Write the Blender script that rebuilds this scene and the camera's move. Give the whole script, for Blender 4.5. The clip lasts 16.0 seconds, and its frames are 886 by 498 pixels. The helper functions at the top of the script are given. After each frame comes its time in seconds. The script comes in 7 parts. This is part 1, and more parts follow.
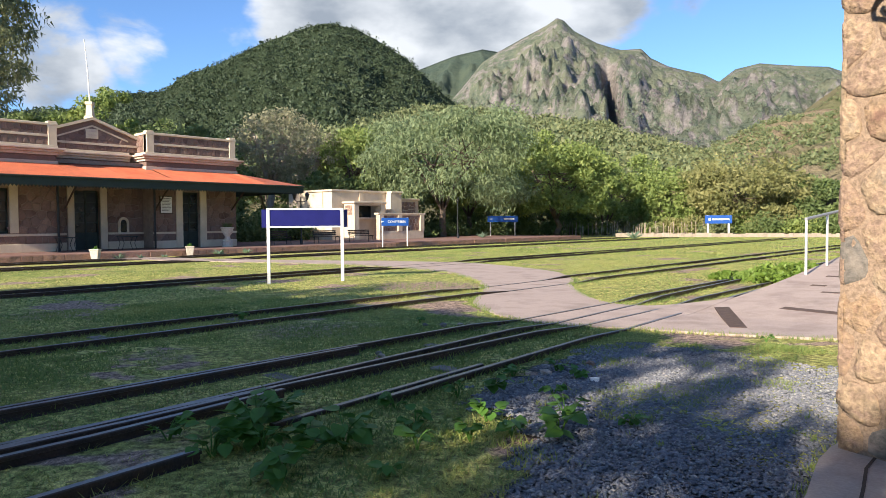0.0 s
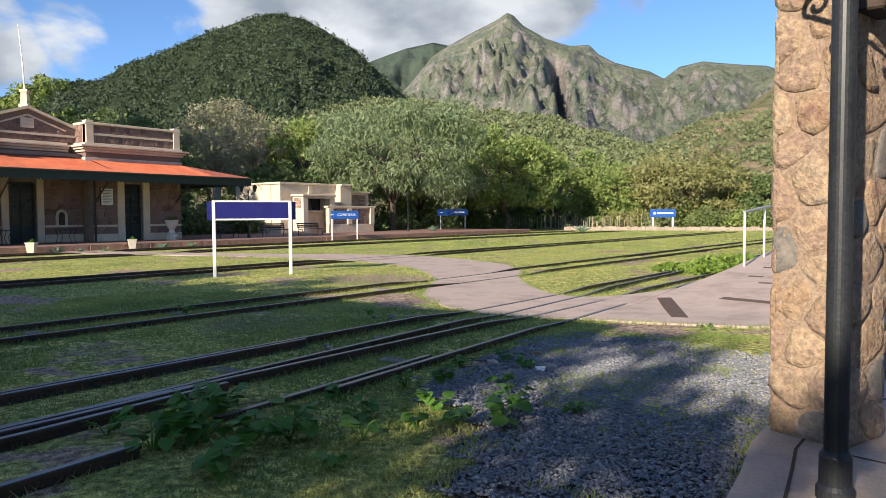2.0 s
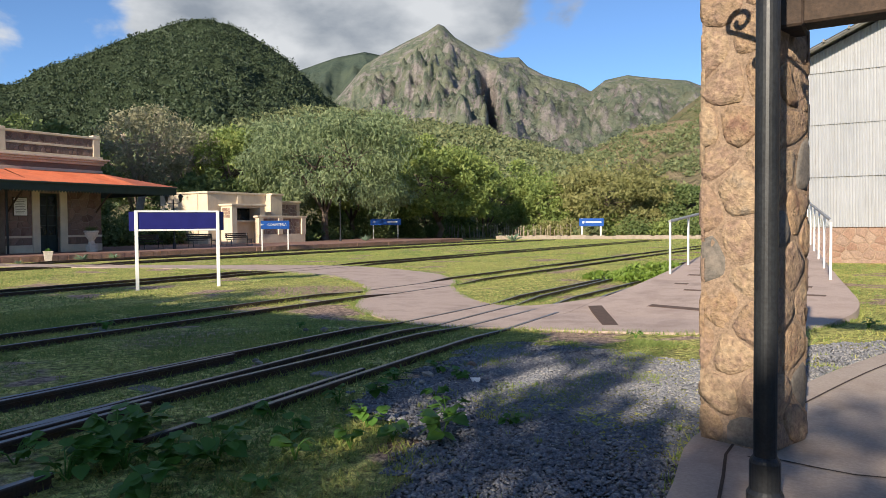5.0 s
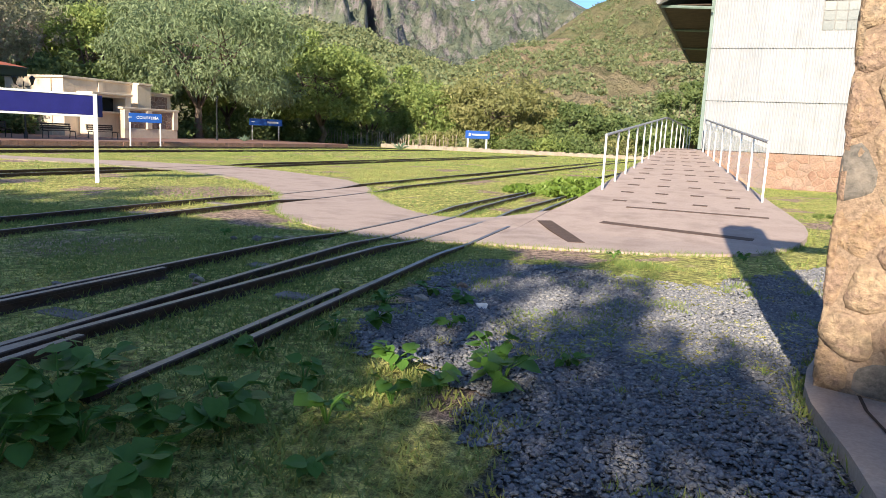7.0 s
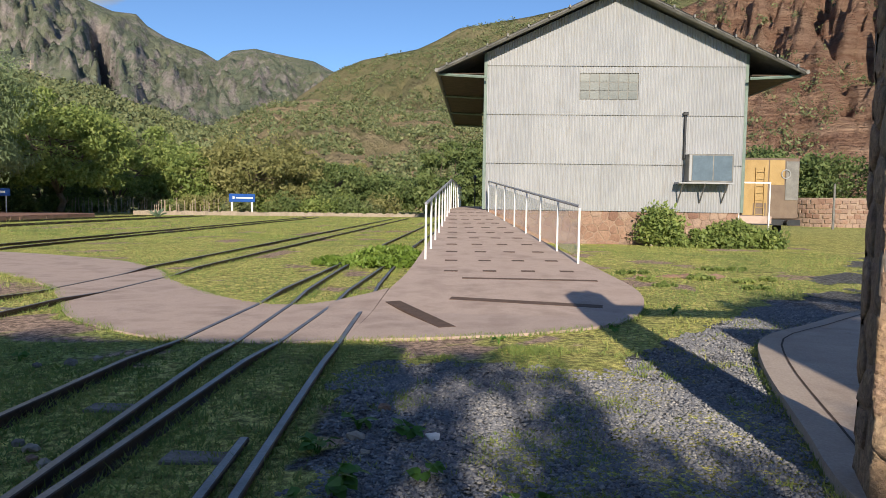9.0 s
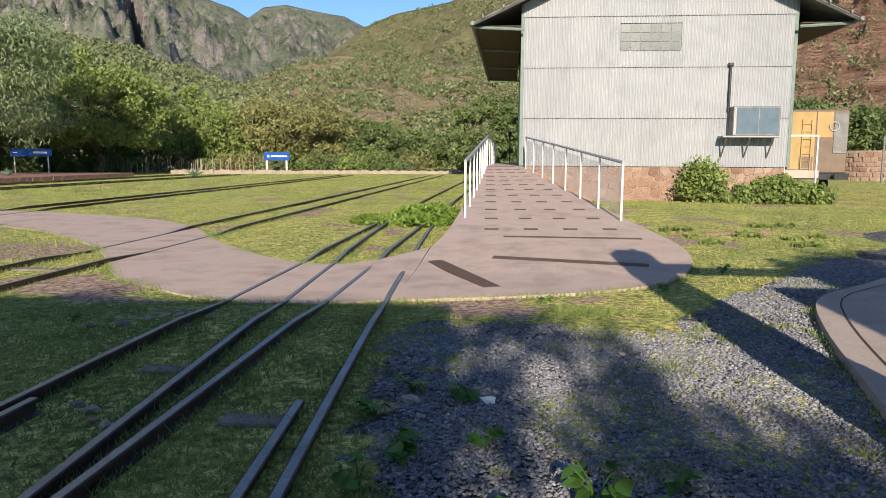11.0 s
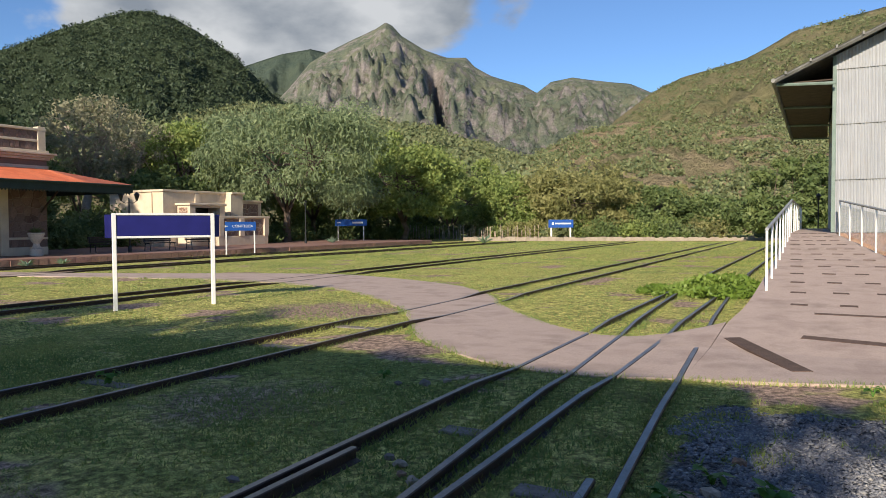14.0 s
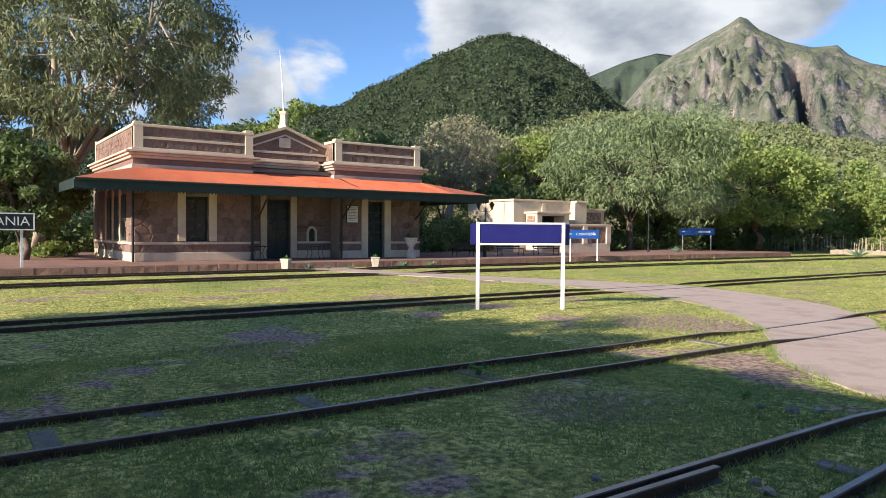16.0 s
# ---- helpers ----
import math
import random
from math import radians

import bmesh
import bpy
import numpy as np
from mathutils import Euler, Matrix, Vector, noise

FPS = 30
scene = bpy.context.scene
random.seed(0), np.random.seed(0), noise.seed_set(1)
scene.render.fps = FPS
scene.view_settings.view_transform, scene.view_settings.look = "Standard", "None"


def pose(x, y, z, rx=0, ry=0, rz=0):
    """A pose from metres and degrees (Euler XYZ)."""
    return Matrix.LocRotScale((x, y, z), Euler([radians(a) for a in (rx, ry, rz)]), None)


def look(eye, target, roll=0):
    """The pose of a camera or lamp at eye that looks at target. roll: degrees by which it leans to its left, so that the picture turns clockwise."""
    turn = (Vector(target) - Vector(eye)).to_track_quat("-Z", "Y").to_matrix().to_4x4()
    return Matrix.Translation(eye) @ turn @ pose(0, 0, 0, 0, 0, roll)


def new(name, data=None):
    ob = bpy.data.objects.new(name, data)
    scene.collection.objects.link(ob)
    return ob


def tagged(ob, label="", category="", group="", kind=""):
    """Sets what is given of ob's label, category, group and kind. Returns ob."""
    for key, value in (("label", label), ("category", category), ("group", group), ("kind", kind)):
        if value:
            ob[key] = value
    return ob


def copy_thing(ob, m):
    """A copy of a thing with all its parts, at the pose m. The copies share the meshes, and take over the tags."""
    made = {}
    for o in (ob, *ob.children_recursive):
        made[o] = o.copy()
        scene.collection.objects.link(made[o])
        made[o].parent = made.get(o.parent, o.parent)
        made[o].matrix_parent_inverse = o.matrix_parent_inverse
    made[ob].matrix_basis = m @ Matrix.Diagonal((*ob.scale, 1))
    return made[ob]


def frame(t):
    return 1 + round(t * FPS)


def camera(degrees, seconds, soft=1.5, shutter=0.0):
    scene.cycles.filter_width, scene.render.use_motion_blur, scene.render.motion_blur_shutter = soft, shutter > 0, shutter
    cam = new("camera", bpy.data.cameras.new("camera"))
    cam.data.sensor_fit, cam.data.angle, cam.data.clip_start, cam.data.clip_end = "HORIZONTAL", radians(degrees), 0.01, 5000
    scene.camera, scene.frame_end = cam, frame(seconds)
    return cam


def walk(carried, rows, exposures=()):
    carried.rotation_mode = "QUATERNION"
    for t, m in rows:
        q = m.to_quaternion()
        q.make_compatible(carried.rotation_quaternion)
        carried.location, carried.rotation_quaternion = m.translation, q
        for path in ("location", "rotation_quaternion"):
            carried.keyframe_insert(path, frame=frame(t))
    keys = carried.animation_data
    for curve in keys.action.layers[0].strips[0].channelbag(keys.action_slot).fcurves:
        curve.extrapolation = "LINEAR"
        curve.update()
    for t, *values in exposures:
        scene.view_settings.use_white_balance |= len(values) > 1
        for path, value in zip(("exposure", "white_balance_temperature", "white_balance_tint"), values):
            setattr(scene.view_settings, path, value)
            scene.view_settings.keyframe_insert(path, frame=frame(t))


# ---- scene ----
cam = camera(63.9, 16.0, soft=0.8)
PATH = [
    (0, (0.61, 0.703, 1.527), (-0.716, 2.198, 1.453), -0.4),
    (0.5, (0.623, 0.719, 1.515), (-0.697, 2.219, 1.445), -0.5),
    (1, (0.638, 0.704, 1.502), (-0.655, 2.228, 1.427), -0.4),
    (1.5, (0.644, 0.716, 1.505), (-0.614, 2.269, 1.422), -0.3),
    (2, (0.637, 0.716, 1.506), (-0.582, 2.299, 1.413), -0.3),
    (2.5, (0.645, 0.758, 1.52), (-0.522, 2.38, 1.424), -0.3),
    (3, (0.643, 0.783, 1.52), (-0.494, 2.426, 1.423), -0.4),
    (3.5, (0.656, 0.78, 1.519), (-0.466, 2.433, 1.425), -0.6),
    (4, (0.661, 0.783, 1.523), (-0.441, 2.451, 1.439), -0.7),
    (4.5, (0.643, 0.789, 1.528), (-0.423, 2.48, 1.464), -0.7),
    (4.7, (0.635, 0.777, 1.526), (-0.431, 2.468, 1.464), -0.5),
    (6.8, (-0.711, 1.176, 1.381), (-1.629, 2.929, 1.091), 1.5),
    (7, (-0.926, 1.317, 1.374), (-1.659, 3.152, 1.06), 2.7),
    (7.5, (-1.366, 1.545, 1.524), (-1.727, 3.506, 1.362), 4.7),
    (8, (-1.813, 1.66, 1.557), (-1.86, 3.656, 1.438), 2.4),
    (8.5, (-2.159, 1.829, 1.562), (-2.187, 3.824, 1.433), 1.4),
    (8.7, (-2.269, 1.9, 1.585), (-2.35, 3.894, 1.459), 1.0),
    (10.8, (-2.482, 2.061, 1.616), (-2.612, 4.04, 1.359), 0.4),
    (11, (-2.491, 2.072, 1.612), (-2.678, 4.047, 1.357), 0.3),
    (11.5, (-2.532, 2.054, 1.632), (-3.003, 3.987, 1.426), -0.3),
    (12, (-2.517, 2.056, 1.633), (-3.024, 3.984, 1.475), -0.1),
    (12.5, (-2.525, 2.038, 1.646), (-3.166, 3.927, 1.501), -0.2),
    (13, (-2.526, 2.013, 1.663), (-3.312, 3.849, 1.556), -0.3),
    (13.5, (-2.536, 2.016, 1.654), (-3.393, 3.82, 1.554), -0.4),
    (14, (-2.556, 2.01, 1.675), (-3.491, 3.777, 1.605), -0.3),
    (14.5, (-2.573, 1.971, 1.671), (-3.734, 3.599, 1.641), 0.0),
    (15, (-2.624, 1.964, 1.645), (-4.065, 3.35, 1.616), -0.0),
    (15.5, (-2.599, 1.852, 1.673), (-4.162, 3.099, 1.638), 0.3),
    (16, (-2.552, 1.739, 1.714), (-4.185, 2.892, 1.665), 0.4),
]
walk(cam, [(t, look(eye, target, roll)) for t, eye, target, roll in PATH], [(0, 0.88, 6050, 10), (1.5, 0.78, 6050, 10), (3.5, 0.44, 6170, 10), (4.7, 0.44, 6170, 10), (6.9, 0.92, 6150, 10), (7.4, 0.64, 6150, 10), (8, 0.30, 6150, 10), (8.7, 0.22, 6150, 10), (11, 0.46, 6150, 10), (12.2, 0.32, 6150, 10), (14.2, 0.31, 6170, 10), (15, 0.49, 6050, 10), (16, 0.78, 6050, 10)])

# ---- world and sun ----
SUN_AZ = math.atan2(0.08, -0.997)      # the sun stands behind the first view, low
SUN_EL = radians(22)
sun_dir = Vector((math.sin(SUN_AZ) * math.cos(SUN_EL), math.cos(SUN_AZ) * math.cos(SUN_EL), math.sin(SUN_EL)))
sun = new("sun", bpy.data.lights.new("sun", "SUN"))
sun.data.energy, sun.data.angle, sun.data.color = 5.6, radians(0.6), (1.0, 0.845, 0.64)
sun.rotation_euler = sun_dir.to_track_quat("Z", "Y").to_euler()

world = bpy.data.worlds.new("sky")
scene.world = world
world.use_nodes = True
wn, wl = world.node_tree.nodes, world.node_tree.links
wn.clear()


def wnode(kind, **kw):
    n = wn.new(kind)
    for k, v in kw.items():
        n.inputs[k].default_value = v
    return n


w_out = wn.new("ShaderNodeOutputWorld")
w_bg = wn.new("ShaderNodeBackground")
w_bg.inputs["Strength"].default_value = 0.115
sky = wn.new("ShaderNodeTexSky")
sky.sky_type, sky.sun_disc = "NISHITA", False
sky.sun_elevation, sky.sun_rotation = SUN_EL, SUN_AZ
sky.altitude, sky.air_density, sky.dust_density, sky.ozone_density = 1400, 0.9, 0.0, 4.0
w_tc = wn.new("ShaderNodeTexCoord")


def blob(az, el, wide, weight):
    """A soft patch of cloud cover round one direction of the sky."""
    a, e = radians(az), radians(el)
    d = wn.new("ShaderNodeVectorMath")
    d.operation = "DOT_PRODUCT"
    d.inputs[1].default_value = (-math.sin(a) * math.cos(e), math.cos(a) * math.cos(e), math.sin(e))
    wl.new(w_tc.outputs["Generated"], d.inputs[0])
    m = wn.new("ShaderNodeMapRange")
    m.interpolation_type = "SMOOTHSTEP"
    m.inputs["From Min"].default_value = math.cos(radians(wide))
    m.inputs["From Max"].default_value = 1.0
    m.inputs["To Max"].default_value = weight
    wl.new(d.outputs["Value"], m.inputs["Value"])
    return m.outputs["Result"]


def wmath(op, a, b):
    n = wn.new("ShaderNodeMath")
    n.operation = op
    for i, v in ((0, a), (1, b)):
        if isinstance(v, (int, float)):
            n.inputs[i].default_value = v
        else:
            wl.new(v, n.inputs[i])
    return n.outputs[0]


cover = None
# last four patches are unseen clouds, added to lift the ambient light
for az, el, wide, weight in ((50, 17, 9, 0.8), (43, 16.5, 8, 0.85), (36, 19, 9, 0.9), (30, 18.5, 7, 0.7), (57, 13, 4, 0.35), (65, 13, 4, 0.45), (70, 11, 6, 0.5),
                             (78, 13, 8, 0.42), (22.5, 17, 3, 0.3), (45, 27, 16, 0.7), (100, 15, 20, 0.5), (170, 40, 50, 0.27), (-120, 35, 45, 0.27), (0, 80, 45, 0.26), (90, 55, 35, 0.28)):
    b = blob(az, el, wide, weight)
    cover = b if cover is None else wmath("MAXIMUM", cover, b)
stretch = wn.new("ShaderNodeMapping")
stretch.inputs["Scale"].default_value = (1, 1, 1.9)
wl.new(w_tc.outputs["Generated"], stretch.inputs["Vector"])
puff = wnode("ShaderNodeTexNoise", Scale=9.0, Detail=9.0, Roughness=0.56, Distortion=0.15)
wl.new(stretch.outputs["Vector"], puff.inputs["Vector"])
mask = wn.new("ShaderNodeMapRange")
mask.interpolation_type = "SMOOTHSTEP"
mask.inputs["From Min"].default_value, mask.inputs["From Max"].default_value = 0.72, 1.0
wl.new(wmath("ADD", puff.outputs["Fac"], cover), mask.inputs["Value"])
shade = wnode("ShaderNodeTexNoise", Scale=7.0, Detail=6.0, Roughness=0.5)
moved = wn.new("ShaderNodeVectorMath")
moved.operation = "ADD"
moved.inputs[1].default_value = (0.05, 0.02, -0.06)
wl.new(stretch.outputs["Vector"], moved.inputs[0])
wl.new(moved.outputs["Vector"], shade.inputs["Vector"])
ramp = wn.new("ShaderNodeValToRGB")
ramp.color_ramp.elements[0].position, ramp.color_ramp.elements[0].color = 0.36, (4.6, 4.6, 4.55, 1)
ramp.color_ramp.elements[1].position, ramp.color_ramp.elements[1].color = 0.64, (1.9, 2.1, 2.35, 1)
wl.new(shade.outputs["Fac"], ramp.inputs["Fac"])
w_mix = wn.new("ShaderNodeMix")
w_mix.data_type = "RGBA"
wl.new(mask.outputs["Result"], w_mix.inputs[0])
wl.new(sky.outputs["Color"], w_mix.inputs[6])
wl.new(ramp.outputs["Color"], w_mix.inputs[7])
wl.new(w_mix.outputs[2], w_bg.inputs["Color"])
wl.new(w_bg.outputs["Background"], w_out.inputs["Surface"])

# ---- materials ----


def node_mat(name):
    m = bpy.data.materials.new(name)
    m.use_nodes = True
    nt = m.node_tree
    return m, nt.nodes, nt.links, nt.nodes["Principled BSDF"]


def surface(name, colors, scale=2.0, fine=40.0, rough=0.8, bump=0.25, bump_m=0.01, metal=0.0, grain=0.35, island=0.0, each=0.0, spec=0.4, sheen=0.0, stain=None):
    """A weathered surface: broad patches of the colours, fine grain, relief; each piece may differ a little."""
    m, n, l, p = node_mat(name)
    tc = n.new("ShaderNodeTexCoord")
    big = n.new("ShaderNodeTexNoise")
    big.inputs["Scale"].default_value, big.inputs["Detail"].default_value, big.inputs["Roughness"].default_value = scale, 6, 0.6
    small = n.new("ShaderNodeTexNoise")
    small.inputs["Scale"].default_value, small.inputs["Detail"].default_value, small.inputs["Roughness"].default_value = fine, 5, 0.65
    l.new(tc.outputs["Object"], big.inputs["Vector"])
    l.new(tc.outputs["Object"], small.inputs["Vector"])
    r = n.new("ShaderNodeValToRGB")
    el = r.color_ramp.elements
    while len(el) < len(colors):
        el.new(0.5)
    for i, c in enumerate(colors):
        el[i].position = 0.3 + 0.4 * i / max(1, len(colors) - 1)
        el[i].color = (*c, 1)
    fac = big.outputs["Fac"]
    if island or each:
        src = n.new("ShaderNodeNewGeometry").outputs["Random Per Island"] if island else n.new("ShaderNodeObjectInfo").outputs["Random"]
        mix = n.new("ShaderNodeMix")
        mix.inputs[0].default_value = island or each
        spread = n.new("ShaderNodeMapRange")
        spread.inputs["To Min"].default_value, spread.inputs["To Max"].default_value = 0.25, 0.75
        l.new(src, spread.inputs["Value"])
        l.new(fac, mix.inputs[2])
        l.new(spread.outputs["Result"], mix.inputs[3])
        fac = mix.outputs[0]
    l.new(fac, r.inputs["Fac"])
    g = n.new("ShaderNodeMapRange")
    g.inputs["From Min"].default_value, g.inputs["From Max"].default_value = 0.3, 0.7
    g.inputs["To Min"].default_value, g.inputs["To Max"].default_value = 1 - grain, 1 + grain
    l.new(small.outputs["Fac"], g.inputs["Value"])
    mul = n.new("ShaderNodeVectorMath")
    mul.operation = "SCALE"
    l.new(r.outputs["Color"], mul.inputs[0])
    l.new(g.outputs["Result"], mul.inputs["Scale"])
    col = mul.outputs["Vector"]
    if stain:
        sn = n.new("ShaderNodeTexNoise")
        sn.inputs["Scale"].default_value, sn.inputs["Detail"].default_value = stain[1], 7
        mp = n.new("ShaderNodeMapping")
        mp.inputs["Scale"].default_value = stain[2]
        l.new(tc.outputs["Object"], mp.inputs["Vector"])
        l.new(mp.outputs["Vector"], sn.inputs["Vector"])
        sr = n.new("ShaderNodeMapRange")
        sr.inputs["From Min"].default_value, sr.inputs["From Max"].default_value, sr.inputs["To Max"].default_value = 0.55, 0.75, stain[3]
        l.new(sn.outputs["Fac"], sr.inputs["Value"])
        sm = n.new("ShaderNodeMix")
        sm.data_type = "RGBA"
        sm.inputs[7].default_value = (*stain[0], 1)
        l.new(sr.outputs["Result"], sm.inputs[0])
        l.new(col, sm.inputs[6])
        col = sm.outputs[2]
    l.new(col, p.inputs["Base Color"])
    p.inputs["Metallic"].default_value = metal
    p.inputs["Specular IOR Level"].default_value = spec
    rr = n.new("ShaderNodeMapRange")
    rr.inputs["To Min"].default_value, rr.inputs["To Max"].default_value = max(0.05, rough - 0.12), min(1, rough + 0.12)
    l.new(small.outputs["Fac"], rr.inputs["Value"])
    l.new(rr.outputs["Result"], p.inputs["Roughness"])
    if bump:
        b = n.new("ShaderNodeBump")
        b.inputs["Strength"].default_value, b.inputs["Distance"].default_value = bump, bump_m
        l.new(small.outputs["Fac"], b.inputs["Height"])
        l.new(b.outputs["Normal"], p.inputs["Normal"])
    return m


def leafy(name, colors, through_light=0.35, rough=0.6):
    """Leaves: each one differs, and lets some light through."""
    m, n, l, p = node_mat(name)
    geo = n.new("ShaderNodeNewGeometry")
    r = n.new("ShaderNodeValToRGB")
    el = r.color_ramp.elements
    while len(el) < len(colors):
        el.new(0.5)
    for i, c in enumerate(colors):
        el[i].position = i / max(1, len(colors) - 1)
        el[i].color = (*c, 1)
    tc = n.new("ShaderNodeTexCoord")
    t = n.new("ShaderNodeTexNoise")
    t.inputs["Scale"].default_value = 0.7
    l.new(tc.outputs["Object"], t.inputs["Vector"])
    spread = n.new("ShaderNodeMapRange")
    spread.inputs["From Min"].default_value, spread.inputs["From Max"].default_value = 0.32, 0.68
    l.new(t.outputs["Fac"], spread.inputs["Value"])
    mix = n.new("ShaderNodeMix")
    mix.inputs[0].default_value = 0.55
    l.new(geo.outputs["Random Per Island"], mix.inputs[2])
    l.new(spread.outputs["Result"], mix.inputs[3])
    l.new(mix.outputs[0], r.inputs["Fac"])
    l.new(r.outputs["Color"], p.inputs["Base Color"])
    p.inputs["Roughness"].default_value = rough
    p.inputs["Specular IOR Level"].default_value = 0.3
    tr = n.new("ShaderNodeBsdfTranslucent")
    l.new(r.outputs["Color"], tr.inputs["Color"])
    ms = n.new("ShaderNodeMixShader")
    ms.inputs["Fac"].default_value = through_light
    l.new(p.outputs["BSDF"], ms.inputs[1])
    l.new(tr.outputs["BSDF"], ms.inputs[2])
    l.new(ms.outputs["Shader"], n["Material Output"].inputs["Surface"])
    return m


def ground_mat():
    """Lawn with dry and bare patches, and the grey gravel yard by the slab."""
    m, n, l, p = node_mat("ground")
    geo = n.new("ShaderNodeNewGeometry")
    sep = n.new("ShaderNodeSeparateXYZ")
    l.new(geo.outputs["Position"], sep.inputs[0])

    def nz(scale, detail=6, rough=0.6):
        t = n.new("ShaderNodeTexNoise")
        t.inputs["Scale"].default_value, t.inputs["Detail"].default_value, t.inputs["Roughness"].default_value = scale, detail, rough
        l.new(geo.outputs["Position"], t.inputs["Vector"])
        return t.outputs["Fac"]

    def mr(v, a, b, c=0.0, d=1.0):
        t = n.new("ShaderNodeMapRange")
        t.interpolation_type = "SMOOTHSTEP"
        for k, q in zip(("From Min", "From Max", "To Min", "To Max"), (a, b, c, d)):
            t.inputs[k].default_value = q
        l.new(v, t.inputs["Value"])
        return t.outputs["Result"]

    def mth(op, a, b):
        t = n.new("ShaderNodeMath")
        t.operation = op
        for i, v in ((0, a), (1, b)):
            if isinstance(v, (int, float)):
                t.inputs[i].default_value = v
            else:
                l.new(v, t.inputs[i])
        return t.outputs[0]

    def mixc(f, a, b):
        t = n.new("ShaderNodeMix")
        t.data_type = "RGBA"
        l.new(f, t.inputs[0])
        for i, v in ((6, a), (7, b)):
            if isinstance(v, tuple):
                t.inputs[i].default_value = (*v, 1)
            else:
                l.new(v, t.inputs[i])
        return t.outputs[2]

    patch, tuft, grain = nz(0.55), nz(6.0), nz(90.0, 4)
    grass = mixc(mr(tuft, 0.35, 0.65), (0.12, 0.19, 0.062), (0.25, 0.32, 0.105))
    grass = mixc(mr(nz(0.16), 0.26, 0.50), grass, mixc(mr(nz(3.2), 0.38, 0.62), (0.33, 0.335, 0.10), (0.52, 0.475, 0.155)))
    grass = mixc(mr(nz(1.7), 0.56, 0.72), grass, (0.18, 0.155, 0.06))
    soil = mixc(grain, (0.29, 0.20, 0.15), (0.44, 0.325, 0.255))
    att = n.new("ShaderNodeAttribute")
    att.attribute_name = "bare"
    bare = mr(mth("ADD", att.outputs["Fac"], mth("MULTIPLY", mth("SUBTRACT", nz(5.0), 0.5), 0.9)), 0.35, 0.7)
    spot = n.new("ShaderNodeVectorMath")
    spot.operation = "DISTANCE"
    spot.inputs[1].default_value = (-11.0, 13.3, 0.0)
    l.new(geo.outputs["Position"], spot.inputs[0])
    worn = mr(mth("ADD", spot.outputs["Value"], mth("MULTIPLY", nz(1.6), 2.2)), 2.9, 1.9)
    bare = mth("MAXIMUM", bare, worn)
    for px, py, wide in ((-7.4, 6.9, 2.4), (-6.9, 4.6, 1.9), (-12.6, 5.4, 2.3)):
        near = n.new("ShaderNodeVectorMath")
        near.operation = "DISTANCE"
        near.inputs[1].default_value = (px, py, 0.0)
        l.new(geo.outputs["Position"], near.inputs[0])
        bare = mth("MAXIMUM", bare, mr(mth("ADD", near.outputs["Value"], mth("MULTIPLY", nz(2.1), 2.6)), wide, wide - 0.8, 0.0, 0.85))
    col = mixc(bare, grass, soil)
    stones = n.new("ShaderNodeTexVoronoi")
    stones.inputs["Scale"].default_value = 34
    l.new(geo.outputs["Position"], stones.inputs["Vector"])
    sepc = n.new("ShaderNodeSeparateColor")
    l.new(stones.outputs["Color"], sepc.inputs[0])
    grav = mixc(mr(sepc.outputs[0], 0.0, 1.0), (0.14, 0.147, 0.165), (0.30, 0.297, 0.295))
    ga = n.new("ShaderNodeAttribute")
    ga.attribute_name = "gravel"
    gm = mr(mth("ADD", ga.outputs["Fac"], mth("MULTIPLY", mth("SUBTRACT", nz(6.0), 0.5), 0.8)), 0.3, 0.65)
    col = mixc(gm, col, grav)
    sc = n.new("ShaderNodeVectorMath")
    sc.operation = "SCALE"
    l.new(col, sc.inputs[0])
    l.new(mth("MULTIPLY", mr(grain, 0.25, 0.75, 0.5, 1.5), mr(nz(14.0, 6), 0.32, 0.68, 0.42, 1.58)), sc.inputs["Scale"])
    l.new(sc.outputs["Vector"], p.inputs["Base Color"])
    p.inputs["Roughness"].default_value = 0.95
    p.inputs["Specular IOR Level"].default_value = 0.15
    h = mth("ADD", mth("MULTIPLY", nz(28.0, 5), 1.0), mth("MULTIPLY", mth("MULTIPLY", stones.outputs["Distance"], gm), -6.0))
    b = n.new("ShaderNodeBump")
    b.inputs["Strength"].default_value, b.inputs["Distance"].default_value = 0.9, 0.05
    l.new(h, b.inputs["Height"])
    l.new(b.outputs["Normal"], p.inputs["Normal"])
    return m


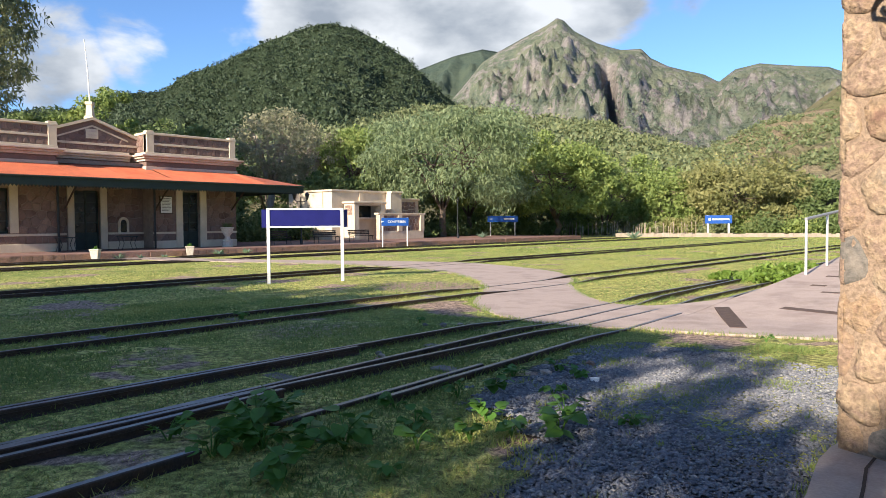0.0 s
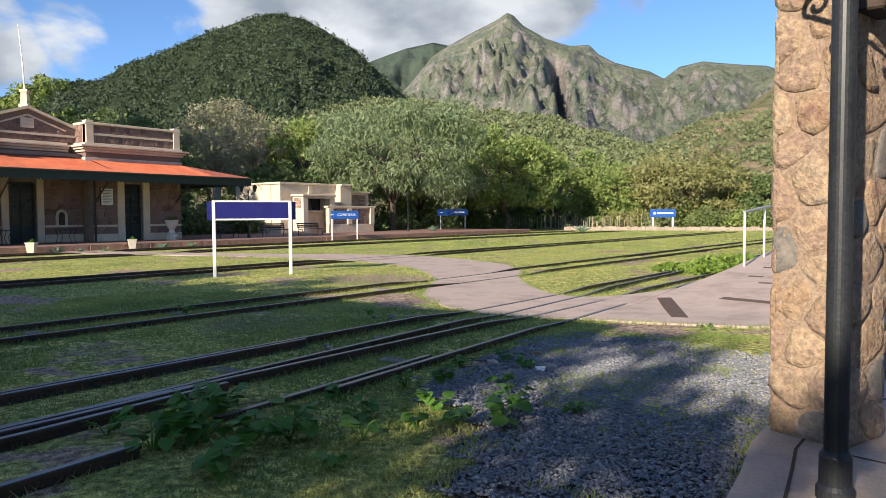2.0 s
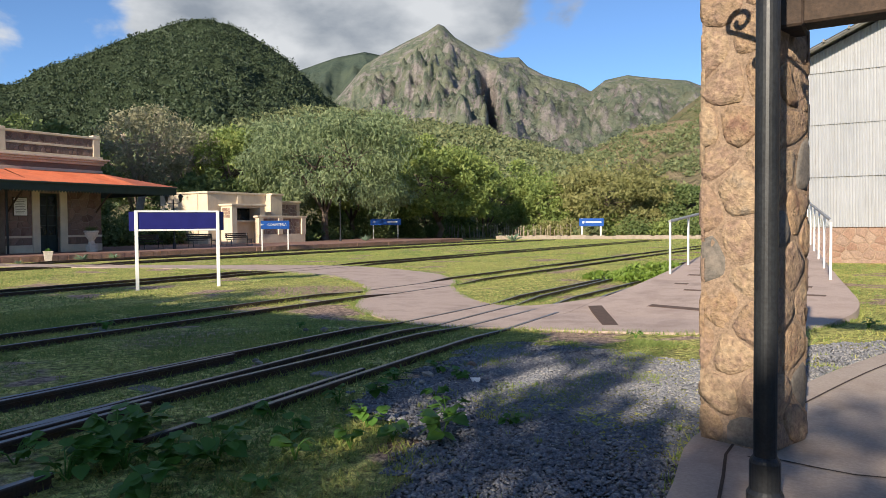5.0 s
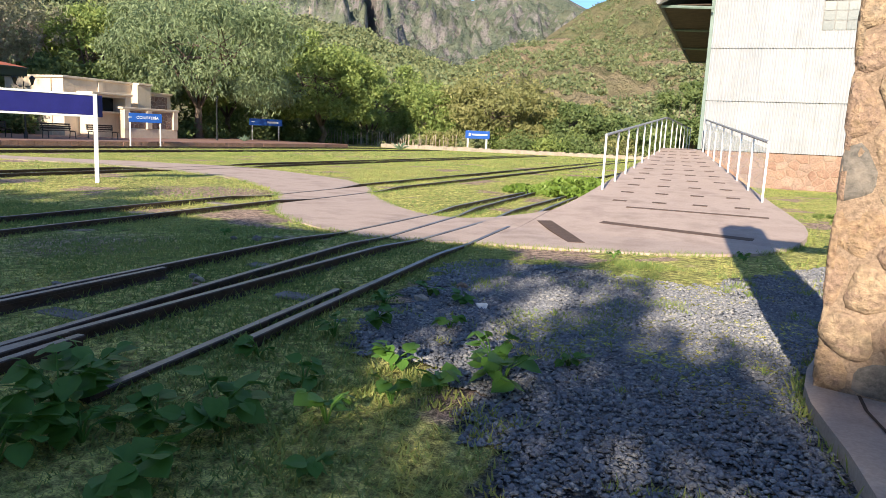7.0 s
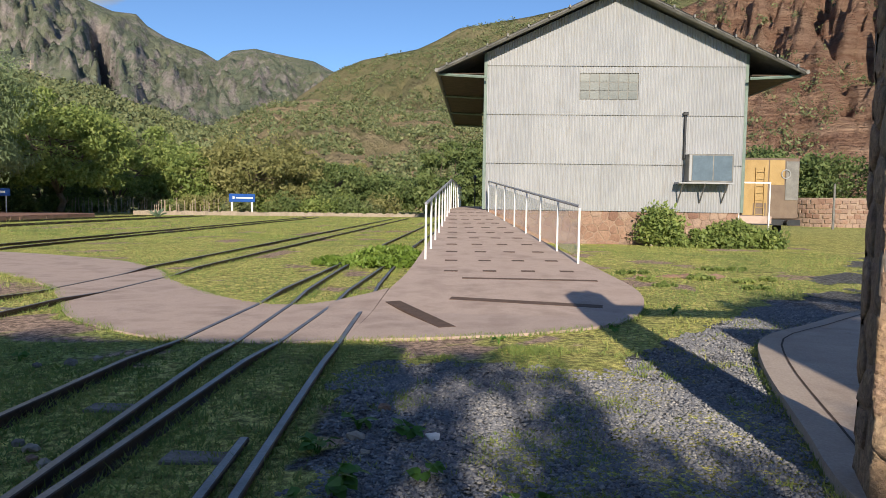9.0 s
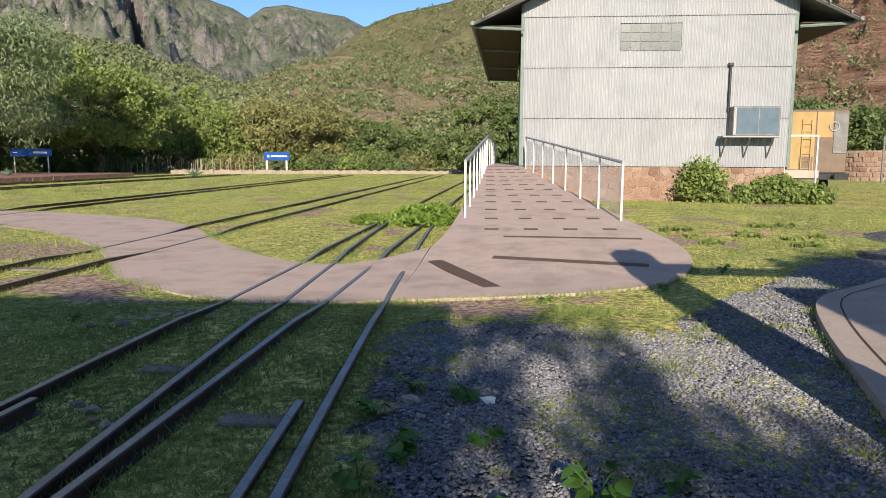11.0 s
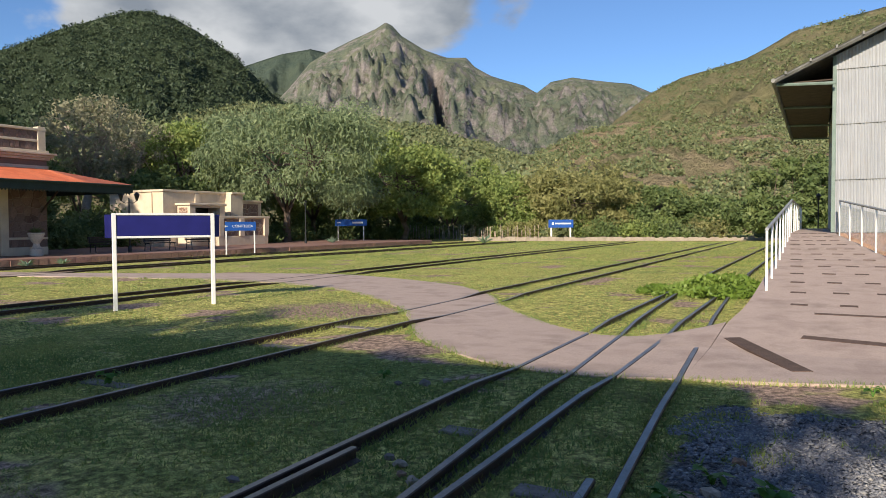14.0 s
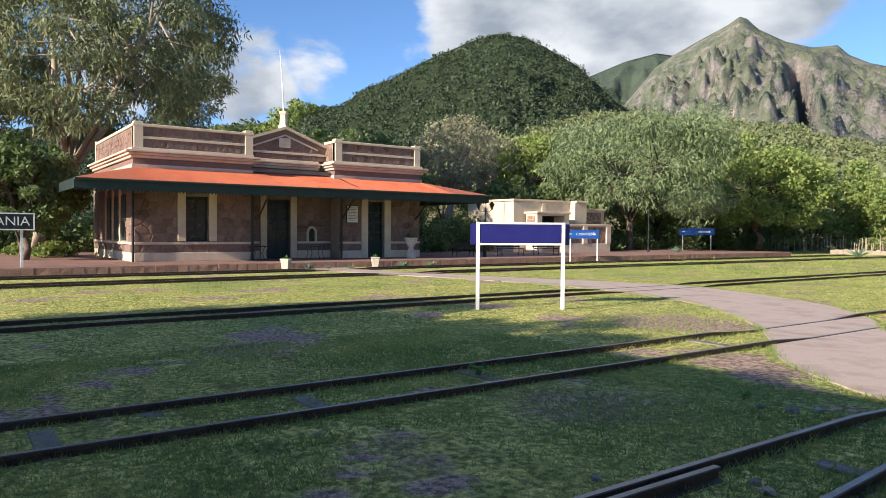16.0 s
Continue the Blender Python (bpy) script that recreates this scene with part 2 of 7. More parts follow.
def hill_mat(name, greens, rock, rock_at, scale, steep=0.0, bands=(1, 1, 2.5), relief=0.0):
    """Scrubby slope: dark clumps on paler ground, with bare rock that shows where it is steep or worn."""
    m, n, l, p = node_mat(name)
    geo = n.new("ShaderNodeNewGeometry")

    def nz(s, d=8, r=0.6, stretch=None):
        t = n.new("ShaderNodeTexNoise")
        t.inputs["Scale"].default_value, t.inputs["Detail"].default_value, t.inputs["Roughness"].default_value = s, d, r
        if stretch:
            mp = n.new("ShaderNodeMapping")
            mp.inputs["Scale"].default_value = stretch
            l.new(geo.outputs["Position"], mp.inputs["Vector"])
            l.new(mp.outputs["Vector"], t.inputs["Vector"])
        else:
            l.new(geo.outputs["Position"], t.inputs["Vector"])
        return t.outputs["Fac"]

    def mr(v, a, b, c=0.0, d=1.0):
        t = n.new("ShaderNodeMapRange")
        for k, q in zip(("From Min", "From Max", "To Min", "To Max"), (a, b, c, d)):
            t.inputs[k].default_value = q
        l.new(v, t.inputs["Value"])
        return t.outputs["Result"]

    def mixc(f, a, b):
        t = n.new("ShaderNodeMix")
        t.data_type = "RGBA"
        l.new(f, t.inputs[0])
        for i, v in ((6, a), (7, b)):
            if isinstance(v, tuple):
                t.inputs[i].default_value = (*v, 1)
            else:
                l.new(v, t.inputs[i])
        return t.outputs[2]

    clump = nz(scale, 6, 0.7)
    col = mixc(mr(clump, 0.4, 0.6), greens[0], greens[1])
    col = mixc(mr(nz(scale * 0.12, 5), 0.4, 0.65), col, greens[2])
    sepn = n.new("ShaderNodeSeparateXYZ")
    l.new(geo.outputs["Normal"], sepn.inputs[0])
    add = n.new("ShaderNodeMath")
    add.operation = "ADD"
    l.new(nz(scale * 0.25, 9, 0.75, (1, 1, 0.7)), add.inputs[0])
    l.new(mr(sepn.outputs[2], 0.2, 0.95, steep, 0.0), add.inputs[1])
    layer = nz(scale * 0.6, 8, 0.7, bands)
    rocks = mixc(mr(layer, 0.35, 0.65), rock[0], rock[1])
    col = mixc(mr(add.outputs[0], rock_at, rock_at + 0.1), col, rocks)
    l.new(col, p.inputs["Base Color"])
    p.inputs["Roughness"].default_value, p.inputs["Specular IOR Level"].default_value = 1.0, 0.05
    b = n.new("ShaderNodeBump")
    b.inputs["Strength"].default_value, b.inputs["Distance"].default_value = 1.0, 2.2 / scale * 0.35
    if relief:
        both = n.new("ShaderNodeMath")
        both.operation = "MULTIPLY_ADD"
        both.inputs[1].default_value = relief
        l.new(layer, both.inputs[0])
        l.new(clump, both.inputs[2])
        l.new(both.outputs[0], b.inputs["Height"])
    else:
        l.new(clump, b.inputs["Height"])
    l.new(b.outputs["Normal"], p.inputs["Normal"])
    return m


M_GROUND = ground_mat()
M_PATH = surface("path_concrete", [(0.35, 0.265, 0.225), (0.485, 0.38, 0.325), (0.425, 0.325, 0.275)], 1.2, 55, 0.9, 0.3, 0.006, grain=0.18, stain=((0.2, 0.15, 0.12), 1.5, (1, 1, 1), 0.45))
M_SLAB = surface("slab_concrete", [(0.36, 0.285, 0.235), (0.46, 0.385, 0.32)], 1.6, 45, 0.85, 0.25, 0.005, grain=0.15, stain=((0.2, 0.15, 0.115), 2.5, (1, 1, 1), 0.6))
M_PAVER = surface("paver_brown", [(0.085, 0.055, 0.042), (0.15, 0.10, 0.078)], 8, 90, 0.85, 0.4, 0.004, each=0.3)
M_RAIL = surface("rail_steel", [(0.028, 0.022, 0.02), (0.075, 0.05, 0.038), (0.05, 0.042, 0.04)], 5, 70, 0.55, 0.35, 0.003, metal=0.35)
M_RAILTOP = surface("rail_head", [(0.15, 0.148, 0.15), (0.28, 0.27, 0.265)], 3, 60, 0.40, 0.2, 0.002, metal=0.6)
M_SLEEPER = surface("sleeper_wood", [(0.14, 0.12, 0.105), (0.27, 0.24, 0.215)], 6, 60, 0.9, 0.6, 0.01)
M_STONE = surface("field_stone", [(0.22, 0.13, 0.095), (0.36, 0.25, 0.155), (0.29, 0.20, 0.15), (0.41, 0.30, 0.195), (0.25, 0.205, 0.16)], 9, 26, 0.85, 1.0, 0.03, each=0.5, grain=0.4, stain=((0.17, 0.135, 0.10), 7, (1, 1, 1), 0.5))
M_STONE_GREY = surface("dark_field_stone", [(0.10, 0.095, 0.09), (0.2, 0.175, 0.15)], 8, 50, 0.8, 0.5, 0.01, each=0.4, stain=((0.4, 0.34, 0.28), 6, (1, 1, 1), 0.7))
M_MORTAR = surface("mortar", [(0.26, 0.185, 0.13), (0.36, 0.265, 0.19)], 6, 50, 0.95, 0.8, 0.02)
M_RUBBLE = surface("purple_rubble", [(0.125, 0.075, 0.062), (0.24, 0.15, 0.12), (0.19, 0.13, 0.11), (0.29, 0.19, 0.15)], 2, 25, 0.9, 0.5, 0.02, island=0.7)
M_RUBBLE_ONE = surface("purple_stone", [(0.125, 0.075, 0.062), (0.24, 0.15, 0.12), (0.19, 0.13, 0.11), (0.29, 0.19, 0.15)], 2, 25, 0.9, 0.5, 0.02, each=0.7)
M_RUBBLE_J = surface("rubble_joint", [(0.22, 0.16, 0.13), (0.32, 0.25, 0.20)], 3, 40, 0.95, 0.3, 0.01)
M_BASE_ONE = surface("base_stone_single", [(0.20, 0.115, 0.085), (0.31, 0.20, 0.145), (0.26, 0.18, 0.14), (0.36, 0.26, 0.195)], 2, 25, 0.9, 0.5, 0.02, each=0.7)
M_BASE_ST = surface("base_stone", [(0.20, 0.115, 0.085), (0.31, 0.20, 0.145), (0.26, 0.18, 0.14), (0.36, 0.26, 0.195)], 2, 25, 0.9, 0.5, 0.02, island=0.7)
M_BASE_J = surface("base_mortar", [(0.25, 0.175, 0.13), (0.36, 0.27, 0.205)], 3, 40, 0.95, 0.5, 0.012)
M_CREAM = surface("cream_plaster", [(0.60, 0.49, 0.36), (0.72, 0.60, 0.45)], 1.5, 30, 0.85, 0.15, 0.004, grain=0.08, stain=((0.40, 0.31, 0.22), 2, (1, 1, 0.3), 0.45))
M_PINK = surface("cornice_plaster", [(0.55, 0.42, 0.33), (0.68, 0.54, 0.43)], 1.5, 30, 0.85, 0.15, 0.004, grain=0.1, stain=((0.30, 0.2, 0.15), 2, (1, 1, 0.3), 0.5))
M_ROOF = surface("orange_roof", [(0.33, 0.075, 0.035), (0.48, 0.135, 0.065), (0.28, 0.085, 0.05)], 1.3, 22, 0.6, 0.15, 0.004, grain=0.25, each=0.45, stain=((0.24, 0.10, 0.065), 3, (0.5, 2.5, 1), 0.5))
M_GREENP = surface("dark_green_paint", [(0.012, 0.024, 0.022), (0.022, 0.04, 0.036)], 3, 30, 0.55, 0.1, 0.003)
M_IRON = surface("black_iron", [(0.018, 0.02, 0.024), (0.035, 0.038, 0.043)], 4, 60, 0.42, 0.15, 0.002, metal=0.2)
M_TIN = surface("white_tin", [(0.305, 0.317, 0.335), (0.38, 0.39, 0.405)], 1.3, 30, 0.6, 0.08, 0.003, grain=0.06, each=0.4, stain=((0.27, 0.255, 0.235), 3, (2.5, 2.5, 0.35), 0.45))
M_TINROOF = surface("grey_tin", [(0.12, 0.12, 0.115), (0.24, 0.235, 0.22)], 2, 30, 0.6, 0.1, 0.003, metal=0.2)
M_GREENTRIM = surface("pale_green_trim", [(0.13, 0.18, 0.155), (0.19, 0.245, 0.215)], 3, 40, 0.6, 0.1, 0.002)
M_WHITE = surface("white_paint", [(0.72, 0.72, 0.70), (0.82, 0.81, 0.79)], 4, 50, 0.45, 0.08, 0.002, grain=0.06)
M_NAVY = surface("navy_panel", [(0.012, 0.012, 0.11), (0.02, 0.02, 0.16)], 2, 40, 0.4, 0.05, 0.002, grain=0.1)
M_BLUE = surface("blue_panel", [(0.015, 0.07, 0.30), (0.022, 0.095, 0.38)], 2, 40, 0.4, 0.05, 0.002, grain=0.08)
M_WOOD = surface("dark_beam", [(0.035, 0.024, 0.018), (0.09, 0.06, 0.042)], 3, 40, 0.8, 0.5, 0.008)
M_BARK = surface("bark", [(0.09, 0.065, 0.05), (0.20, 0.15, 0.115)], 4, 30, 0.95, 0.8, 0.03)
M_PALEBARK = surface("pale_bark", [(0.26, 0.20, 0.15), (0.45, 0.38, 0.31)], 1.5, 20, 0.9, 0.6, 0.02)
M_LEAF = leafy("tree_leaf", [(0.12, 0.175, 0.05), (0.24, 0.31, 0.09), (0.41, 0.45, 0.145)])
M_WILLOW = leafy("willow_leaf", [(0.125, 0.18, 0.09), (0.215, 0.275, 0.14), (0.35, 0.41, 0.21)])
M_DARKLEAF = leafy("dark_leaf", [(0.075, 0.115, 0.042), (0.14, 0.19, 0.065), (0.235, 0.28, 0.105)], 0.3)
M_OLIVE = leafy("olive_leaf", [(0.15, 0.165, 0.06), (0.27, 0.27, 0.105), (0.41, 0.385, 0.17)])
M_DRYLEAF = leafy("dry_leaf", [(0.20, 0.20, 0.12), (0.30, 0.29, 0.18), (0.42, 0.40, 0.27)])
M_EUCA = leafy("eucalyptus_leaf", [(0.11, 0.14, 0.08), (0.20, 0.23, 0.125), (0.35, 0.355, 0.175)])
M_WEED = leafy("weed_leaf", [(0.075, 0.175, 0.03), (0.12, 0.25, 0.045), (0.17, 0.31, 0.06)], 0.3, 0.5)
M_CREEPER = leafy("creeper_leaf", [(0.12, 0.20, 0.03), (0.19, 0.29, 0.05), (0.28, 0.37, 0.085)], 0.35, 0.5)
M_GRASS = leafy("grass_blade", [(0.125, 0.205, 0.055), (0.26, 0.33, 0.095), (0.54, 0.50, 0.165)], 0.35)
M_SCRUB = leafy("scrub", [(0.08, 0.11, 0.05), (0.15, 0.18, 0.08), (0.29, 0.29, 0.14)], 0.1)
# bluish greens: distance haze is put into the scrub colour
M_FARSCRUB = leafy("hazed_far_scrub", [(0.09, 0.118, 0.088), (0.135, 0.165, 0.115), (0.195, 0.215, 0.145)], 0.1)
# forest greens darkened further for the cloud shadow over the hill
M_FOREST_SHADED = leafy("forest", [(0.036, 0.056, 0.03), (0.052, 0.076, 0.038), (0.078, 0.104, 0.05)], 0.1)
M_PEBBLE = surface("pebble", [(0.145, 0.152, 0.175), (0.24, 0.244, 0.265), (0.19, 0.196, 0.216), (0.38, 0.365, 0.345)], 3, 60, 0.85, 0.2, 0.003, island=0.85)
M_PANE = surface("dark_pane", [(0.012, 0.016, 0.016), (0.02, 0.024, 0.024)], 2, 20, 0.12, 0, grain=0.1, spec=0.6)
M_GREYPANE = surface("clouded_pane", [(0.085, 0.10, 0.095), (0.15, 0.165, 0.155)], 3, 20, 0.25, 0, grain=0.1, each=0.5, spec=0.6)
M_COOLER = surface("cooler_mesh", [(0.07, 0.11, 0.15), (0.10, 0.15, 0.2)], 4, 80, 0.6, 0.4, 0.004)
M_YELLOW = surface("yellow_paint", [(0.32, 0.21, 0.075), (0.42, 0.29, 0.12)], 2, 30, 0.6, 0.1, 0.003)
M_BROWN = surface("brown_paint", [(0.14, 0.10, 0.075), (0.2, 0.15, 0.11)], 2, 30, 0.7, 0.1, 0.003)
M_BRICKED = surface("brick_edge", [(0.20, 0.10, 0.075), (0.34, 0.20, 0.15), (0.28, 0.17, 0.13)], 3, 30, 0.9, 0.5, 0.01, island=0.6)
M_PLATFORM = surface("platform_tiles", [(0.22, 0.12, 0.095), (0.32, 0.19, 0.15)], 1.0, 30, 0.85, 0.2, 0.004, grain=0.15)
M_TERRA = surface("pale_planter", [(0.50, 0.44, 0.37), (0.62, 0.55, 0.47)], 4, 40, 0.85, 0.2, 0.004)
M_RUST = surface("rust", [(0.16, 0.05, 0.02), (0.30, 0.11, 0.05)], 4, 40, 0.9, 0.4, 0.005)
M_SOIL = surface("red_soil", [(0.25, 0.15, 0.10), (0.36, 0.235, 0.165)], 2, 40, 0.95, 0.5, 0.01)
M_PALESTONE = surface("pale_stone", [(0.27, 0.23, 0.18), (0.40, 0.34, 0.275)], 2, 20, 0.9, 0.5, 0.02, island=0.6)
M_WALLSTONE = surface("wall_stone_pale", [(0.22, 0.185, 0.145), (0.34, 0.29, 0.235), (0.27, 0.215, 0.17)], 2, 20, 0.9, 0.5, 0.02, each=0.5)
M_AGAVE = surface("agave", [(0.12, 0.19, 0.13), (0.2, 0.28, 0.2)], 3, 30, 0.6, 0.1, 0.002)
# the hill's cloud shadow is put into these dark slope greens
M_HILL_SHADED = hill_mat("shaded_forest_slope", ((0.036, 0.053, 0.03), (0.046, 0.064, 0.034), (0.042, 0.058, 0.032)), ((0.09, 0.06, 0.035), (0.12, 0.085, 0.05)), 0.78, 0.12)
# peak and shoulder greens lean blue to stand in for haze
M_HILL_PEAK = hill_mat("hazed_peak_slope", ((0.09, 0.115, 0.09), (0.15, 0.17, 0.12), (0.19, 0.20, 0.135)), ((0.19, 0.172, 0.165), (0.32, 0.285, 0.27)), 0.535, 0.085, 0.16)
M_HILL_SHOULDER = hill_mat("hazed_shoulder_slope", ((0.06, 0.085, 0.07), (0.085, 0.112, 0.085), (0.10, 0.125, 0.09)), ((0.15, 0.14, 0.125), (0.2, 0.185, 0.165)), 0.7, 0.05)
M_HILL_RIGHT = hill_mat("right_slope", ((0.085, 0.105, 0.048), (0.20, 0.19, 0.10), (0.235, 0.205, 0.115)), ((0.30, 0.20, 0.13), (0.38, 0.28, 0.20)), 0.60, 0.13)
M_FOOT = hill_mat("foothill_slope", ((0.15, 0.15, 0.075), (0.31, 0.255, 0.155), (0.34, 0.265, 0.165)), ((0.38, 0.215, 0.14), (0.44, 0.30, 0.21)), 0.57, 0.18)
M_CLIFF = hill_mat("red_cliff", ((0.40, 0.23, 0.155), (0.47, 0.30, 0.21), (0.36, 0.22, 0.15)), ((0.27, 0.15, 0.105), (0.52, 0.35, 0.25)), 0.33, 0.35, 0.05, (0.35, 0.35, 3.2), 2.5)


def glass_mat():
    m, n, l, p = node_mat("rail_glass")
    p.inputs["Base Color"].default_value = (0.85, 0.9, 0.9, 1)
    p.inputs["Roughness"].default_value = 0.1
    tr = n.new("ShaderNodeBsdfTransparent")
    ms = n.new("ShaderNodeMixShader")
    ms.inputs["Fac"].default_value = 0.22
    l.new(tr.outputs["BSDF"], ms.inputs[1])
    l.new(p.outputs["BSDF"], ms.inputs[2])
    l.new(ms.outputs["Shader"], n["Material Output"].inputs["Surface"])
    return m


M_GLASS = glass_mat()

# ---- building helpers ----


def thing(name, at=(0, 0, 0), label="", category="", group="", turn=0):
    e = new(name)
    e.empty_display_size = 0.2
    e.matrix_world = pose(*at, 0, 0, turn)
    return tagged(e, label, category, group)


def part(name, bm, material, parent=None, label="", smooth=False, kind=""):
    me = bpy.data.meshes.new(name)
    bm.to_mesh(me)
    bm.free()
    me.materials.append(material)
    if smooth:
        me.polygons.foreach_set("use_smooth", [True] * len(me.polygons))
    ob = new(name, me)
    if parent is not None:
        ob.parent = parent
    return tagged(ob, label, kind=kind)


def raw(name, verts, faces, material, parent=None, label="", kind="", smooth=False):
    me = bpy.data.meshes.new(name)
    me.from_pydata([tuple(v) for v in verts], [], faces)
    me.materials.append(material)
    if smooth:
        me.polygons.foreach_set("use_smooth", [True] * len(me.polygons))
    ob = new(name, me)
    if parent is not None:
        ob.parent = parent
    return tagged(ob, label, kind=kind)


def box(bm, x0, x1, y0, y1, z0, z1, bevel=0.0, turn=None):
    """A box between two corners, with softened edges."""
    r = bmesh.ops.create_cube(bm, size=1)
    vs = r["verts"]
    for v in vs:
        v.co = Vector((x0 + (v.co.x + 0.5) * (x1 - x0), y0 + (v.co.y + 0.5) * (y1 - y0), z0 + (v.co.z + 0.5) * (z1 - z0)))
    if bevel:
        es = list({e for v in vs for e in v.link_edges})
        bmesh.ops.bevel(bm, geom=es, offset=bevel, segments=1, affect="EDGES")
    return bm


def boxed(*a, bevel=0.0):
    return box(bmesh.new(), *a, bevel=bevel)


def tube(bm, p0, p1, r0, r1=None, seg=10, caps=True):
    """A tapered round bar from p0 to p1."""
    p0, p1 = Vector(p0), Vector(p1)
    r1 = r0 if r1 is None else r1
    d = (p1 - p0).normalized()
    q = d.to_track_quat("Z", "Y")
    rings = []
    for p, r in ((p0, r0), (p1, r1)):
        rings.append([bm.verts.new(p + q @ Vector((r * math.cos(2 * math.pi * i / seg), r * math.sin(2 * math.pi * i / seg), 0))) for i in range(seg)])
    for i in range(seg):
        bm.faces.new((rings[0][i], rings[0][(i + 1) % seg], rings[1][(i + 1) % seg], rings[1][i]))
    if caps:
        bm.faces.new(rings[0][::-1])
        bm.faces.new(rings[1])
    return bm


def chain(bm, pts, radii, seg=8):
    """A bent round bar through the points."""
    rings = []
    pts = [Vector(p) for p in pts]
    for i, p in enumerate(pts):
        d = (pts[min(i + 1, len(pts) - 1)] - pts[max(i - 1, 0)]).normalized()
        q = d.to_track_quat("Z", "Y")
        r = radii[i] if isinstance(radii, (list, tuple)) else radii
        rings.append([bm.verts.new(p + q @ Vector((r * math.cos(2 * math.pi * k / seg), r * math.sin(2 * math.pi * k / seg), 0))) for k in range(seg)])
    for a, b in zip(rings, rings[1:]):
        best = min(range(seg), key=lambda s: (a[0].co - b[s].co).length)
        for k in range(seg):
            bm.faces.new((a[k], a[(k + 1) % seg], b[(k + 1 + best) % seg], b[(k + best) % seg]))
    bm.faces.new(rings[0][::-1])
    bm.faces.new(rings[-1])
    return bm


def lathe(bm, profile, at=(0, 0, 0), seg=20):
    rings = []
    for r, z in profile:
        rings.append([bm.verts.new((at[0] + r * math.cos(2 * math.pi * i / seg), at[1] + r * math.sin(2 * math.pi * i / seg), at[2] + z)) for i in range(seg)])
    for a, b in zip(rings, rings[1:]):
        for i in range(seg):
            bm.faces.new((a[i], a[(i + 1) % seg], b[(i + 1) % seg], b[i]))
    bm.faces.new(rings[0][::-1])
    bm.faces.new(rings[-1])
    return bm


def clip_poly(poly, nx, ny, c):
    """The part of a convex polygon where nx*x + ny*y <= c."""
    out = []
    for i, a in enumerate(poly):
        b = poly[(i + 1) % len(poly)]
        da, db = nx * a[0] + ny * a[1] - c, nx * b[0] + ny * b[1] - c
        if da <= 0:
            out.append(a)
        if (da < 0 < db) or (db < 0 < da):
            t = da / (da - db)
            out.append((a[0] + t * (b[0] - a[0]), a[1] + t * (b[1] - a[1])))
    return out


def rubble(w, h, size, gap, rng, flat=1.0):
    """Irregular stones that fill a rectangle: convex outlines with joints between them."""
    nx, ny = max(1, round(w / size)), max(1, round(h / size * flat))
    seeds = []
    for j in range(ny):
        for i in range(nx):
            seeds.append(((i + 0.5 + rng.uniform(-0.38, 0.38) + (0.25 if j % 2 else -0.25)) * w / nx, (j + 0.5 + rng.uniform(-0.36, 0.36)) * h / ny))
    cells = []
    for i, s in enumerate(seeds):
        poly = [(0, 0), (w, 0), (w, h), (0, h)]
        for k, o in enumerate(seeds):
            if k == i or abs(o[0] - s[0]) > 3.2 * w / nx or abs(o[1] - s[1]) > 3.2 * h / ny:
                continue
            dx, dy = o[0] - s[0], o[1] - s[1]
            d = math.hypot(dx, dy)
            c = (dx * (s[0] + o[0]) + dy * (s[1] + o[1])) / 2 - gap / 2 * d
            poly = clip_poly(poly, dx, dy, c)
            if len(poly) < 3:
                break
        if len(poly) >= 3:
            cells.append(poly)
    return cells


def softened(poly):
    """The outline with its corners cut off."""
    out = []
    for (ax, ay), (bx, by) in zip(poly, poly[1:] + poly[:1]):
        out += [(ax + (bx - ax) * 0.2, ay + (by - ay) * 0.2), (ax + (bx - ax) * 0.8, ay + (by - ay) * 0.8)]
    return out


def stone_mesh(poly, depth, rng, round_in=0.22):
    """One stone: its outline at the wall, a swollen rim and a rough, smaller front. Returns verts in (u, v, out) and faces."""
    cx, cy = sum(p[0] for p in poly) / len(poly), sum(p[1] for p in poly) / len(poly)
    n = len(poly)
    vs, fs = [], []
    for s, o in ((1.0, -0.01), (0.985, depth * 0.5), (0.93, depth * 0.85), (1 - round_in * 1.6, depth)):
        for x, y in poly:
            j = 0.0 if s == 1.0 else rng.uniform(-0.006, 0.006)
            vs.append((cx + (x - cx) * s + j, cy + (y - cy) * s + j, o + (j if s < 0.9 else 0)))
    vs.append((cx + rng.uniform(-0.02, 0.02), cy + rng.uniform(-0.02, 0.02), depth * rng.uniform(0.95, 1.3)))
    for r in (0, 1, 2):
        for i in range(n):
            fs.append((r * n + i, r * n + (i + 1) % n, (r + 1) * n + (i + 1) % n, (r + 1) * n + i))
    for i in range(n):
        fs.append((3 * n + i, 3 * n + (i + 1) % n, 4 * n))
    return vs, fs


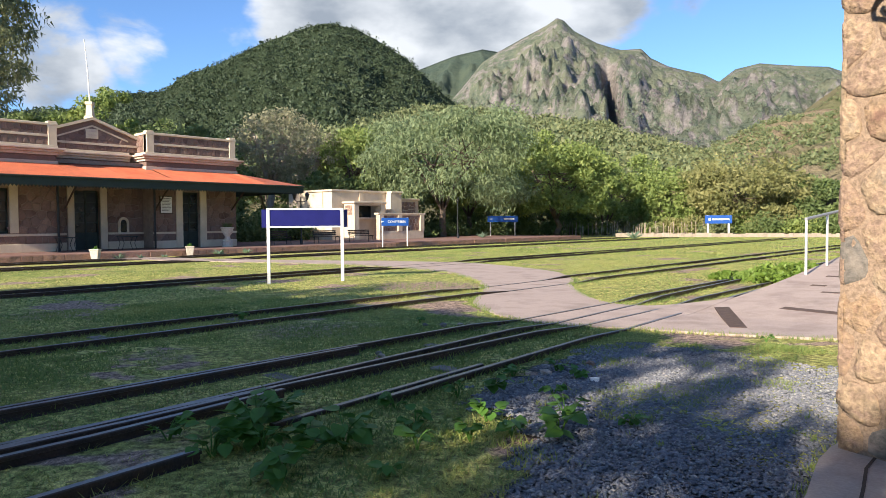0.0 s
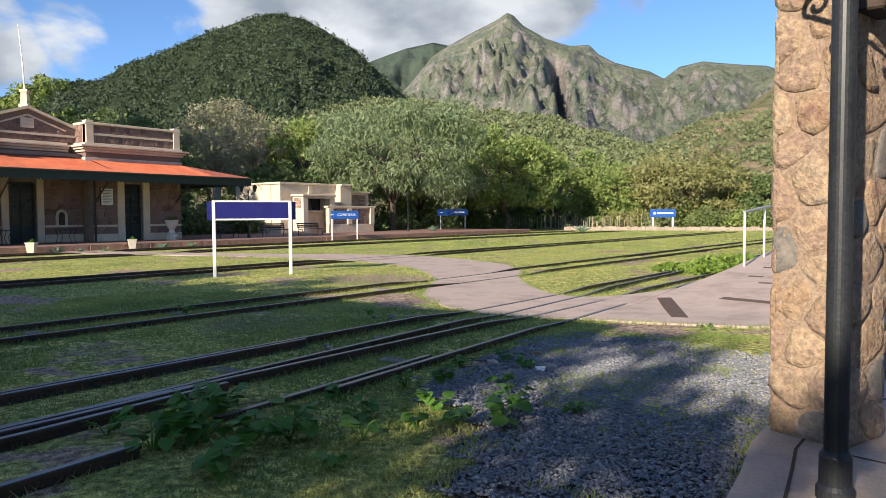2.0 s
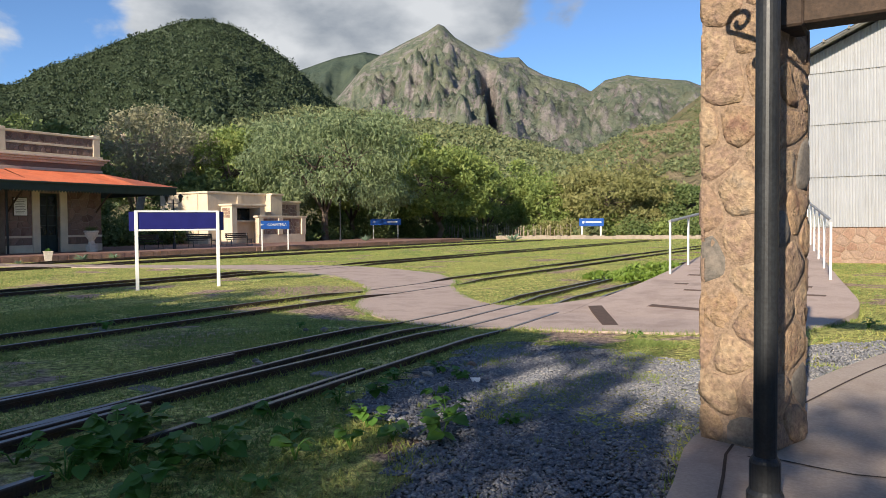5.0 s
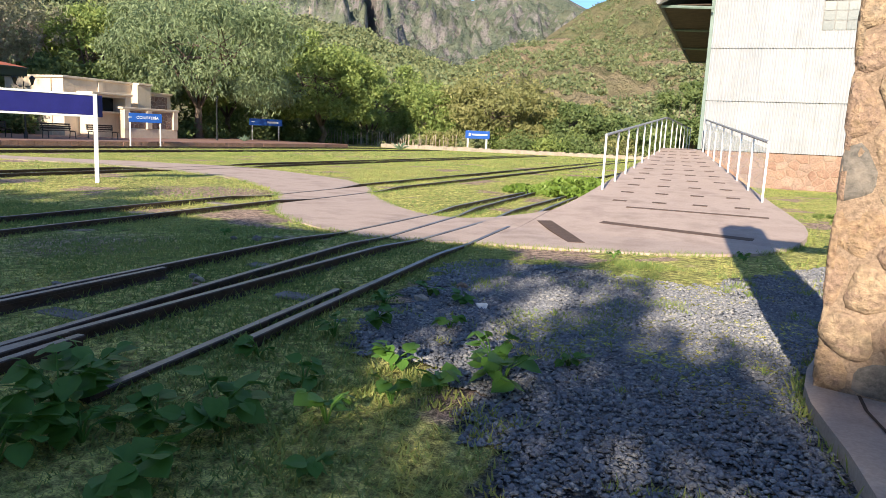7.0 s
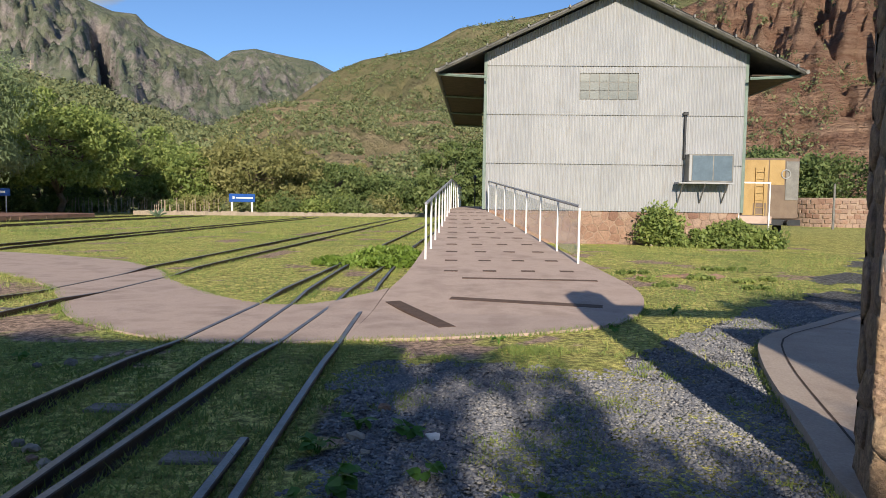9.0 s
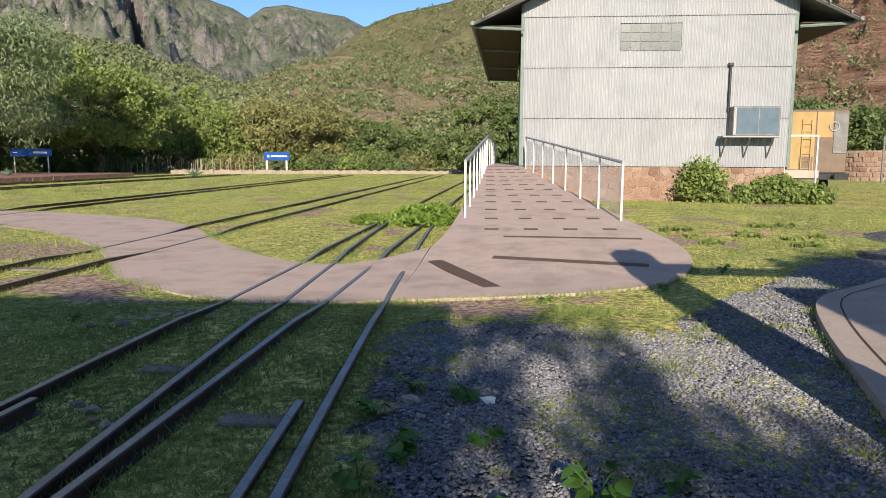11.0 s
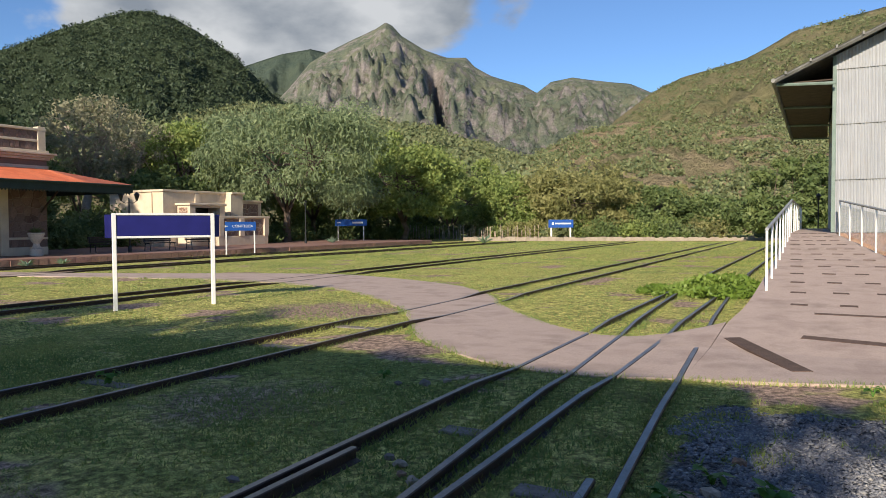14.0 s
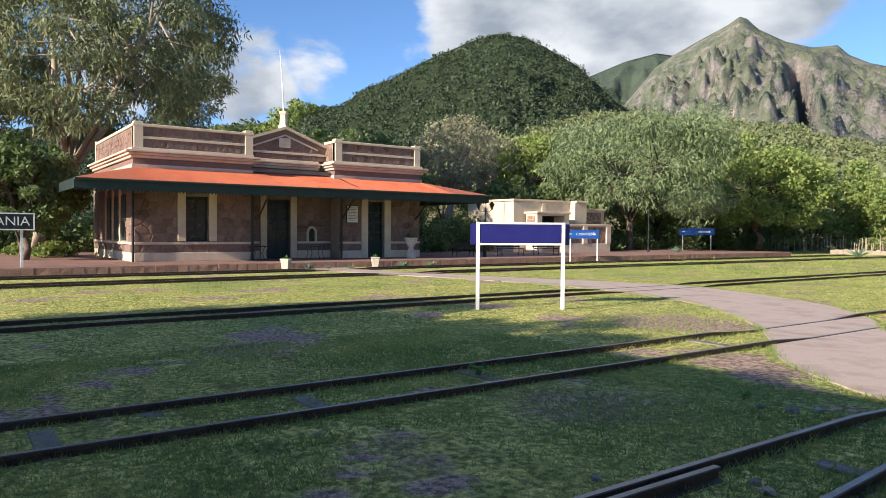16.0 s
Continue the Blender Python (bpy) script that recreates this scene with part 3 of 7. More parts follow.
def rubble_face(name, origin, u, v, w, h, size, gap, depth, material, parent, rng, single=False, flat=1.0, skip=None, other=None, soft=False):
    """Stones over one face of a wall. single: each stone is an object of its own."""
    u, v = Vector(u), Vector(v)
    out = u.cross(v)
    origin = Vector(origin)
    allv, allf = [], []
    for poly in rubble(w, h, size, gap, rng, flat):
        cx, cy = sum(p[0] for p in poly) / len(poly), sum(p[1] for p in poly) / len(poly)
        if skip and skip(cx, cy):
            continue
        vs, fs = stone_mesh(softened(poly) if single and soft else poly, depth * rng.uniform(0.7, 1.3), rng)
        vs = [origin + u * a + v * b + out * c for a, b, c in vs]
        if single:
            raw(name, vs, fs, other if other and rng.random() < 0.07 else material, parent, smooth=soft)
        else:
            k = len(allv)
            allv += vs
            allf += [tuple(i + k for i in f) for f in fs]
    if not single and allv:
        return raw(name, allv, allf, material, parent, kind="stuff")


def ground_z(x, y):
    """The yard falls very gently away from the slab."""
    z = 0.012 * (x + 10.5) if x > -10.5 else 0.005 * (x + 10.5)
    return max(-0.12, min(0.08, z))


def thin_grass(x, y):
    """Low where the turf is worn through."""
    return noise.noise((x * 0.55, y * 0.55, 2.0)) + 0.4 * noise.noise((x * 2.3, y * 2.3, 5.0)) + 0.35 * noise.noise((x * 9.1, y * 9.1, 8.0))


def gravelly(x, y):
    w = noise.noise((x * 0.9, y * 0.9, 7.3)) * 0.7 + noise.noise((x * 5.1, y * 5.1, 1.3)) * 0.55
    return -3.35 + w * 0.7 < x and 3.6 + w + max(0.0, -x - 0.8) * 0.8 < y < 8.5 + w * 0.6 + max(0, x + 1.0) * 1.5


# ---- ground: one sheet to the horizon ----


def grid_lines(lo, hi, fine_lo, fine_hi, step):
    xs = list(np.arange(fine_lo, fine_hi + 1e-6, step))
    d, x = step, fine_hi
    while x < hi:
        d *= 1.35
        x += d
        xs.append(min(x, hi))
    d, x = step, fine_lo
    while x > lo:
        d *= 1.35
        x -= d
        xs.insert(0, max(x, lo))
    return xs


gxs, gys = grid_lines(-4000, 4000, -36, 10, 0.28), grid_lines(-4000, 4000, -3, 30, 0.28)
gv = []
for y in gys:
    for x in gxs:
        bumpy = 0.012 * noise.noise((x * 1.1, y * 1.1, 0)) + 0.018 * noise.noise((x * 0.35, y * 0.35, 3)) if abs(x) < 60 and abs(y) < 80 else 0
        gv.append((x, y, ground_z(x, y) + bumpy))
nxg = len(gxs)
gf = [(j * nxg + i, j * nxg + i + 1, (j + 1) * nxg + i + 1, (j + 1) * nxg + i) for j in range(len(gys) - 1) for i in range(nxg - 1)]
ground_ob = raw("ground", gv, gf, M_GROUND, smooth=True)
for key, rule in (("bare", lambda x, y: max(0.0, min(1.0, (-0.24 - thin_grass(x, y)) / 0.3)) if x > -60 else 0.0), ("gravel", lambda x, y: 1.0 if gravelly(x, y) and thin_grass(x, y) < 0.12 else 0.0)):
    layer = ground_ob.data.attributes.new(key, "FLOAT", "POINT")
    layer.data.foreach_set("value", [rule(v[0], v[1]) for v in gv])
ground = tagged(ground_ob, "lawn with dry and bare patches and a grey gravel yard", "ground", kind="structure")

# ---- hills ----


def crest_at(crest, az):
    if az >= crest[0][0]:
        return crest[0][1]
    for (a0, e0), (a1, e1) in zip(crest, crest[1:]):
        if a1 <= az <= a0:
            t = (a0 - az) / (a0 - a1)
            return e0 + (e1 - e0) * t
    return crest[-1][1]


def hill(name, crest, near, far, material, label, shape=1.0, rough=0.05, gully=0.0, n_az=260, n_r=70, seed=0, sharp=1.0, fine=1.0, cleft=None):
    """A range of hills: the height of its crest by direction, rising from near to far and falling behind."""
    a_hi, a_lo = crest[0][0], crest[-1][0]
    vs, fs = [], []
    for i in range(n_az + 1):
        az = a_hi + (a_lo - a_hi) * i / n_az
        top = far * math.tan(radians(crest_at(crest, az)))
        for j in range(n_r + 1):
            t = j / n_r * 1.25
            r = near + (far - near) * t
            k = t ** shape if t <= 1 else max(0.0, 1 - (t - 1) * 2.0)
            x, y = -math.sin(radians(az)) * r, math.cos(radians(az)) * r
            p = Vector((x, y, seed * 50)) / (far * 0.12)
            n1 = noise.fractal(p, 1.0, 2.0, 7)
            rid = 1 - abs(noise.noise(Vector((az * 0.32 * fine + 0.8 * n1 + (fine - 1) * t, t * 0.8 * fine, seed + 0.5))))
            rid2 = 1 - abs(noise.noise(Vector((az * 1.1 * fine + 0.9 * n1 - (fine - 1) * 2 * t, t * 2.2 * fine, seed + 7.5))))
            g = (rid * 0.65 + rid2 * 0.35) ** (2.2 * sharp)
            body = math.sin(min(1, t) * math.pi) ** 0.8
            n2 = noise.fractal(p * 6, 0.9, 2.0, 4)
            z = top * k * (1 - gully * body * (1 - g)) + top * rough * body * (n1 * 0.55 + n2 * 0.42) + (far * 0.0014 * n1 if t > 0.8 else 0)
            if cleft and cleft[2] < t < cleft[3]:
                z -= cleft[4] * math.exp(-((az - cleft[0] - 1.2 * (t - 0.7) + 0.25 * n2) / cleft[1]) ** 2) * math.sin((t - cleft[2]) / (cleft[3] - cleft[2]) * math.pi) ** 0.5
            if t < 0.97:
                z = min(z, r * math.tan(radians(crest_at(crest, az))) * (0.90 + 0.08 * t))
            vs.append((x, y, z - 1.0 if j else -6.0))
    m = n_r + 1
    for i in range(n_az):
        for j in range(n_r):
            fs.append((i * m + j, i * m + j + 1, (i + 1) * m + j + 1, (i + 1) * m + j))
    return tagged(raw(name, vs, fs, material, smooth=True), label, "hill", kind="structure"), vs


LEFT_CREST = [(112, 5), (95, 6.5), (80, 7.2), (67.5, 8.5), (65.8, 9.6), (62.7, 10.1), (61.4, 11.2), (58.7, 12.3), (56, 13.7), (52.8, 15), (50.8, 15.6), (48.3, 15.3), (46.1, 14.2), (44.3, 13.1), (42.3, 11.3), (41.2, 10.2), (39.6, 9.2), (37, 6.0), (34, 2.5), (32, 0.5)]
SHOULDER_CREST = [(60, 7), (50, 10), (43.3, 12.1), (40.5, 13.1), (38.3, 13.6), (37.2, 13.4), (35, 12.5), (32, 11), (29, 8)]
PEAK_CREST = [(52, 3), (45, 6.2), (42, 8.6), (40, 10.6), (38.3, 12.6), (37.0, 13.4), (34.8, 14.5), (33.2, 15.2), (32.4, 15.7), (31.9, 15.5), (31.1, 14.7), (29.3, 13.7), (27.5, 13.1), (26, 13.1), (25.3, 12.4), (24, 11.7), (21.4, 10.9), (20.4, 10.3), (19.3, 11.1), (17.6, 11.4), (15.2, 11), (13.2, 10.7), (11.7, 10), (8, 9), (2, 7), (-6, 3)]
RIGHT_CREST = [(20, 1), (17, 5), (14.5, 8), (11.7, 10), (9.5, 11), (7, 11.6), (5.2, 12.0), (3.6, 12.7), (1.9, 13.6), (-3.9, 14.5), (-6.9, 15.1), (-13.3, 15.5), (-25, 14), (-45, 11), (-70, 8)]
FOOT_CREST = [(27, 2.5), (22.3, 5.3), (17.2, 7.5), (13.8, 8.2), (12.1, 8.2), (8.5, 7.7), (3.6, 7.6), (1.8, 6.5), (-6, 5.5), (-14, 4.5), (-20, 3)]
MID_CREST = [(62, 6), (50, 8.5), (43, 9.3), (39.7, 9.3), (35.7, 8.7), (32, 8.2), (28.4, 7.7), (23.1, 5.9), (18, 4), (13, 1)]
CLIFF_CREST = [(-10.5, 4), (-12.5, 11), (-14.1, 14.8), (-17.3, 16), (-22.3, 17), (-28.8, 17), (-36, 16), (-50, 13), (-75, 9), (-90, 4)]
hill_left, LV = hill("forest_hill", LEFT_CREST, 190, 640, M_HILL_SHADED, "steep forested hill, cloud shadow put into its dark greens", 1.15, 0.10, 0.10, seed=1)
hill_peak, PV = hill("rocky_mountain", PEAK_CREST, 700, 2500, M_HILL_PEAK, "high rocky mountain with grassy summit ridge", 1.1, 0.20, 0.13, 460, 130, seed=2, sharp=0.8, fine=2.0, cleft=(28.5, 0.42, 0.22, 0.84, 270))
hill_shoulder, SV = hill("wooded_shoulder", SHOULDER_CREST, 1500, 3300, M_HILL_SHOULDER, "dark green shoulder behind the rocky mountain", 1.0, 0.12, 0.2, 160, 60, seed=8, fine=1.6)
hill_right, RV = hill("green_mountain", RIGHT_CREST, 260, 900, M_HILL_RIGHT, "long green and tan scrub mountainside", 1.05, 0.10, 0.22, 260, 80, seed=3)
hill_foot, FV = hill("scrub_foothill", FOOT_CREST, 120, 330, M_FOOT, "tan foothill dotted with green scrub", 0.9, 0.10, 0.16, 220, 60, seed=4)
hill_mid, MV = hill("wooded_foothill", MID_CREST, 130, 420, M_HILL_RIGHT, "low wooded foothill behind the trees", 0.9, 0.10, 0.05, 200, 50, seed=5)
hill_cliff, CV = hill("red_cliff", CLIFF_CREST, 120, 230, M_CLIFF, "eroded red earth cliff with scattered scrub", 0.6, 0.26, 0.38, 320, 90, seed=6, sharp=0.8, fine=1.5)

# ---- pavements ----


def resample(pts, n):
    ps = [Vector(p) for p in pts]
    d = [0.0]
    for a, b in zip(ps, ps[1:]):
        d.append(d[-1] + (b - a).length)
    out = []
    for i in range(n):
        s = d[-1] * i / (n - 1)
        k = min(len(ps) - 2, max(j for j in range(len(d)) if d[j] <= s + 1e-9))
        t = (s - d[k]) / (d[k + 1] - d[k])
        p0, p1, p2, p3 = ps[max(k - 1, 0)], ps[k], ps[k + 1], ps[min(k + 2, len(ps) - 1)]
        out.append(0.5 * ((2 * p1) + (p2 - p0) * t + (2 * p0 - 5 * p1 + 4 * p2 - p3) * t * t + (3 * p1 - p0 - 3 * p2 + p3) * t ** 3))
    return out


def loft(a, b, n, m, top, drop):
    """A paved strip between two edges, with sides that go down into the ground."""
    A, B = resample(a, n), resample(b, n)
    vs, fs = [], []
    for p, q in zip(A, B):
        for j in range(m + 1):
            c = p.lerp(q, j / m)
            vs.append((c.x, c.y, top(c.x, c.y)))
    w = m + 1
    for i in range(n - 1):
        for j in range(m):
            fs.append((i * w + j, i * w + j + 1, (i + 1) * w + j + 1, (i + 1) * w + j))
    for col in (0, m):
        k = len(vs)
        for i in range(n):
            x, y, z = vs[i * w + col]
            vs.append((x, y, z - drop))
        for i in range(n - 1):
            f = (i * w + col, (i + 1) * w + col, k + i + 1, k + i)
            fs.append(f if col else f[::-1])
    for row in (0, n - 1):
        k = len(vs)
        for j in range(w):
            x, y, z = vs[row * w + j]
            vs.append((x, y, z - drop))
        for j in range(m):
            fs.append((row * w + j, row * w + j + 1, k + j + 1, k + j))
    return vs, fs


def ramp_z(y):
    return 0.105 + 0.068 * max(0.0, min(y, 29.3) - 11.4)


def path_z(x, y):
    if x < -4.6:
        return ground_z(x, y) + 0.022
    t = min(1, (x + 4.6) / 1.0)
    return (ground_z(x, y) + 0.022) * (1 - t) + ramp_z(y) * t


near_edge = [(-34.3, 15.6, 0), (-29.4, 16.5, 0), (-24.4, 17.6, 0), (-19.1, 18.3, 0), (-14, 17.2, 0), (-10.4, 14.5, 0), (-8.9, 12.7, 0), (-7.7, 10.9, 0), (-6.5, 9.85, 0), (-5.5, 9.3, 0), (-4.7, 9.2, 0), (-3.75, 9.45, 0)]
far_edge = [(-34.3, 17.6, 0), (-29.5, 18.3, 0), (-24.6, 19.5, 0), (-19.7, 21.2, 0), (-16.4, 21.6, 0), (-11.7, 19.5, 0), (-9.33, 17.1, 0), (-8.2, 15.2, 0), (-7, 13.6, 0), (-5.85, 12.35, 0), (-4.9, 12.0, 0), (-3.75, 13.2, 0)]
vs, fs = loft(near_edge, far_edge, 70, 10, path_z, 0.12)
footpath = tagged(raw("footpath", vs, fs, M_PATH), "worn pinkish concrete footpath curving across the tracks", "footpath", kind="structure")
left_edge = [(-3.75, 9.45, 0), (-3.74, 12, 0), (-3.72, 13.2, 0), (-3.6, 14.6, 0), (-3.55, 17, 0), (-3.5, 22, 0), (-3.45, 29.3, 0)]
right_edge = [(-3.7, 9.45, 0), (-2.6, 9.75, 0), (-1.4, 10.25, 0), (-0.5, 11.0, 0), (0.05, 12.2, 0), (0.2, 13.4, 0), (0.0, 14.9, 0), (-0.2, 16.1, 0), (-0.95, 21, 0), (-2.1, 29.3, 0)]
vs, fs = loft(left_edge, right_edge, 90, 8, lambda x, y: path_z(x, y) if x < -3.6 else ramp_z(y), 1.4)
ramp_way = tagged(raw("ramp", vs, fs, M_PATH), "pink concrete ramp rising to the warehouse dock", "ramp", kind="structure")
dock = tagged(part("loading_dock", boxed(-3.45, -2.12, 29.31, 47, -0.1, 1.32, bevel=0.02), M_PATH), "concrete loading dock along the white warehouse", "dock", kind="structure")


def on_ramp(x, y, w, d, turn=0.0, name="paver"):
    """A brown strip let into the ramp, just proud of it."""
    c, s = math.cos(turn), math.sin(turn)
    vs = []
    for dz in (0.005, -0.02):
        for a, b in ((-1, -1), (1, -1), (1, 1), (-1, 1)):
            px, py = x + c * a * w / 2 - s * b * d / 2, y + s * a * w / 2 + c * b * d / 2
            vs.append((px, py, ramp_z(py) + dz))
    raw(name, vs, [(0, 1, 2, 3), (0, 4, 5, 1), (1, 5, 6, 2), (2, 6, 7, 3), (3, 7, 4, 0)], M_PAVER, ramp_way)


for k in range(12):
    y = 14.84 + 1.265 * k
    xl, xr = -3.58, 0.02 - 0.157 * (y - 14.84)
    for q in range(4):
        on_ramp(xl + (xr - xl) * (0.21 + 0.196 * q), y + 0.055 * q, 0.25, 0.15)
on_ramp(-1.45, 14.1, 2.3, 0.13, -0.01, "strip")
on_ramp(-1.65, 12.2, 2.2, 0.20, -0.17, "strip")
on_ramp(-3.12, 11.2, 0.22, 1.95, 0.46, "strip")

SLAB = 0.16
slab_left = [(-0.05, -2, 0), (-0.15, 1, 0), (-0.32, 4.1, 0), (-0.46, 5.4, 0), (-0.2, 6.6, 0), (0.28, 8.5, 0), (0.8, 9.85, 0), (1.66, 10.75, 0), (3.0, 12.1, 0), (4.6, 13.3, 0), (7, 14.6, 0)]
slab_right = [(9, -2, 0), (9, 1, 0), (9, 4.1, 0), (9, 5.4, 0), (9, 6.6, 0), (9, 8.5, 0), (9, 9.85, 0), (9, 10.75, 0), (9, 12.1, 0), (9, 13.3, 0), (9, 14.4, 0)]
vs, fs = loft(slab_left, slab_right, 60, 12, lambda x, y: SLAB, 0.25)
slab = tagged(raw("slab", vs, fs, M_SLAB), "pinkish concrete slab with dark joints", "slab", kind="structure")


def joint(pts):
    vs, fs = [], []
    for i, (x, y) in enumerate(pts):
        a = pts[max(0, i - 1)]
        b = pts[min(len(pts) - 1, i + 1)]
        d = Vector((b[0] - a[0], b[1] - a[1])).normalized() * 0.009
        vs += [(x - d.y, y + d.x, SLAB + 0.004), (x + d.y, y - d.x, SLAB + 0.004)]
        if i:
            fs.append((2 * i - 2, 2 * i - 1, 2 * i + 1, 2 * i))
    raw("joint", vs, fs, M_WOOD, slab)


joint([(p.x + 0.24, p.y) for p in resample(slab_left, 46)])
for y in (3.1, 5.15, 7.4, 9.3):
    joint([(-0.1 + 0.5 * max(0, y - 6) + 0.18 * i, y + 0.03 * math.sin(i * 1.7)) for i in range(30)])

# ---- tracks ----


def rail(pts, parent, top=0.085, name="rail", dip=None):
    """A flat-bottomed rail along the points, half sunk in the turf, with a paler running head; it lies flush with the paving between dip[0] and dip[1]."""
    if dip:
        dense = []
        for (xa, ya), (xb, yb) in zip(pts, pts[1:]):
            m = 6 if dip[0] - 3 < ya < dip[1] + 3 else 1
            dense += [(xa + (xb - xa) * q / m, ya + (yb - ya) * q / m) for q in range(m)]
        pts = dense + [pts[-1]]
    prof = [(-0.055, 0.0), (-0.055, 0.02), (-0.012, 0.035), (-0.012, 0.075), (-0.032, 0.082), (-0.032, 0.104), (-0.024, 0.11), (0.024, 0.11), (0.032, 0.104), (0.032, 0.082), (0.012, 0.075), (0.012, 0.035), (0.055, 0.02), (0.055, 0.0)]
    vs, fs = [], []
    k = len(prof)
    for i, (x, y) in enumerate(pts):
        a, b = pts[max(0, i - 1)], pts[min(len(pts) - 1, i + 1)]
        d = Vector((b[0] - a[0], b[1] - a[1])).normalized()
        up = top
        if dip:
            away = max(dip[0] - y, y - dip[1], 0.0)
            up = 0.03 + (top - 0.03) * min(1.0, away / 1.1)
        z = ground_z(x, y) + up - 0.11
        for u, h in prof:
            vs.append((x + d.y * u, y - d.x * u, z + h))
        if i:
            for j in range(k):
                fs.append(((i - 1) * k + j, (i - 1) * k + (j + 1) % k, i * k + (j + 1) % k, i * k + j))
    fs += [tuple(range(k)), tuple(range(len(vs) - 1, len(vs) - k - 1, -1))]
    ob = raw(name, vs, fs, M_RAIL, parent)
    ob.data.materials.append(M_RAILTOP)
    for p in ob.data.polygons:
        if p.normal.z > 0.9 and p.index % k == 6:
            p.material_index = 1
    return ob


def straight(x, y0, y1, step=1.5):
    n = max(2, int((y1 - y0) / step))
    return [(x, y0 + (y1 - y0) * i / n) for i in range(n + 1)]


def spread(y):
    return (0.0385 * (29.9 - y)) ** 2 if y < 29.9 else 0.0


def diverging(x, y0, y1):
    n = int((y1 - y0) / 0.5)
    return [(x + spread(y0 + (y1 - y0) * i / n), y0 + (y1 - y0) * i / n) for i in range(n + 1)]


turnout = thing("railway_turnout", label="rusty metre-gauge railway turnout sunk in the grass", category="railway track")
rail(straight(-5.49, -12, 62), turnout, dip=(9.3, 12.1))
rail(straight(-4.41, -12, 62), turnout, dip=(9.3, 12.2))
rail(diverging(-5.49, -6, 26), turnout, dip=(9.3, 12.1))
rail(diverging(-4.41, 4.6, 27), turnout, 0.07, dip=(9.3, 13.0))
rail(diverging(-4.41, -6, 2.9), turnout, 0.09)
rail([(x - 0.19, y) for x, y in diverging(-4.41, 3.6, 6.2)], turnout, 0.045, "guard_rail")
rail([(x + 0.14, y) for x, y in straight(-5.49, 0.5, 5.98, 0.6)], turnout, 0.095, "guard_rail")
rail([(-4.30, 2.0), (-4.31, 2.9), (-4.36, 3.6), (-4.40, 4.2)], turnout, 0.085, "wing_rail")
rail([(-4.12, 1.8), (-4.14, 2.6), (-4.22, 3.5), (-4.28, 4.2)], turnout, 0.085, "wing_rail")
for x, y, w in ((-3.95, 5.95, 0.42), (-4.95, 6.9, 0.4), (-5.0, 4.7, 0.4)):
    part("sleeper", boxed(x - w / 2, x + w / 2, y - 0.09, y + 0.09, ground_z(x, y) - 0.08, ground_z(x, y) + 0.012, bevel=0.01), M_SLEEPER, turnout)

rng = random.Random(4)


def plain_track(x, y0, y1, label, dip, sleepers=()):
    t = thing("railway_track", label=label, category="railway track", group="railway tracks")
    for side in (-0.54, 0.54):
        rail(straight(x + side, y0, y1, 2.0), t, dip=dip)
    for y in sleepers:
        w = rng.uniform(0.4, 1.0)
        o = x + rng.uniform(-0.2, 0.2)
        part("sleeper", boxed(o - w / 2, o + w / 2, y - 0.1, y + 0.1, ground_z(o, y) - 0.09, ground_z(o, y) + rng.uniform(0.002, 0.016), bevel=0.012), M_SLEEPER, t)
    return t


plain_track(-8.96, -14, 64, "rusty railway track sunk in the shaded lawn", (13.1, 15.9), [-3.2, -1.8, -0.5, 0.9, 1.6, 2.4, 3.3, 4.7, 6.9, 9.5, 11.4])
plain_track(-16.95, -20, 64, "dark rusty railway track in the sunlit lawn", (18.0, 21.6))
plain_track(-27.9, -25, 66, "old railway track overgrown with grass near the platform", (16.8, 18.6))
plain_track(-32.3, -25, 66, "old railway track along the station platform edge", (16.0, 18.0))

# ---- stone pillar and porch ----
rng = random.Random(7)
PILLAR = thing("stone_pillar", (0.01, 5.26, SLAB), "square pillar of rough tan field stones on the slab", "pillar", turn=161)
W = 0.47
part("core", boxed(0.012, W - 0.012, -W + 0.012, -0.012, 0, 3.02), M_MORTAR, PILLAR, "pale mortar core")
for o, u in (((W, -0.03, 0), (-1, 0, 0)), ((0.03, -W, 0), (1, 0, 0)), ((0.03, 0, 0), (0, -1, 0)), ((W - 0.03, -W, 0), (0, 1, 0))):
    o = Vector(o)
    if u == (-1, 0, 0):
        rubble_face("stone", o, u, (0, 0, 1), W, 3.02, 0.215, 0.02, 0.03, M_STONE, PILLAR, rng, True, 0.9, other=M_STONE_GREY, soft=True)
    elif u == (1, 0, 0):
        rubble_face("stone", (0, -W + 0.03, 0), u, (0, 0, 1), W, 3.02, 0.215, 0.02, 0.03, M_STONE, PILLAR, rng, True, 0.9, other=M_STONE_GREY, soft=True)
    elif u == (0, -1, 0):
        rubble_face("stone", (0.03, 0, 0), u, (0, 0, 1), W, 3.02, 0.215, 0.02, 0.03, M_STONE, PILLAR, rng, True, 0.9, other=M_STONE_GREY, soft=True)
    else:
        rubble_face("stone", (W - 0.03, -W, 0), u, (0, 0, 1), W, 3.02, 0.215, 0.02, 0.03, M_STONE, PILLAR, rng, True, 0.9, other=M_STONE_GREY, soft=True)

pole = thing("iron_post", (0.085, 4.47, SLAB), "black cast iron lamp post with scroll brackets", "lamp post")
part("shaft", lathe(bmesh.new(), [(0.066, 0), (0.066, 0.1), (0.054, 0.12), (0.054, 3.6)], seg=24), M_IRON, pole, smooth=False)
part("base_collar", lathe(bmesh.new(), [(0.085, 0), (0.085, 0.05), (0.072, 0.07), (0.072, 0.2), (0.066, 0.215), (0.056, 0.23)], seg=24), M_IRON, pole)


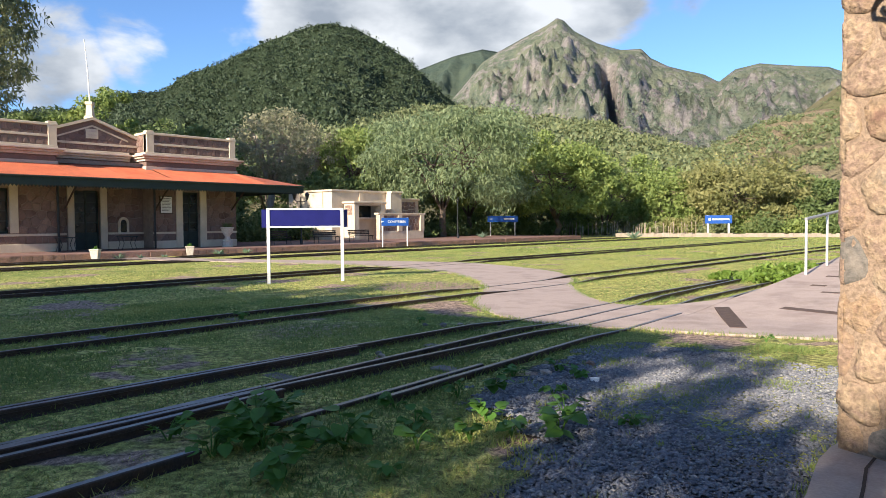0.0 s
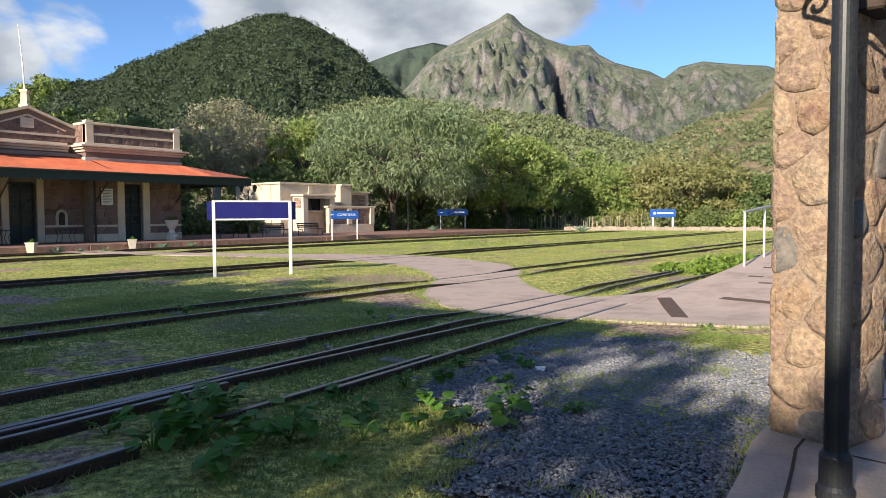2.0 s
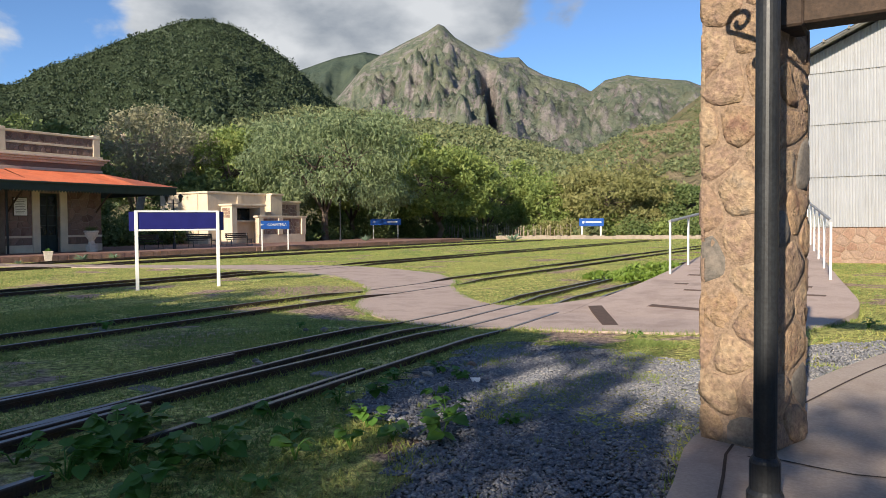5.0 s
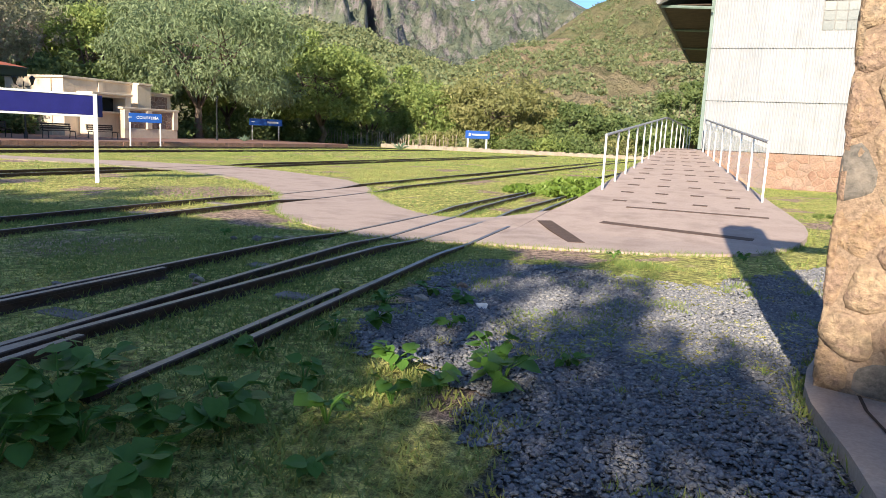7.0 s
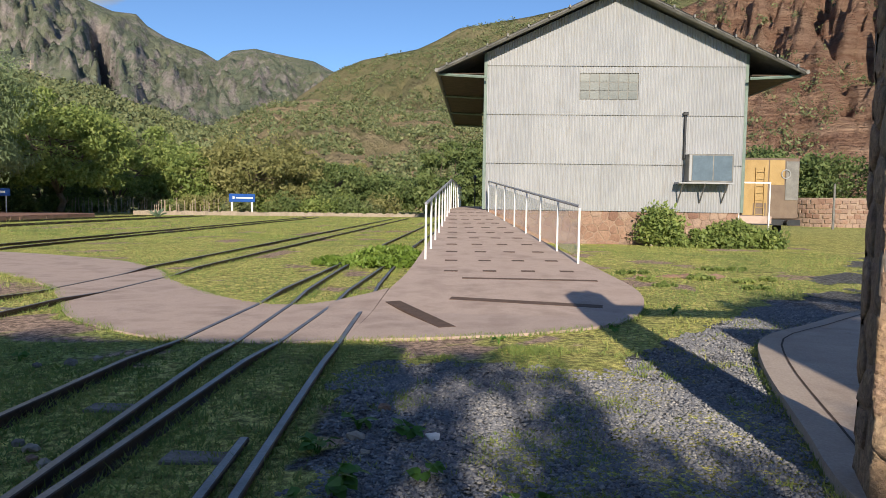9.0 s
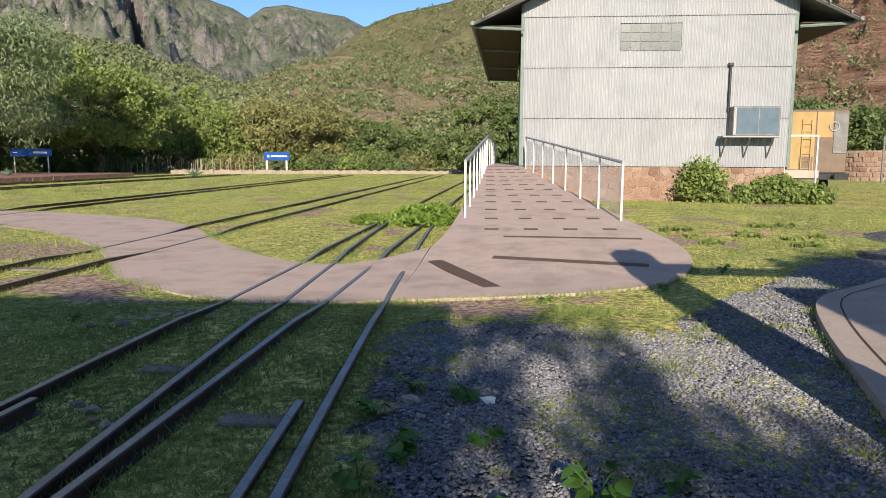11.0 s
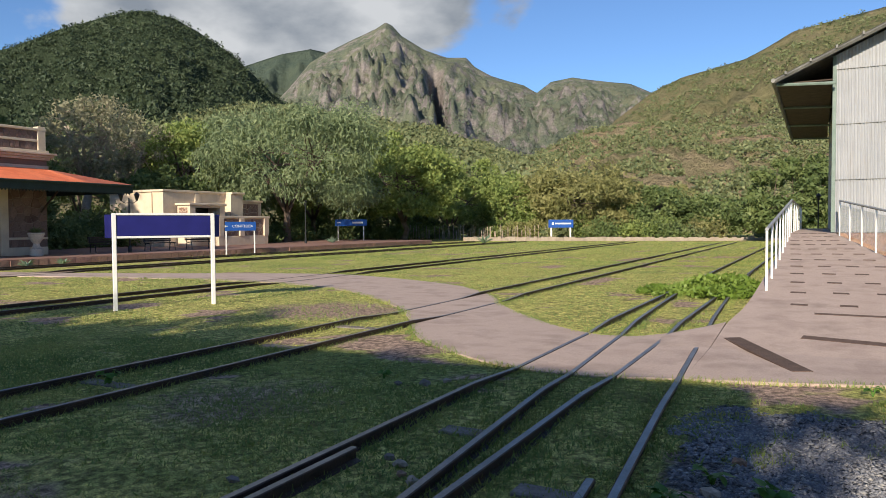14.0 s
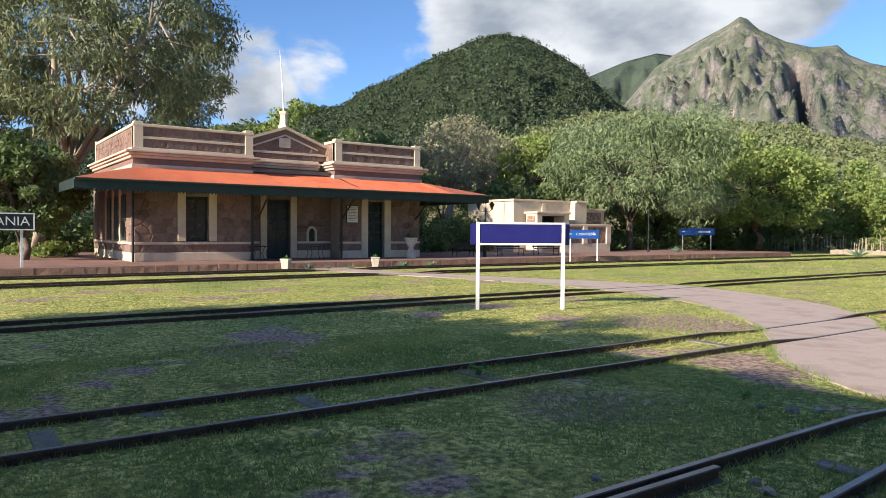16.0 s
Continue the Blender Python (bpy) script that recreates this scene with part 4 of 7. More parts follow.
def scroll(cx, cz, r, start, turns, n=26, flip=1):
    return [(cx + flip * r * (1 - 0.72 * i / n) * math.cos(start + turns * 2 * math.pi * i / n), 0, cz + r * (1 - 0.72 * i / n) * math.sin(start + turns * 2 * math.pi * i / n)) for i in range(n + 1)]


left_arm = [(-0.05, 0, 2.70), (-0.13, 0, 2.77), (-0.21, 0, 2.83)] + scroll(-0.2, 2.90, 0.075, math.pi * 1.15, -1.15)
part("scroll_bracket", chain(bmesh.new(), left_arm, 0.015, 7), M_IRON, pole)
right_arm = [(0.05, 0, 2.72), (0.12, 0, 2.74), (0.20, 0, 2.72)] + scroll(0.18, 2.64, 0.075, math.pi * 0.35, -1.1)
part("scroll_bracket", chain(bmesh.new(), right_arm, 0.015, 7), M_IRON, pole)
part("scroll_bracket", chain(bmesh.new(), scroll(-0.09, 2.62, 0.05, 0, 1.0), 0.012, 7), M_IRON, pole)

# beams and roof of the porch on the pillar, and the unseen house behind it
porch = thing("porch_roof", label="dark timber porch roof resting on stone pillars", category="porch roof")
part("beam", box(bmesh.new(), -0.16, 0.06, -0.3, 0.0, 2.62, 2.86, bevel=0.012), M_WOOD, porch).matrix_world = pose(0.1, 5.55, 0, 0, 0, 0)
part("beam", boxed(0.05, 6.2, 5.3, 5.5, 2.64, 2.86, bevel=0.012), M_WOOD, porch)
part("rafter", boxed(2.0, 2.14, 0.0, 6.2, 2.87, 3.02, bevel=0.01), M_WOOD, porch)
part("rafter", boxed(3.9, 4.04, 0.0, 6.2, 2.87, 3.02, bevel=0.01), M_WOOD, porch)
part("roof_sheet", boxed(1.2, 8.0, -2.0, 3.4, 3.03, 3.10), M_TINROOF, porch)
# unseen house, added behind the view so its shadow covers the yard
house = thing("porch_house", label="plain plastered house, unseen, added to shade the yard", category="house")
part("wall", boxed(-17.2, -1.9, -8.4, -5.2, -0.2, 6.0), M_CREAM, house)
part("wall", boxed(1.4, 9.5, -4.0, -2.2, -0.2, 3.5), M_CREAM, house)

# ---- far side: station ----
SX, FX, DX = -38.0, 0.20, -39.2   # front wall, floor height, recessed middle wall
ground_pf = tagged(part("platform", boxed(-60, -34.4, -22, 60, -0.4, FX, bevel=0.03), M_PLATFORM), "low station platform paved in dull red", "platform", kind="structure")
rng = random.Random(11)
for i in range(160):
    y = -16 + i * 0.45 + rng.uniform(-0.04, 0.04)
    raw("edge_stone", [(-34.42 + a * 0.035 * rng.uniform(0.6, 1.5), y + b * (0.43 + rng.uniform(-0.03, 0.01)), -0.16 + c * rng.uniform(0.29, 0.33)) for a in (0, 1) for b in (0, 1) for c in (0, 1)],
        [(4, 6, 7, 5), (0, 1, 3, 2), (0, 4, 5, 1), (2, 3, 7, 6), (1, 5, 7, 3)], M_BRICKED, ground_pf)

station = thing("station_building", label="old stone railway station with cream trim and orange roof", category="station")
YL, YR, Y1, Y2, TOPW = 9.08, 25.03, 14.7, 19.75, 4.95


def wall_x(x, y0, y1, z0, z1, holes, name="wall", thick=0.45):
    """A wall that faces +x, with openings (y0, y1, z0, z1) through it."""
    bm = bmesh.new()
    ys = sorted({y0, y1, *[h[0] for h in holes], *[h[1] for h in holes]})
    for a, b in zip(ys, ys[1:]):
        zz = [(z0, z1)]
        for h in holes:
            if h[0] <= a and b <= h[1]:
                zz = [(z0, h[2]), (h[3], z1)]
        for c, d in zz:
            if d - c > 0.01:
                box(bm, x - thick, x, a, b, c, d)
    return part(name, bm, M_RUBBLE_J, station)


def rubble_x(x, y0, y1, z0, z1, holes, rng):
    def skip(u, v):
        return any(h[0] - 0.12 < y0 + u < h[1] + 0.12 and h[2] - 0.1 < z0 + v < h[3] + 0.1 for h in holes)
    rubble_face("wall_stone", (x, y0, z0), (0, 1, 0), (0, 0, 1), y1 - y0, z1 - z0, 0.42, 0.03, 0.035, M_RUBBLE_ONE, station, rng, True, 1.1, skip)


win_l = (11.43, 12.55, 1.15, 3.35)
door_1, door_2 = (16.0, 17.35, FX, 3.4), (21.5, 22.6, FX, 3.4)
rng = random.Random(3)
for x, a, b, holes in ((SX, YL, Y1, [win_l]), (DX, Y1, Y2, [door_1]), (SX, Y2, YR, [door_2])):
    wall_x(x, a, b, FX, TOPW, holes)
    rubble_x(x, a, b, 1.1, 3.9, holes, rng)
    ys = [(a, b)]
    for h in holes:
        if h[2] <= FX + 0.01:
            ys = [(a, h[0] - 0.4), (h[1] + 0.4, b)]
    for p, q in ys:
        part("plinth", boxed(x + 0.002, x + 0.07, p, q, FX, FX + 0.42, bevel=0.012), M_CREAM, station, "cream plaster plinth")
        part("string_course", boxed(x + 0.002, x + 0.08, p, q, 1.0, 1.12, bevel=0.012), M_CREAM, station, "cream string course")
        rubble_face("rubble_facing", (x, p, FX + 0.42), (0, 1, 0), (0, 0, 1), q - p, 0.38, 0.34, 0.03, 0.03, M_RUBBLE, station, rng)
part("wall", boxed(DX - 0.44, SX - 0.46, Y1 - 0.44, Y1 - 0.002, FX, TOPW), M_RUBBLE_J, station)
part("wall", boxed(DX - 0.44, SX - 0.46, Y2 + 0.002, Y2 + 0.44, FX, TOPW), M_RUBBLE_J, station)
part("wall", boxed(-48.2, SX - 0.46, YL, YL + 0.44, FX, TOPW), M_RUBBLE_J, station)
part("wall", boxed(-48.2, SX - 0.46, YR - 0.44, YR, FX, TOPW), M_RUBBLE_J, station)
part("wall", boxed(-48.65, -48.21, YL, YR, FX, TOPW), M_RUBBLE_J, station)
part("roof_slab", boxed(-48.2, SX - 0.46, YL + 0.45, YR - 0.45, TOPW - 0.2, TOPW), M_RUBBLE_J, station)
rubble_face("rubble_facing", (-48.2, YL, FX), (1, 0, 0), (0, 0, 1), 10.2, 3.6, 0.4, 0.03, 0.035, M_RUBBLE, station, rng)
part("plinth", boxed(-48.2, SX, YL - 0.07, YL - 0.002, FX, FX + 0.42), M_CREAM, station)
part("string_course", boxed(-48.2, SX, YL - 0.08, YL - 0.002, 1.0, 1.12), M_CREAM, station)


def surround(x, h, jamb=0.37, sill=False):
    """Cream pilasters beside an opening, and its dark double leaf with panes."""
    y0, y1, z0, z1 = h
    zb = FX if z0 <= FX + 0.01 else z0
    for a, b in ((y0 - jamb, y0), (y1, y1 + jamb)):
        part("pilaster", boxed(x + 0.002, x + 0.11, a, b, zb, z1 + 0.5, bevel=0.015), M_CREAM, station, "cream pilaster")
    leaf = part("window" if sill else "door", boxed(x - 0.3, x - 0.24, y0, y1, z0, z1), M_GREENP, station, "dark green double leaf with panes")
    mid = (y0 + y1) / 2
    n = 4
    for k in range(2):
        a, b = (y0 + 0.08, mid - 0.05) if k == 0 else (mid + 0.05, y1 - 0.08)
        lo = z0 + (0.9 if not sill else 0.1)
        for r in range(n):
            c = lo + (z1 - 0.1 - lo) * r / n
            part("pane", boxed(x - 0.238, x - 0.228, a, b, c + 0.04, c + (z1 - 0.1 - lo) / n - 0.02), M_PANE, leaf)
        part("stile", boxed(x - 0.236, x - 0.205, a - 0.06, a - 0.005, z0, z1), M_GREENP, leaf)
        part("stile", boxed(x - 0.236, x - 0.205, b + 0.005, b + 0.05, z0, z1), M_GREENP, leaf)


surround(SX, win_l, 0.38, True)
surround(DX, door_1, 0.36)
surround(SX, door_2, 0.40)
for y in (-44.5, -42.6, -40.8):
    part("pilaster", boxed(y, y + 0.24, YL - 0.12, YL - 0.002, 1.1, 3.9), M_CREAM, station)
    part("window", boxed(y + 0.26, y + 1.2, YL - 0.06, YL - 0.002, 1.2, 3.4), M_GREENP, station)

# entablature and parapets


def mouldings(y0, y1, x, back, ends=True):
    """Stepped cornice over a length of wall."""
    for z0, z1, o, m, nm in ((4.55, 4.78, 0.1, M_PINK, "cornice"), (4.78, 5.06, 0.04, M_RUBBLE, "frieze"), (5.06, 5.2, 0.16, M_PINK, "cornice"), (5.2, 5.32, 0.28, M_PINK, "cornice"), (5.32, 5.42, 0.40, M_PINK, "cornice"), (5.42, 5.56, 0.12, M_CREAM, "cornice")):
        part(nm, boxed(x - back, x + o, y0 - (o if ends else 0), y1 + (o if ends else 0), z0 + 0.002, z1 - 0.002, bevel=0.012), m, station)


def parapet(y0, y1, x):
    part("parapet", boxed(x - 0.3, x - 0.02, y0, y1, 5.56, 6.55), M_RUBBLE_J, station)
    rubble_face("rubble_facing", (x - 0.02, y0, 5.6), (0, 1, 0), (0, 0, 1), y1 - y0, 0.9, 0.3, 0.03, 0.03, M_RUBBLE, station, rng)
    part("coping", boxed(x - 0.36, x + 0.08, y0 - 0.05, y1 + 0.05, 6.55, 6.68, bevel=0.02), M_CREAM, station, "cream coping")
    part("band", boxed(x + 0.015, x + 0.05, y0 + 0.4, y1 - 0.4, 5.98, 6.1, bevel=0.01), M_CREAM, station)
    for a in (y0, y1 - 0.42):
        part("pier", boxed(x - 0.34, x + 0.07, a, a + 0.42, 5.56, 6.78, bevel=0.02), M_CREAM, station, "cream parapet pier")


mouldings(YL, Y1, SX, 10.2)
mouldings(Y2 - 0.3, YR, SX, 10.2)
mouldings(Y1 + 0.45, Y2 - 0.75, DX, 0.5, False)
parapet(YL, Y1 + 0.1, SX)
parapet(Y2 - 0.3, YR, SX)
for ya in (YL + 0.02, Y2 - 0.28):
    part("parapet", boxed(SX - (9.8 if ya < 12 else 1.3), SX - 0.31, ya, ya + 0.28, 5.56, 6.55), M_RUBBLE_J, station)
    part("coping", boxed(SX - (9.8 if ya < 12 else 1.3), SX - 0.37, ya - 0.06, ya + 0.34, 6.55, 6.68), M_CREAM, station)
    rubble_face("rubble_facing", (SX - (9.8 if ya < 12 else 1.3), ya, 5.6), (1, 0, 0), (0, 0, 1), 9.2 if ya < 12 else 0.9, 0.9, 0.3, 0.03, 0.03, M_RUBBLE, station, rng)
part("pier", boxed(SX - 10.1, SX - 9.75, YL, YL + 0.4, 5.56, 6.78), M_CREAM, station)
# pediment
PX = DX + 0.05
pm = (Y1 + Y2) / 2 - 0.2
for inset, x0, x1, m, nm in ((0.0, PX - 0.5, PX, M_RUBBLE, "pediment"),):
    bm = bmesh.new()
    outline = [(Y1 - 0.5, 5.56), (Y2, 5.56), (Y2, 6.2), (pm, 7.2), (Y1 - 0.5, 6.2)]
    a = [bm.verts.new((x0, y, z)) for y, z in outline]
    b = [bm.verts.new((x1, y, z)) for y, z in outline]
    bm.faces.new(a[::-1])
    bm.faces.new(b)
    for i in range(5):
        bm.faces.new((a[i], a[(i + 1) % 5], b[(i + 1) % 5], b[i]))
    part(nm, bm, m, station)


def slanted(y0, z0, y1, z1, x0, x1, thick, m, name):
    bm = bmesh.new()
    vs = [bm.verts.new(p) for p in ((x0, y0, z0), (x0, y1, z1), (x1, y1, z1), (x1, y0, z0), (x0, y0, z0 + thick), (x0, y1, z1 + thick), (x1, y1, z1 + thick), (x1, y0, z0 + thick))]
    for f in ((3, 2, 1, 0), (4, 5, 6, 7), (0, 1, 5, 4), (1, 2, 6, 5), (2, 3, 7, 6), (3, 0, 4, 7)):
        bm.faces.new([vs[i] for i in f])
    bmesh.ops.recalc_face_normals(bm, faces=bm.faces)
    part(name, bm, m, station, "cream moulding")


rubble_face("rubble_facing", (PX, Y1 + 0.3, 5.6), (0, 1, 0), (0, 0, 1), Y2 - Y1 - 0.8, 1.35, 0.3, 0.03, 0.03, M_RUBBLE, station, rng, skip=lambda u, v: v > 1.15 - abs(u - (pm - Y1 - 0.3)) * 0.42)
slanted(Y1 - 0.7, 6.16, pm, 7.2, PX - 0.55, PX + 0.16, 0.15, M_CREAM, "raking_coping")
slanted(pm, 7.2, Y2 + 0.1, 6.16, PX - 0.55, PX + 0.16, 0.15, M_CREAM, "raking_coping")
slanted(Y1 + 0.5, 6.14, pm, 6.84, PX + 0.004, PX + 0.05, 0.09, M_CREAM, "raking_band")
slanted(pm, 6.84, Y2 - 0.8, 6.14, PX + 0.004, PX + 0.05, 0.09, M_CREAM, "raking_band")
part("band", boxed(PX + 0.004, PX + 0.06, Y1, Y2 - 0.3, 5.86, 5.98), M_CREAM, station)
plaque = part("date_plaque", boxed(PX + 0.004, PX + 0.06, pm - 0.35, pm + 0.3, 6.2, 6.72, bevel=0.01), M_CREAM, station, "pale carved date plaque")
for z, w in ((6.55, 0.2), (6.35, 0.24)):
    part("writing_bar", boxed(PX + 0.062, PX + 0.068, pm - w, pm + w, z, z + 0.07), M_PINK, plaque)
part("finial", lathe(bmesh.new(), [(0.32, 0), (0.32, 0.2), (0.24, 0.24), (0.2, 0.8), (0.27, 0.86), (0.27, 0.98), (0.1, 1.02)], (PX - 0.2, pm, 7.2), 4), M_CREAM, station, "cream pedestal on the pediment")
flag = part("flagpole", chain(bmesh.new(), [(PX - 0.2, pm, 8.1), (PX - 0.2, pm - 0.08, 9.8), (PX - 0.2, pm - 0.22, 11.5)], [0.045, 0.035, 0.02], 8), M_WHITE, station, "slender bare flagpole")

# canopy
CX0, CX1, CZ0, CZ1 = -35.3, SX + 0.1, 3.86, 4.62
CYL, CYR = 6.2, 28.1
n_sheet = 26
canopy = part("canopy_frame", boxed(CX0, CX0 + 0.06, CYL, CYR, 3.42, 3.84, bevel=0.01), M_GREENP, station, "dark green canopy fascia")
part("gutter", boxed(CX0 + 0.061, CX0 + 0.17, CYL, CYR, 3.76, 3.86, bevel=0.02), M_GREENP, station)
for ya in (CYL, CYR - 0.06):
    part("fascia", boxed(-48.0 if ya < 10 else -44.0, CX0 - 0.002, ya, ya + 0.06, 3.42, 3.84), M_GREENP, station)
for k in range(int((CYR - CYL) / 0.16)):
    y = CYL + 0.08 + k * 0.16
    raw("valance_tooth", [(CX0 + 0.02, y - 0.07, 3.42), (CX0 + 0.02, y + 0.07, 3.42), (CX0 + 0.02, y, 3.32), (CX0 + 0.045, y - 0.07, 3.42), (CX0 + 0.045, y + 0.07, 3.42), (CX0 + 0.045, y, 3.32)],
        [(0, 2, 1), (3, 4, 5), (0, 3, 5, 2), (1, 2, 5, 4)], M_GREENP, station)
part("ceiling", boxed(SX + 0.12, CX0, CYL + 0.1, CYR - 0.1, 3.80, 3.84), M_GREENP, station)


def sheet(p00, p01, p10, p11, waves, amp, material, parent, name="roof_sheet"):
    """A corrugated sheet between four corners (p00-p01 along the eave)."""
    p00, p01, p10, p11 = map(Vector, (p00, p01, p10, p11))
    up = (p01 - p00).cross(p10 - p00).normalized()
    n = waves * 4
    vs, fs = [], []
    for i in range(n + 1):
        t = i / n
        h = up * amp * math.sin(t * waves * 2 * math.pi)
        vs += [p00.lerp(p01, t) + h, p10.lerp(p11, t) + h]
        if i:
            fs.append((2 * i - 2, 2 * i, 2 * i + 1, 2 * i - 1))
    return raw(name, vs, fs, material, parent)


for i in range(n_sheet):
    t0, t1 = i / n_sheet, (i + 1) / n_sheet
    e0, e1 = CYL + (CYR - CYL) * t0, CYL + (CYR - CYL) * t1
    w0 = min(max(e0, YL), YR) if not (e1 <= YL or e0 >= YR) else None
    if w0 is None:
        continue
    w1 = min(max(e1, YL), YR)
    xt = CX1 if not (e0 > Y1 and e1 < Y2) else DX + 0.1
    zt = CZ1 if xt == CX1 else CZ1 + 0.26
    sheet((CX0 + 0.12, e0, CZ0), (CX0 + 0.12, e1, CZ0), (xt, w0, zt), (xt, w1, zt), 9, 0.012, M_ROOF, station)
for ya, yw, sg in ((CYL, YL, 1), (CYR, YR, -1)):
    a, b, c = (CX0 + 0.12, ya, CZ0), (CX0 + 0.12, yw, CZ0), (CX1, yw, CZ1)
    raw("hip_sheet", [a, b, c, (CX1, ya + sg * 0.0, CZ0)], [(0, 1, 2), (0, 2, 3)] if sg > 0 else [(1, 0, 2), (0, 3, 2)], M_ROOF, station)
    raw("side_roof", [(CX1, ya, CZ0), (CX1, yw, CZ1), (-48.0 + 4.0 * (ya > 10), yw, CZ1), (-48.0 + 4.0 * (ya > 10), ya, CZ0)], [(0, 1, 2, 3)] if sg < 0 else [(3, 2, 1, 0)], M_ROOF, station)
# brackets and drain pipes
for y in (9.3, 15.1, 19.9, 24.7):
    x = SX
    bm = bmesh.new()
    chain(bm, [(x + 0.06, y, 2.4), (x + 0.5, y, 2.75), (x + 1.1, y, 3.2), (x + 1.9, y, 3.72)], 0.05, 6)
    part("canopy_bracket", bm, M_WOOD, station, "dark curved timber bracket")
for y in (9.0, 14.72, 19.78):
    part("drain_pipe", tube(bmesh.new(), (SX + 0.17, y, FX), (SX + 0.17, y, 3.6), 0.06, seg=10), M_IRON, station, "dark drain pipe")
# niche and notice board
niche = part("niche", bmesh.new(), M_CREAM, station, "cream framed ticket niche")
bm = bmesh.new()
NY = 18.6
pts = [(DX + 0.06, NY - 0.24, 1.12), (DX + 0.06, NY - 0.24, 1.6)] + [(DX + 0.06, NY - 0.24 * math.cos(a), 1.6 + 0.3 * math.sin(a)) for a in [math.pi * i / 8 for i in range(1, 8)]] + [(DX + 0.06, NY + 0.24, 1.6), (DX + 0.06, NY + 0.24, 1.12)]
chain(bm, pts, 0.075, 6)
bm.to_mesh(niche.data)
bm.free()
part("niche_back", boxed(DX + 0.04, DX + 0.06, NY - 0.2, NY + 0.2, 1.12, 1.8), M_PANE, station)
board = thing("notice_board", (SX + 0.08, 20.5, 2.65), "white notice board with lines of small print on the stone wall", "notice board")
part("frame", boxed(-0.075, 0.012, -0.37, 0.37, -0.5, 0.5, bevel=0.01), M_WOOD, board)
part("sheet", boxed(0.013, 0.02, -0.33, 0.33, -0.46, 0.46), M_WHITE, board)
for k in range(9):
    part("writing_bar", boxed(0.021, 0.024, -0.26, 0.26 - 0.05 * (k % 3), 0.34 - 0.085 * k, 0.365 - 0.085 * k), M_TINROOF, board)


def bench(at, turn, length=1.5, white=False):
    b = thing("platform_bench", at, "dark slatted bench on the station platform", "bench", "platform benches", turn)
    for x in (-length / 2 + 0.1, length / 2 - 0.1):
        bm = bmesh.new()
        chain(bm, [(x, -0.25, 0), (x, -0.2, 0.42), (x, 0.22, 0.42), (x, 0.3, 0.85)], 0.025, 6)
        chain(bm, [(x, 0.25, 0), (x, 0.2, 0.42)], 0.025, 6)
        part("leg", bm, M_IRON, b)
    for k in range(4):
        part("slat", boxed(-length / 2, length / 2, -0.22 + 0.12 * k, -0.13 + 0.12 * k, 0.44, 0.47), M_WOOD, b)
    for k in range(3):
        part("slat", boxed(-length / 2, length / 2, 0.25 + 0.02 * k, 0.28 + 0.02 * k, 0.54 + 0.12 * k, 0.63 + 0.12 * k), M_WOOD, b)
    return b


def bistro(at):
    t = thing("iron_side_table", at, "small dark iron table by the station wall", "table", "iron tables")
    part("tabletop", boxed(-0.3, 0.3, -0.45, 0.45, 0.68, 0.72, bevel=0.01), M_IRON, t)
    for sx in (-0.25, 0.25):
        bm = bmesh.new()
        chain(bm, [(sx, -0.4, 0), (sx, -0.28, 0.35), (sx, -0.4, 0.68)], 0.016, 6)
        part("leg", bm, M_IRON, t)
        bm = bmesh.new()
        chain(bm, [(sx, 0.4, 0), (sx, 0.28, 0.35), (sx, 0.4, 0.68)], 0.016, 6)
        part("leg", bm, M_IRON, t)


bistro((-37.4, 18.0, FX))
bistro((-37.4, 14.9, FX))
bench((-37.6, 28.0, FX), 90)
bench((-37.2, 31.5, FX), 90, 2.0)
bench((-37.2, 34.6, FX), 90, 2.0)


def spikes(name, at, n, length, width, material, parent=None, up=0.7, rng=random):
    vs, fs = [], []
    for i in range(n):
        a = rng.uniform(0, 2 * math.pi)
        u = rng.uniform(up * 0.5, up * 1.3)
        l = length * rng.uniform(0.7, 1.1)
        d = Vector((math.cos(a) * math.cos(u), math.sin(a) * math.cos(u), math.sin(u)))
        s = Vector((-math.sin(a), math.cos(a), 0)) * width
        k = len(vs)
        c = Vector(at)
        m = c + d * l * 0.55
        e = c + d * l - Vector((0, 0, l * 0.12))
        vs += [c - s * 0.7, c + s * 0.7, m - s, m - Vector((0, 0, width * 0.8)), m + s, e]
        fs += [(k, k + 3, k + 2), (k, k + 1, k + 3), (k + 1, k + 4, k + 3), (k + 2, k + 3, k + 5), (k + 3, k + 4, k + 5)]
    return raw(name, vs, fs, material, parent)


def planter(at):
    t = thing("planter", at, "pale square planter with green shoots at the platform edge", "planter", "platform planters")
    t.scale = (0.75, 0.75, 0.75)
    part("pot", lathe(bmesh.new(), [(0.24, 0), (0.27, 0.04), (0.36, 0.58), (0.4, 0.6), (0.4, 0.68), (0.33, 0.68), (0.31, 0.6)], seg=4), M_TERRA, t)
    spikes("shoots", (0, 0, 0.6), 40, 0.35, 0.03, M_WEED, t, 1.0, random.Random(2))
    return t


pl = planter((-33.95, 14.9, -0.11))
copy_thing(pl, pose(-33.95, 19.7, -0.11, 0, 0, 20))
urn = thing("stone_urn", (-36.6, 23.55, FX), "pale stone urn with a drooping plant", "urn")
part("bowl", lathe(bmesh.new(), [(0.3, 0), (0.3, 0.35), (0.2, 0.4), (0.14, 0.6), (0.3, 0.85), (0.36, 1.05), (0.4, 1.1), (0.36, 1.16)], seg=16), M_TERRA, urn)
spikes("plant", (0, 0, 1.1), 60, 0.5, 0.03, M_DARKLEAF, urn, 0.9, random.Random(9))
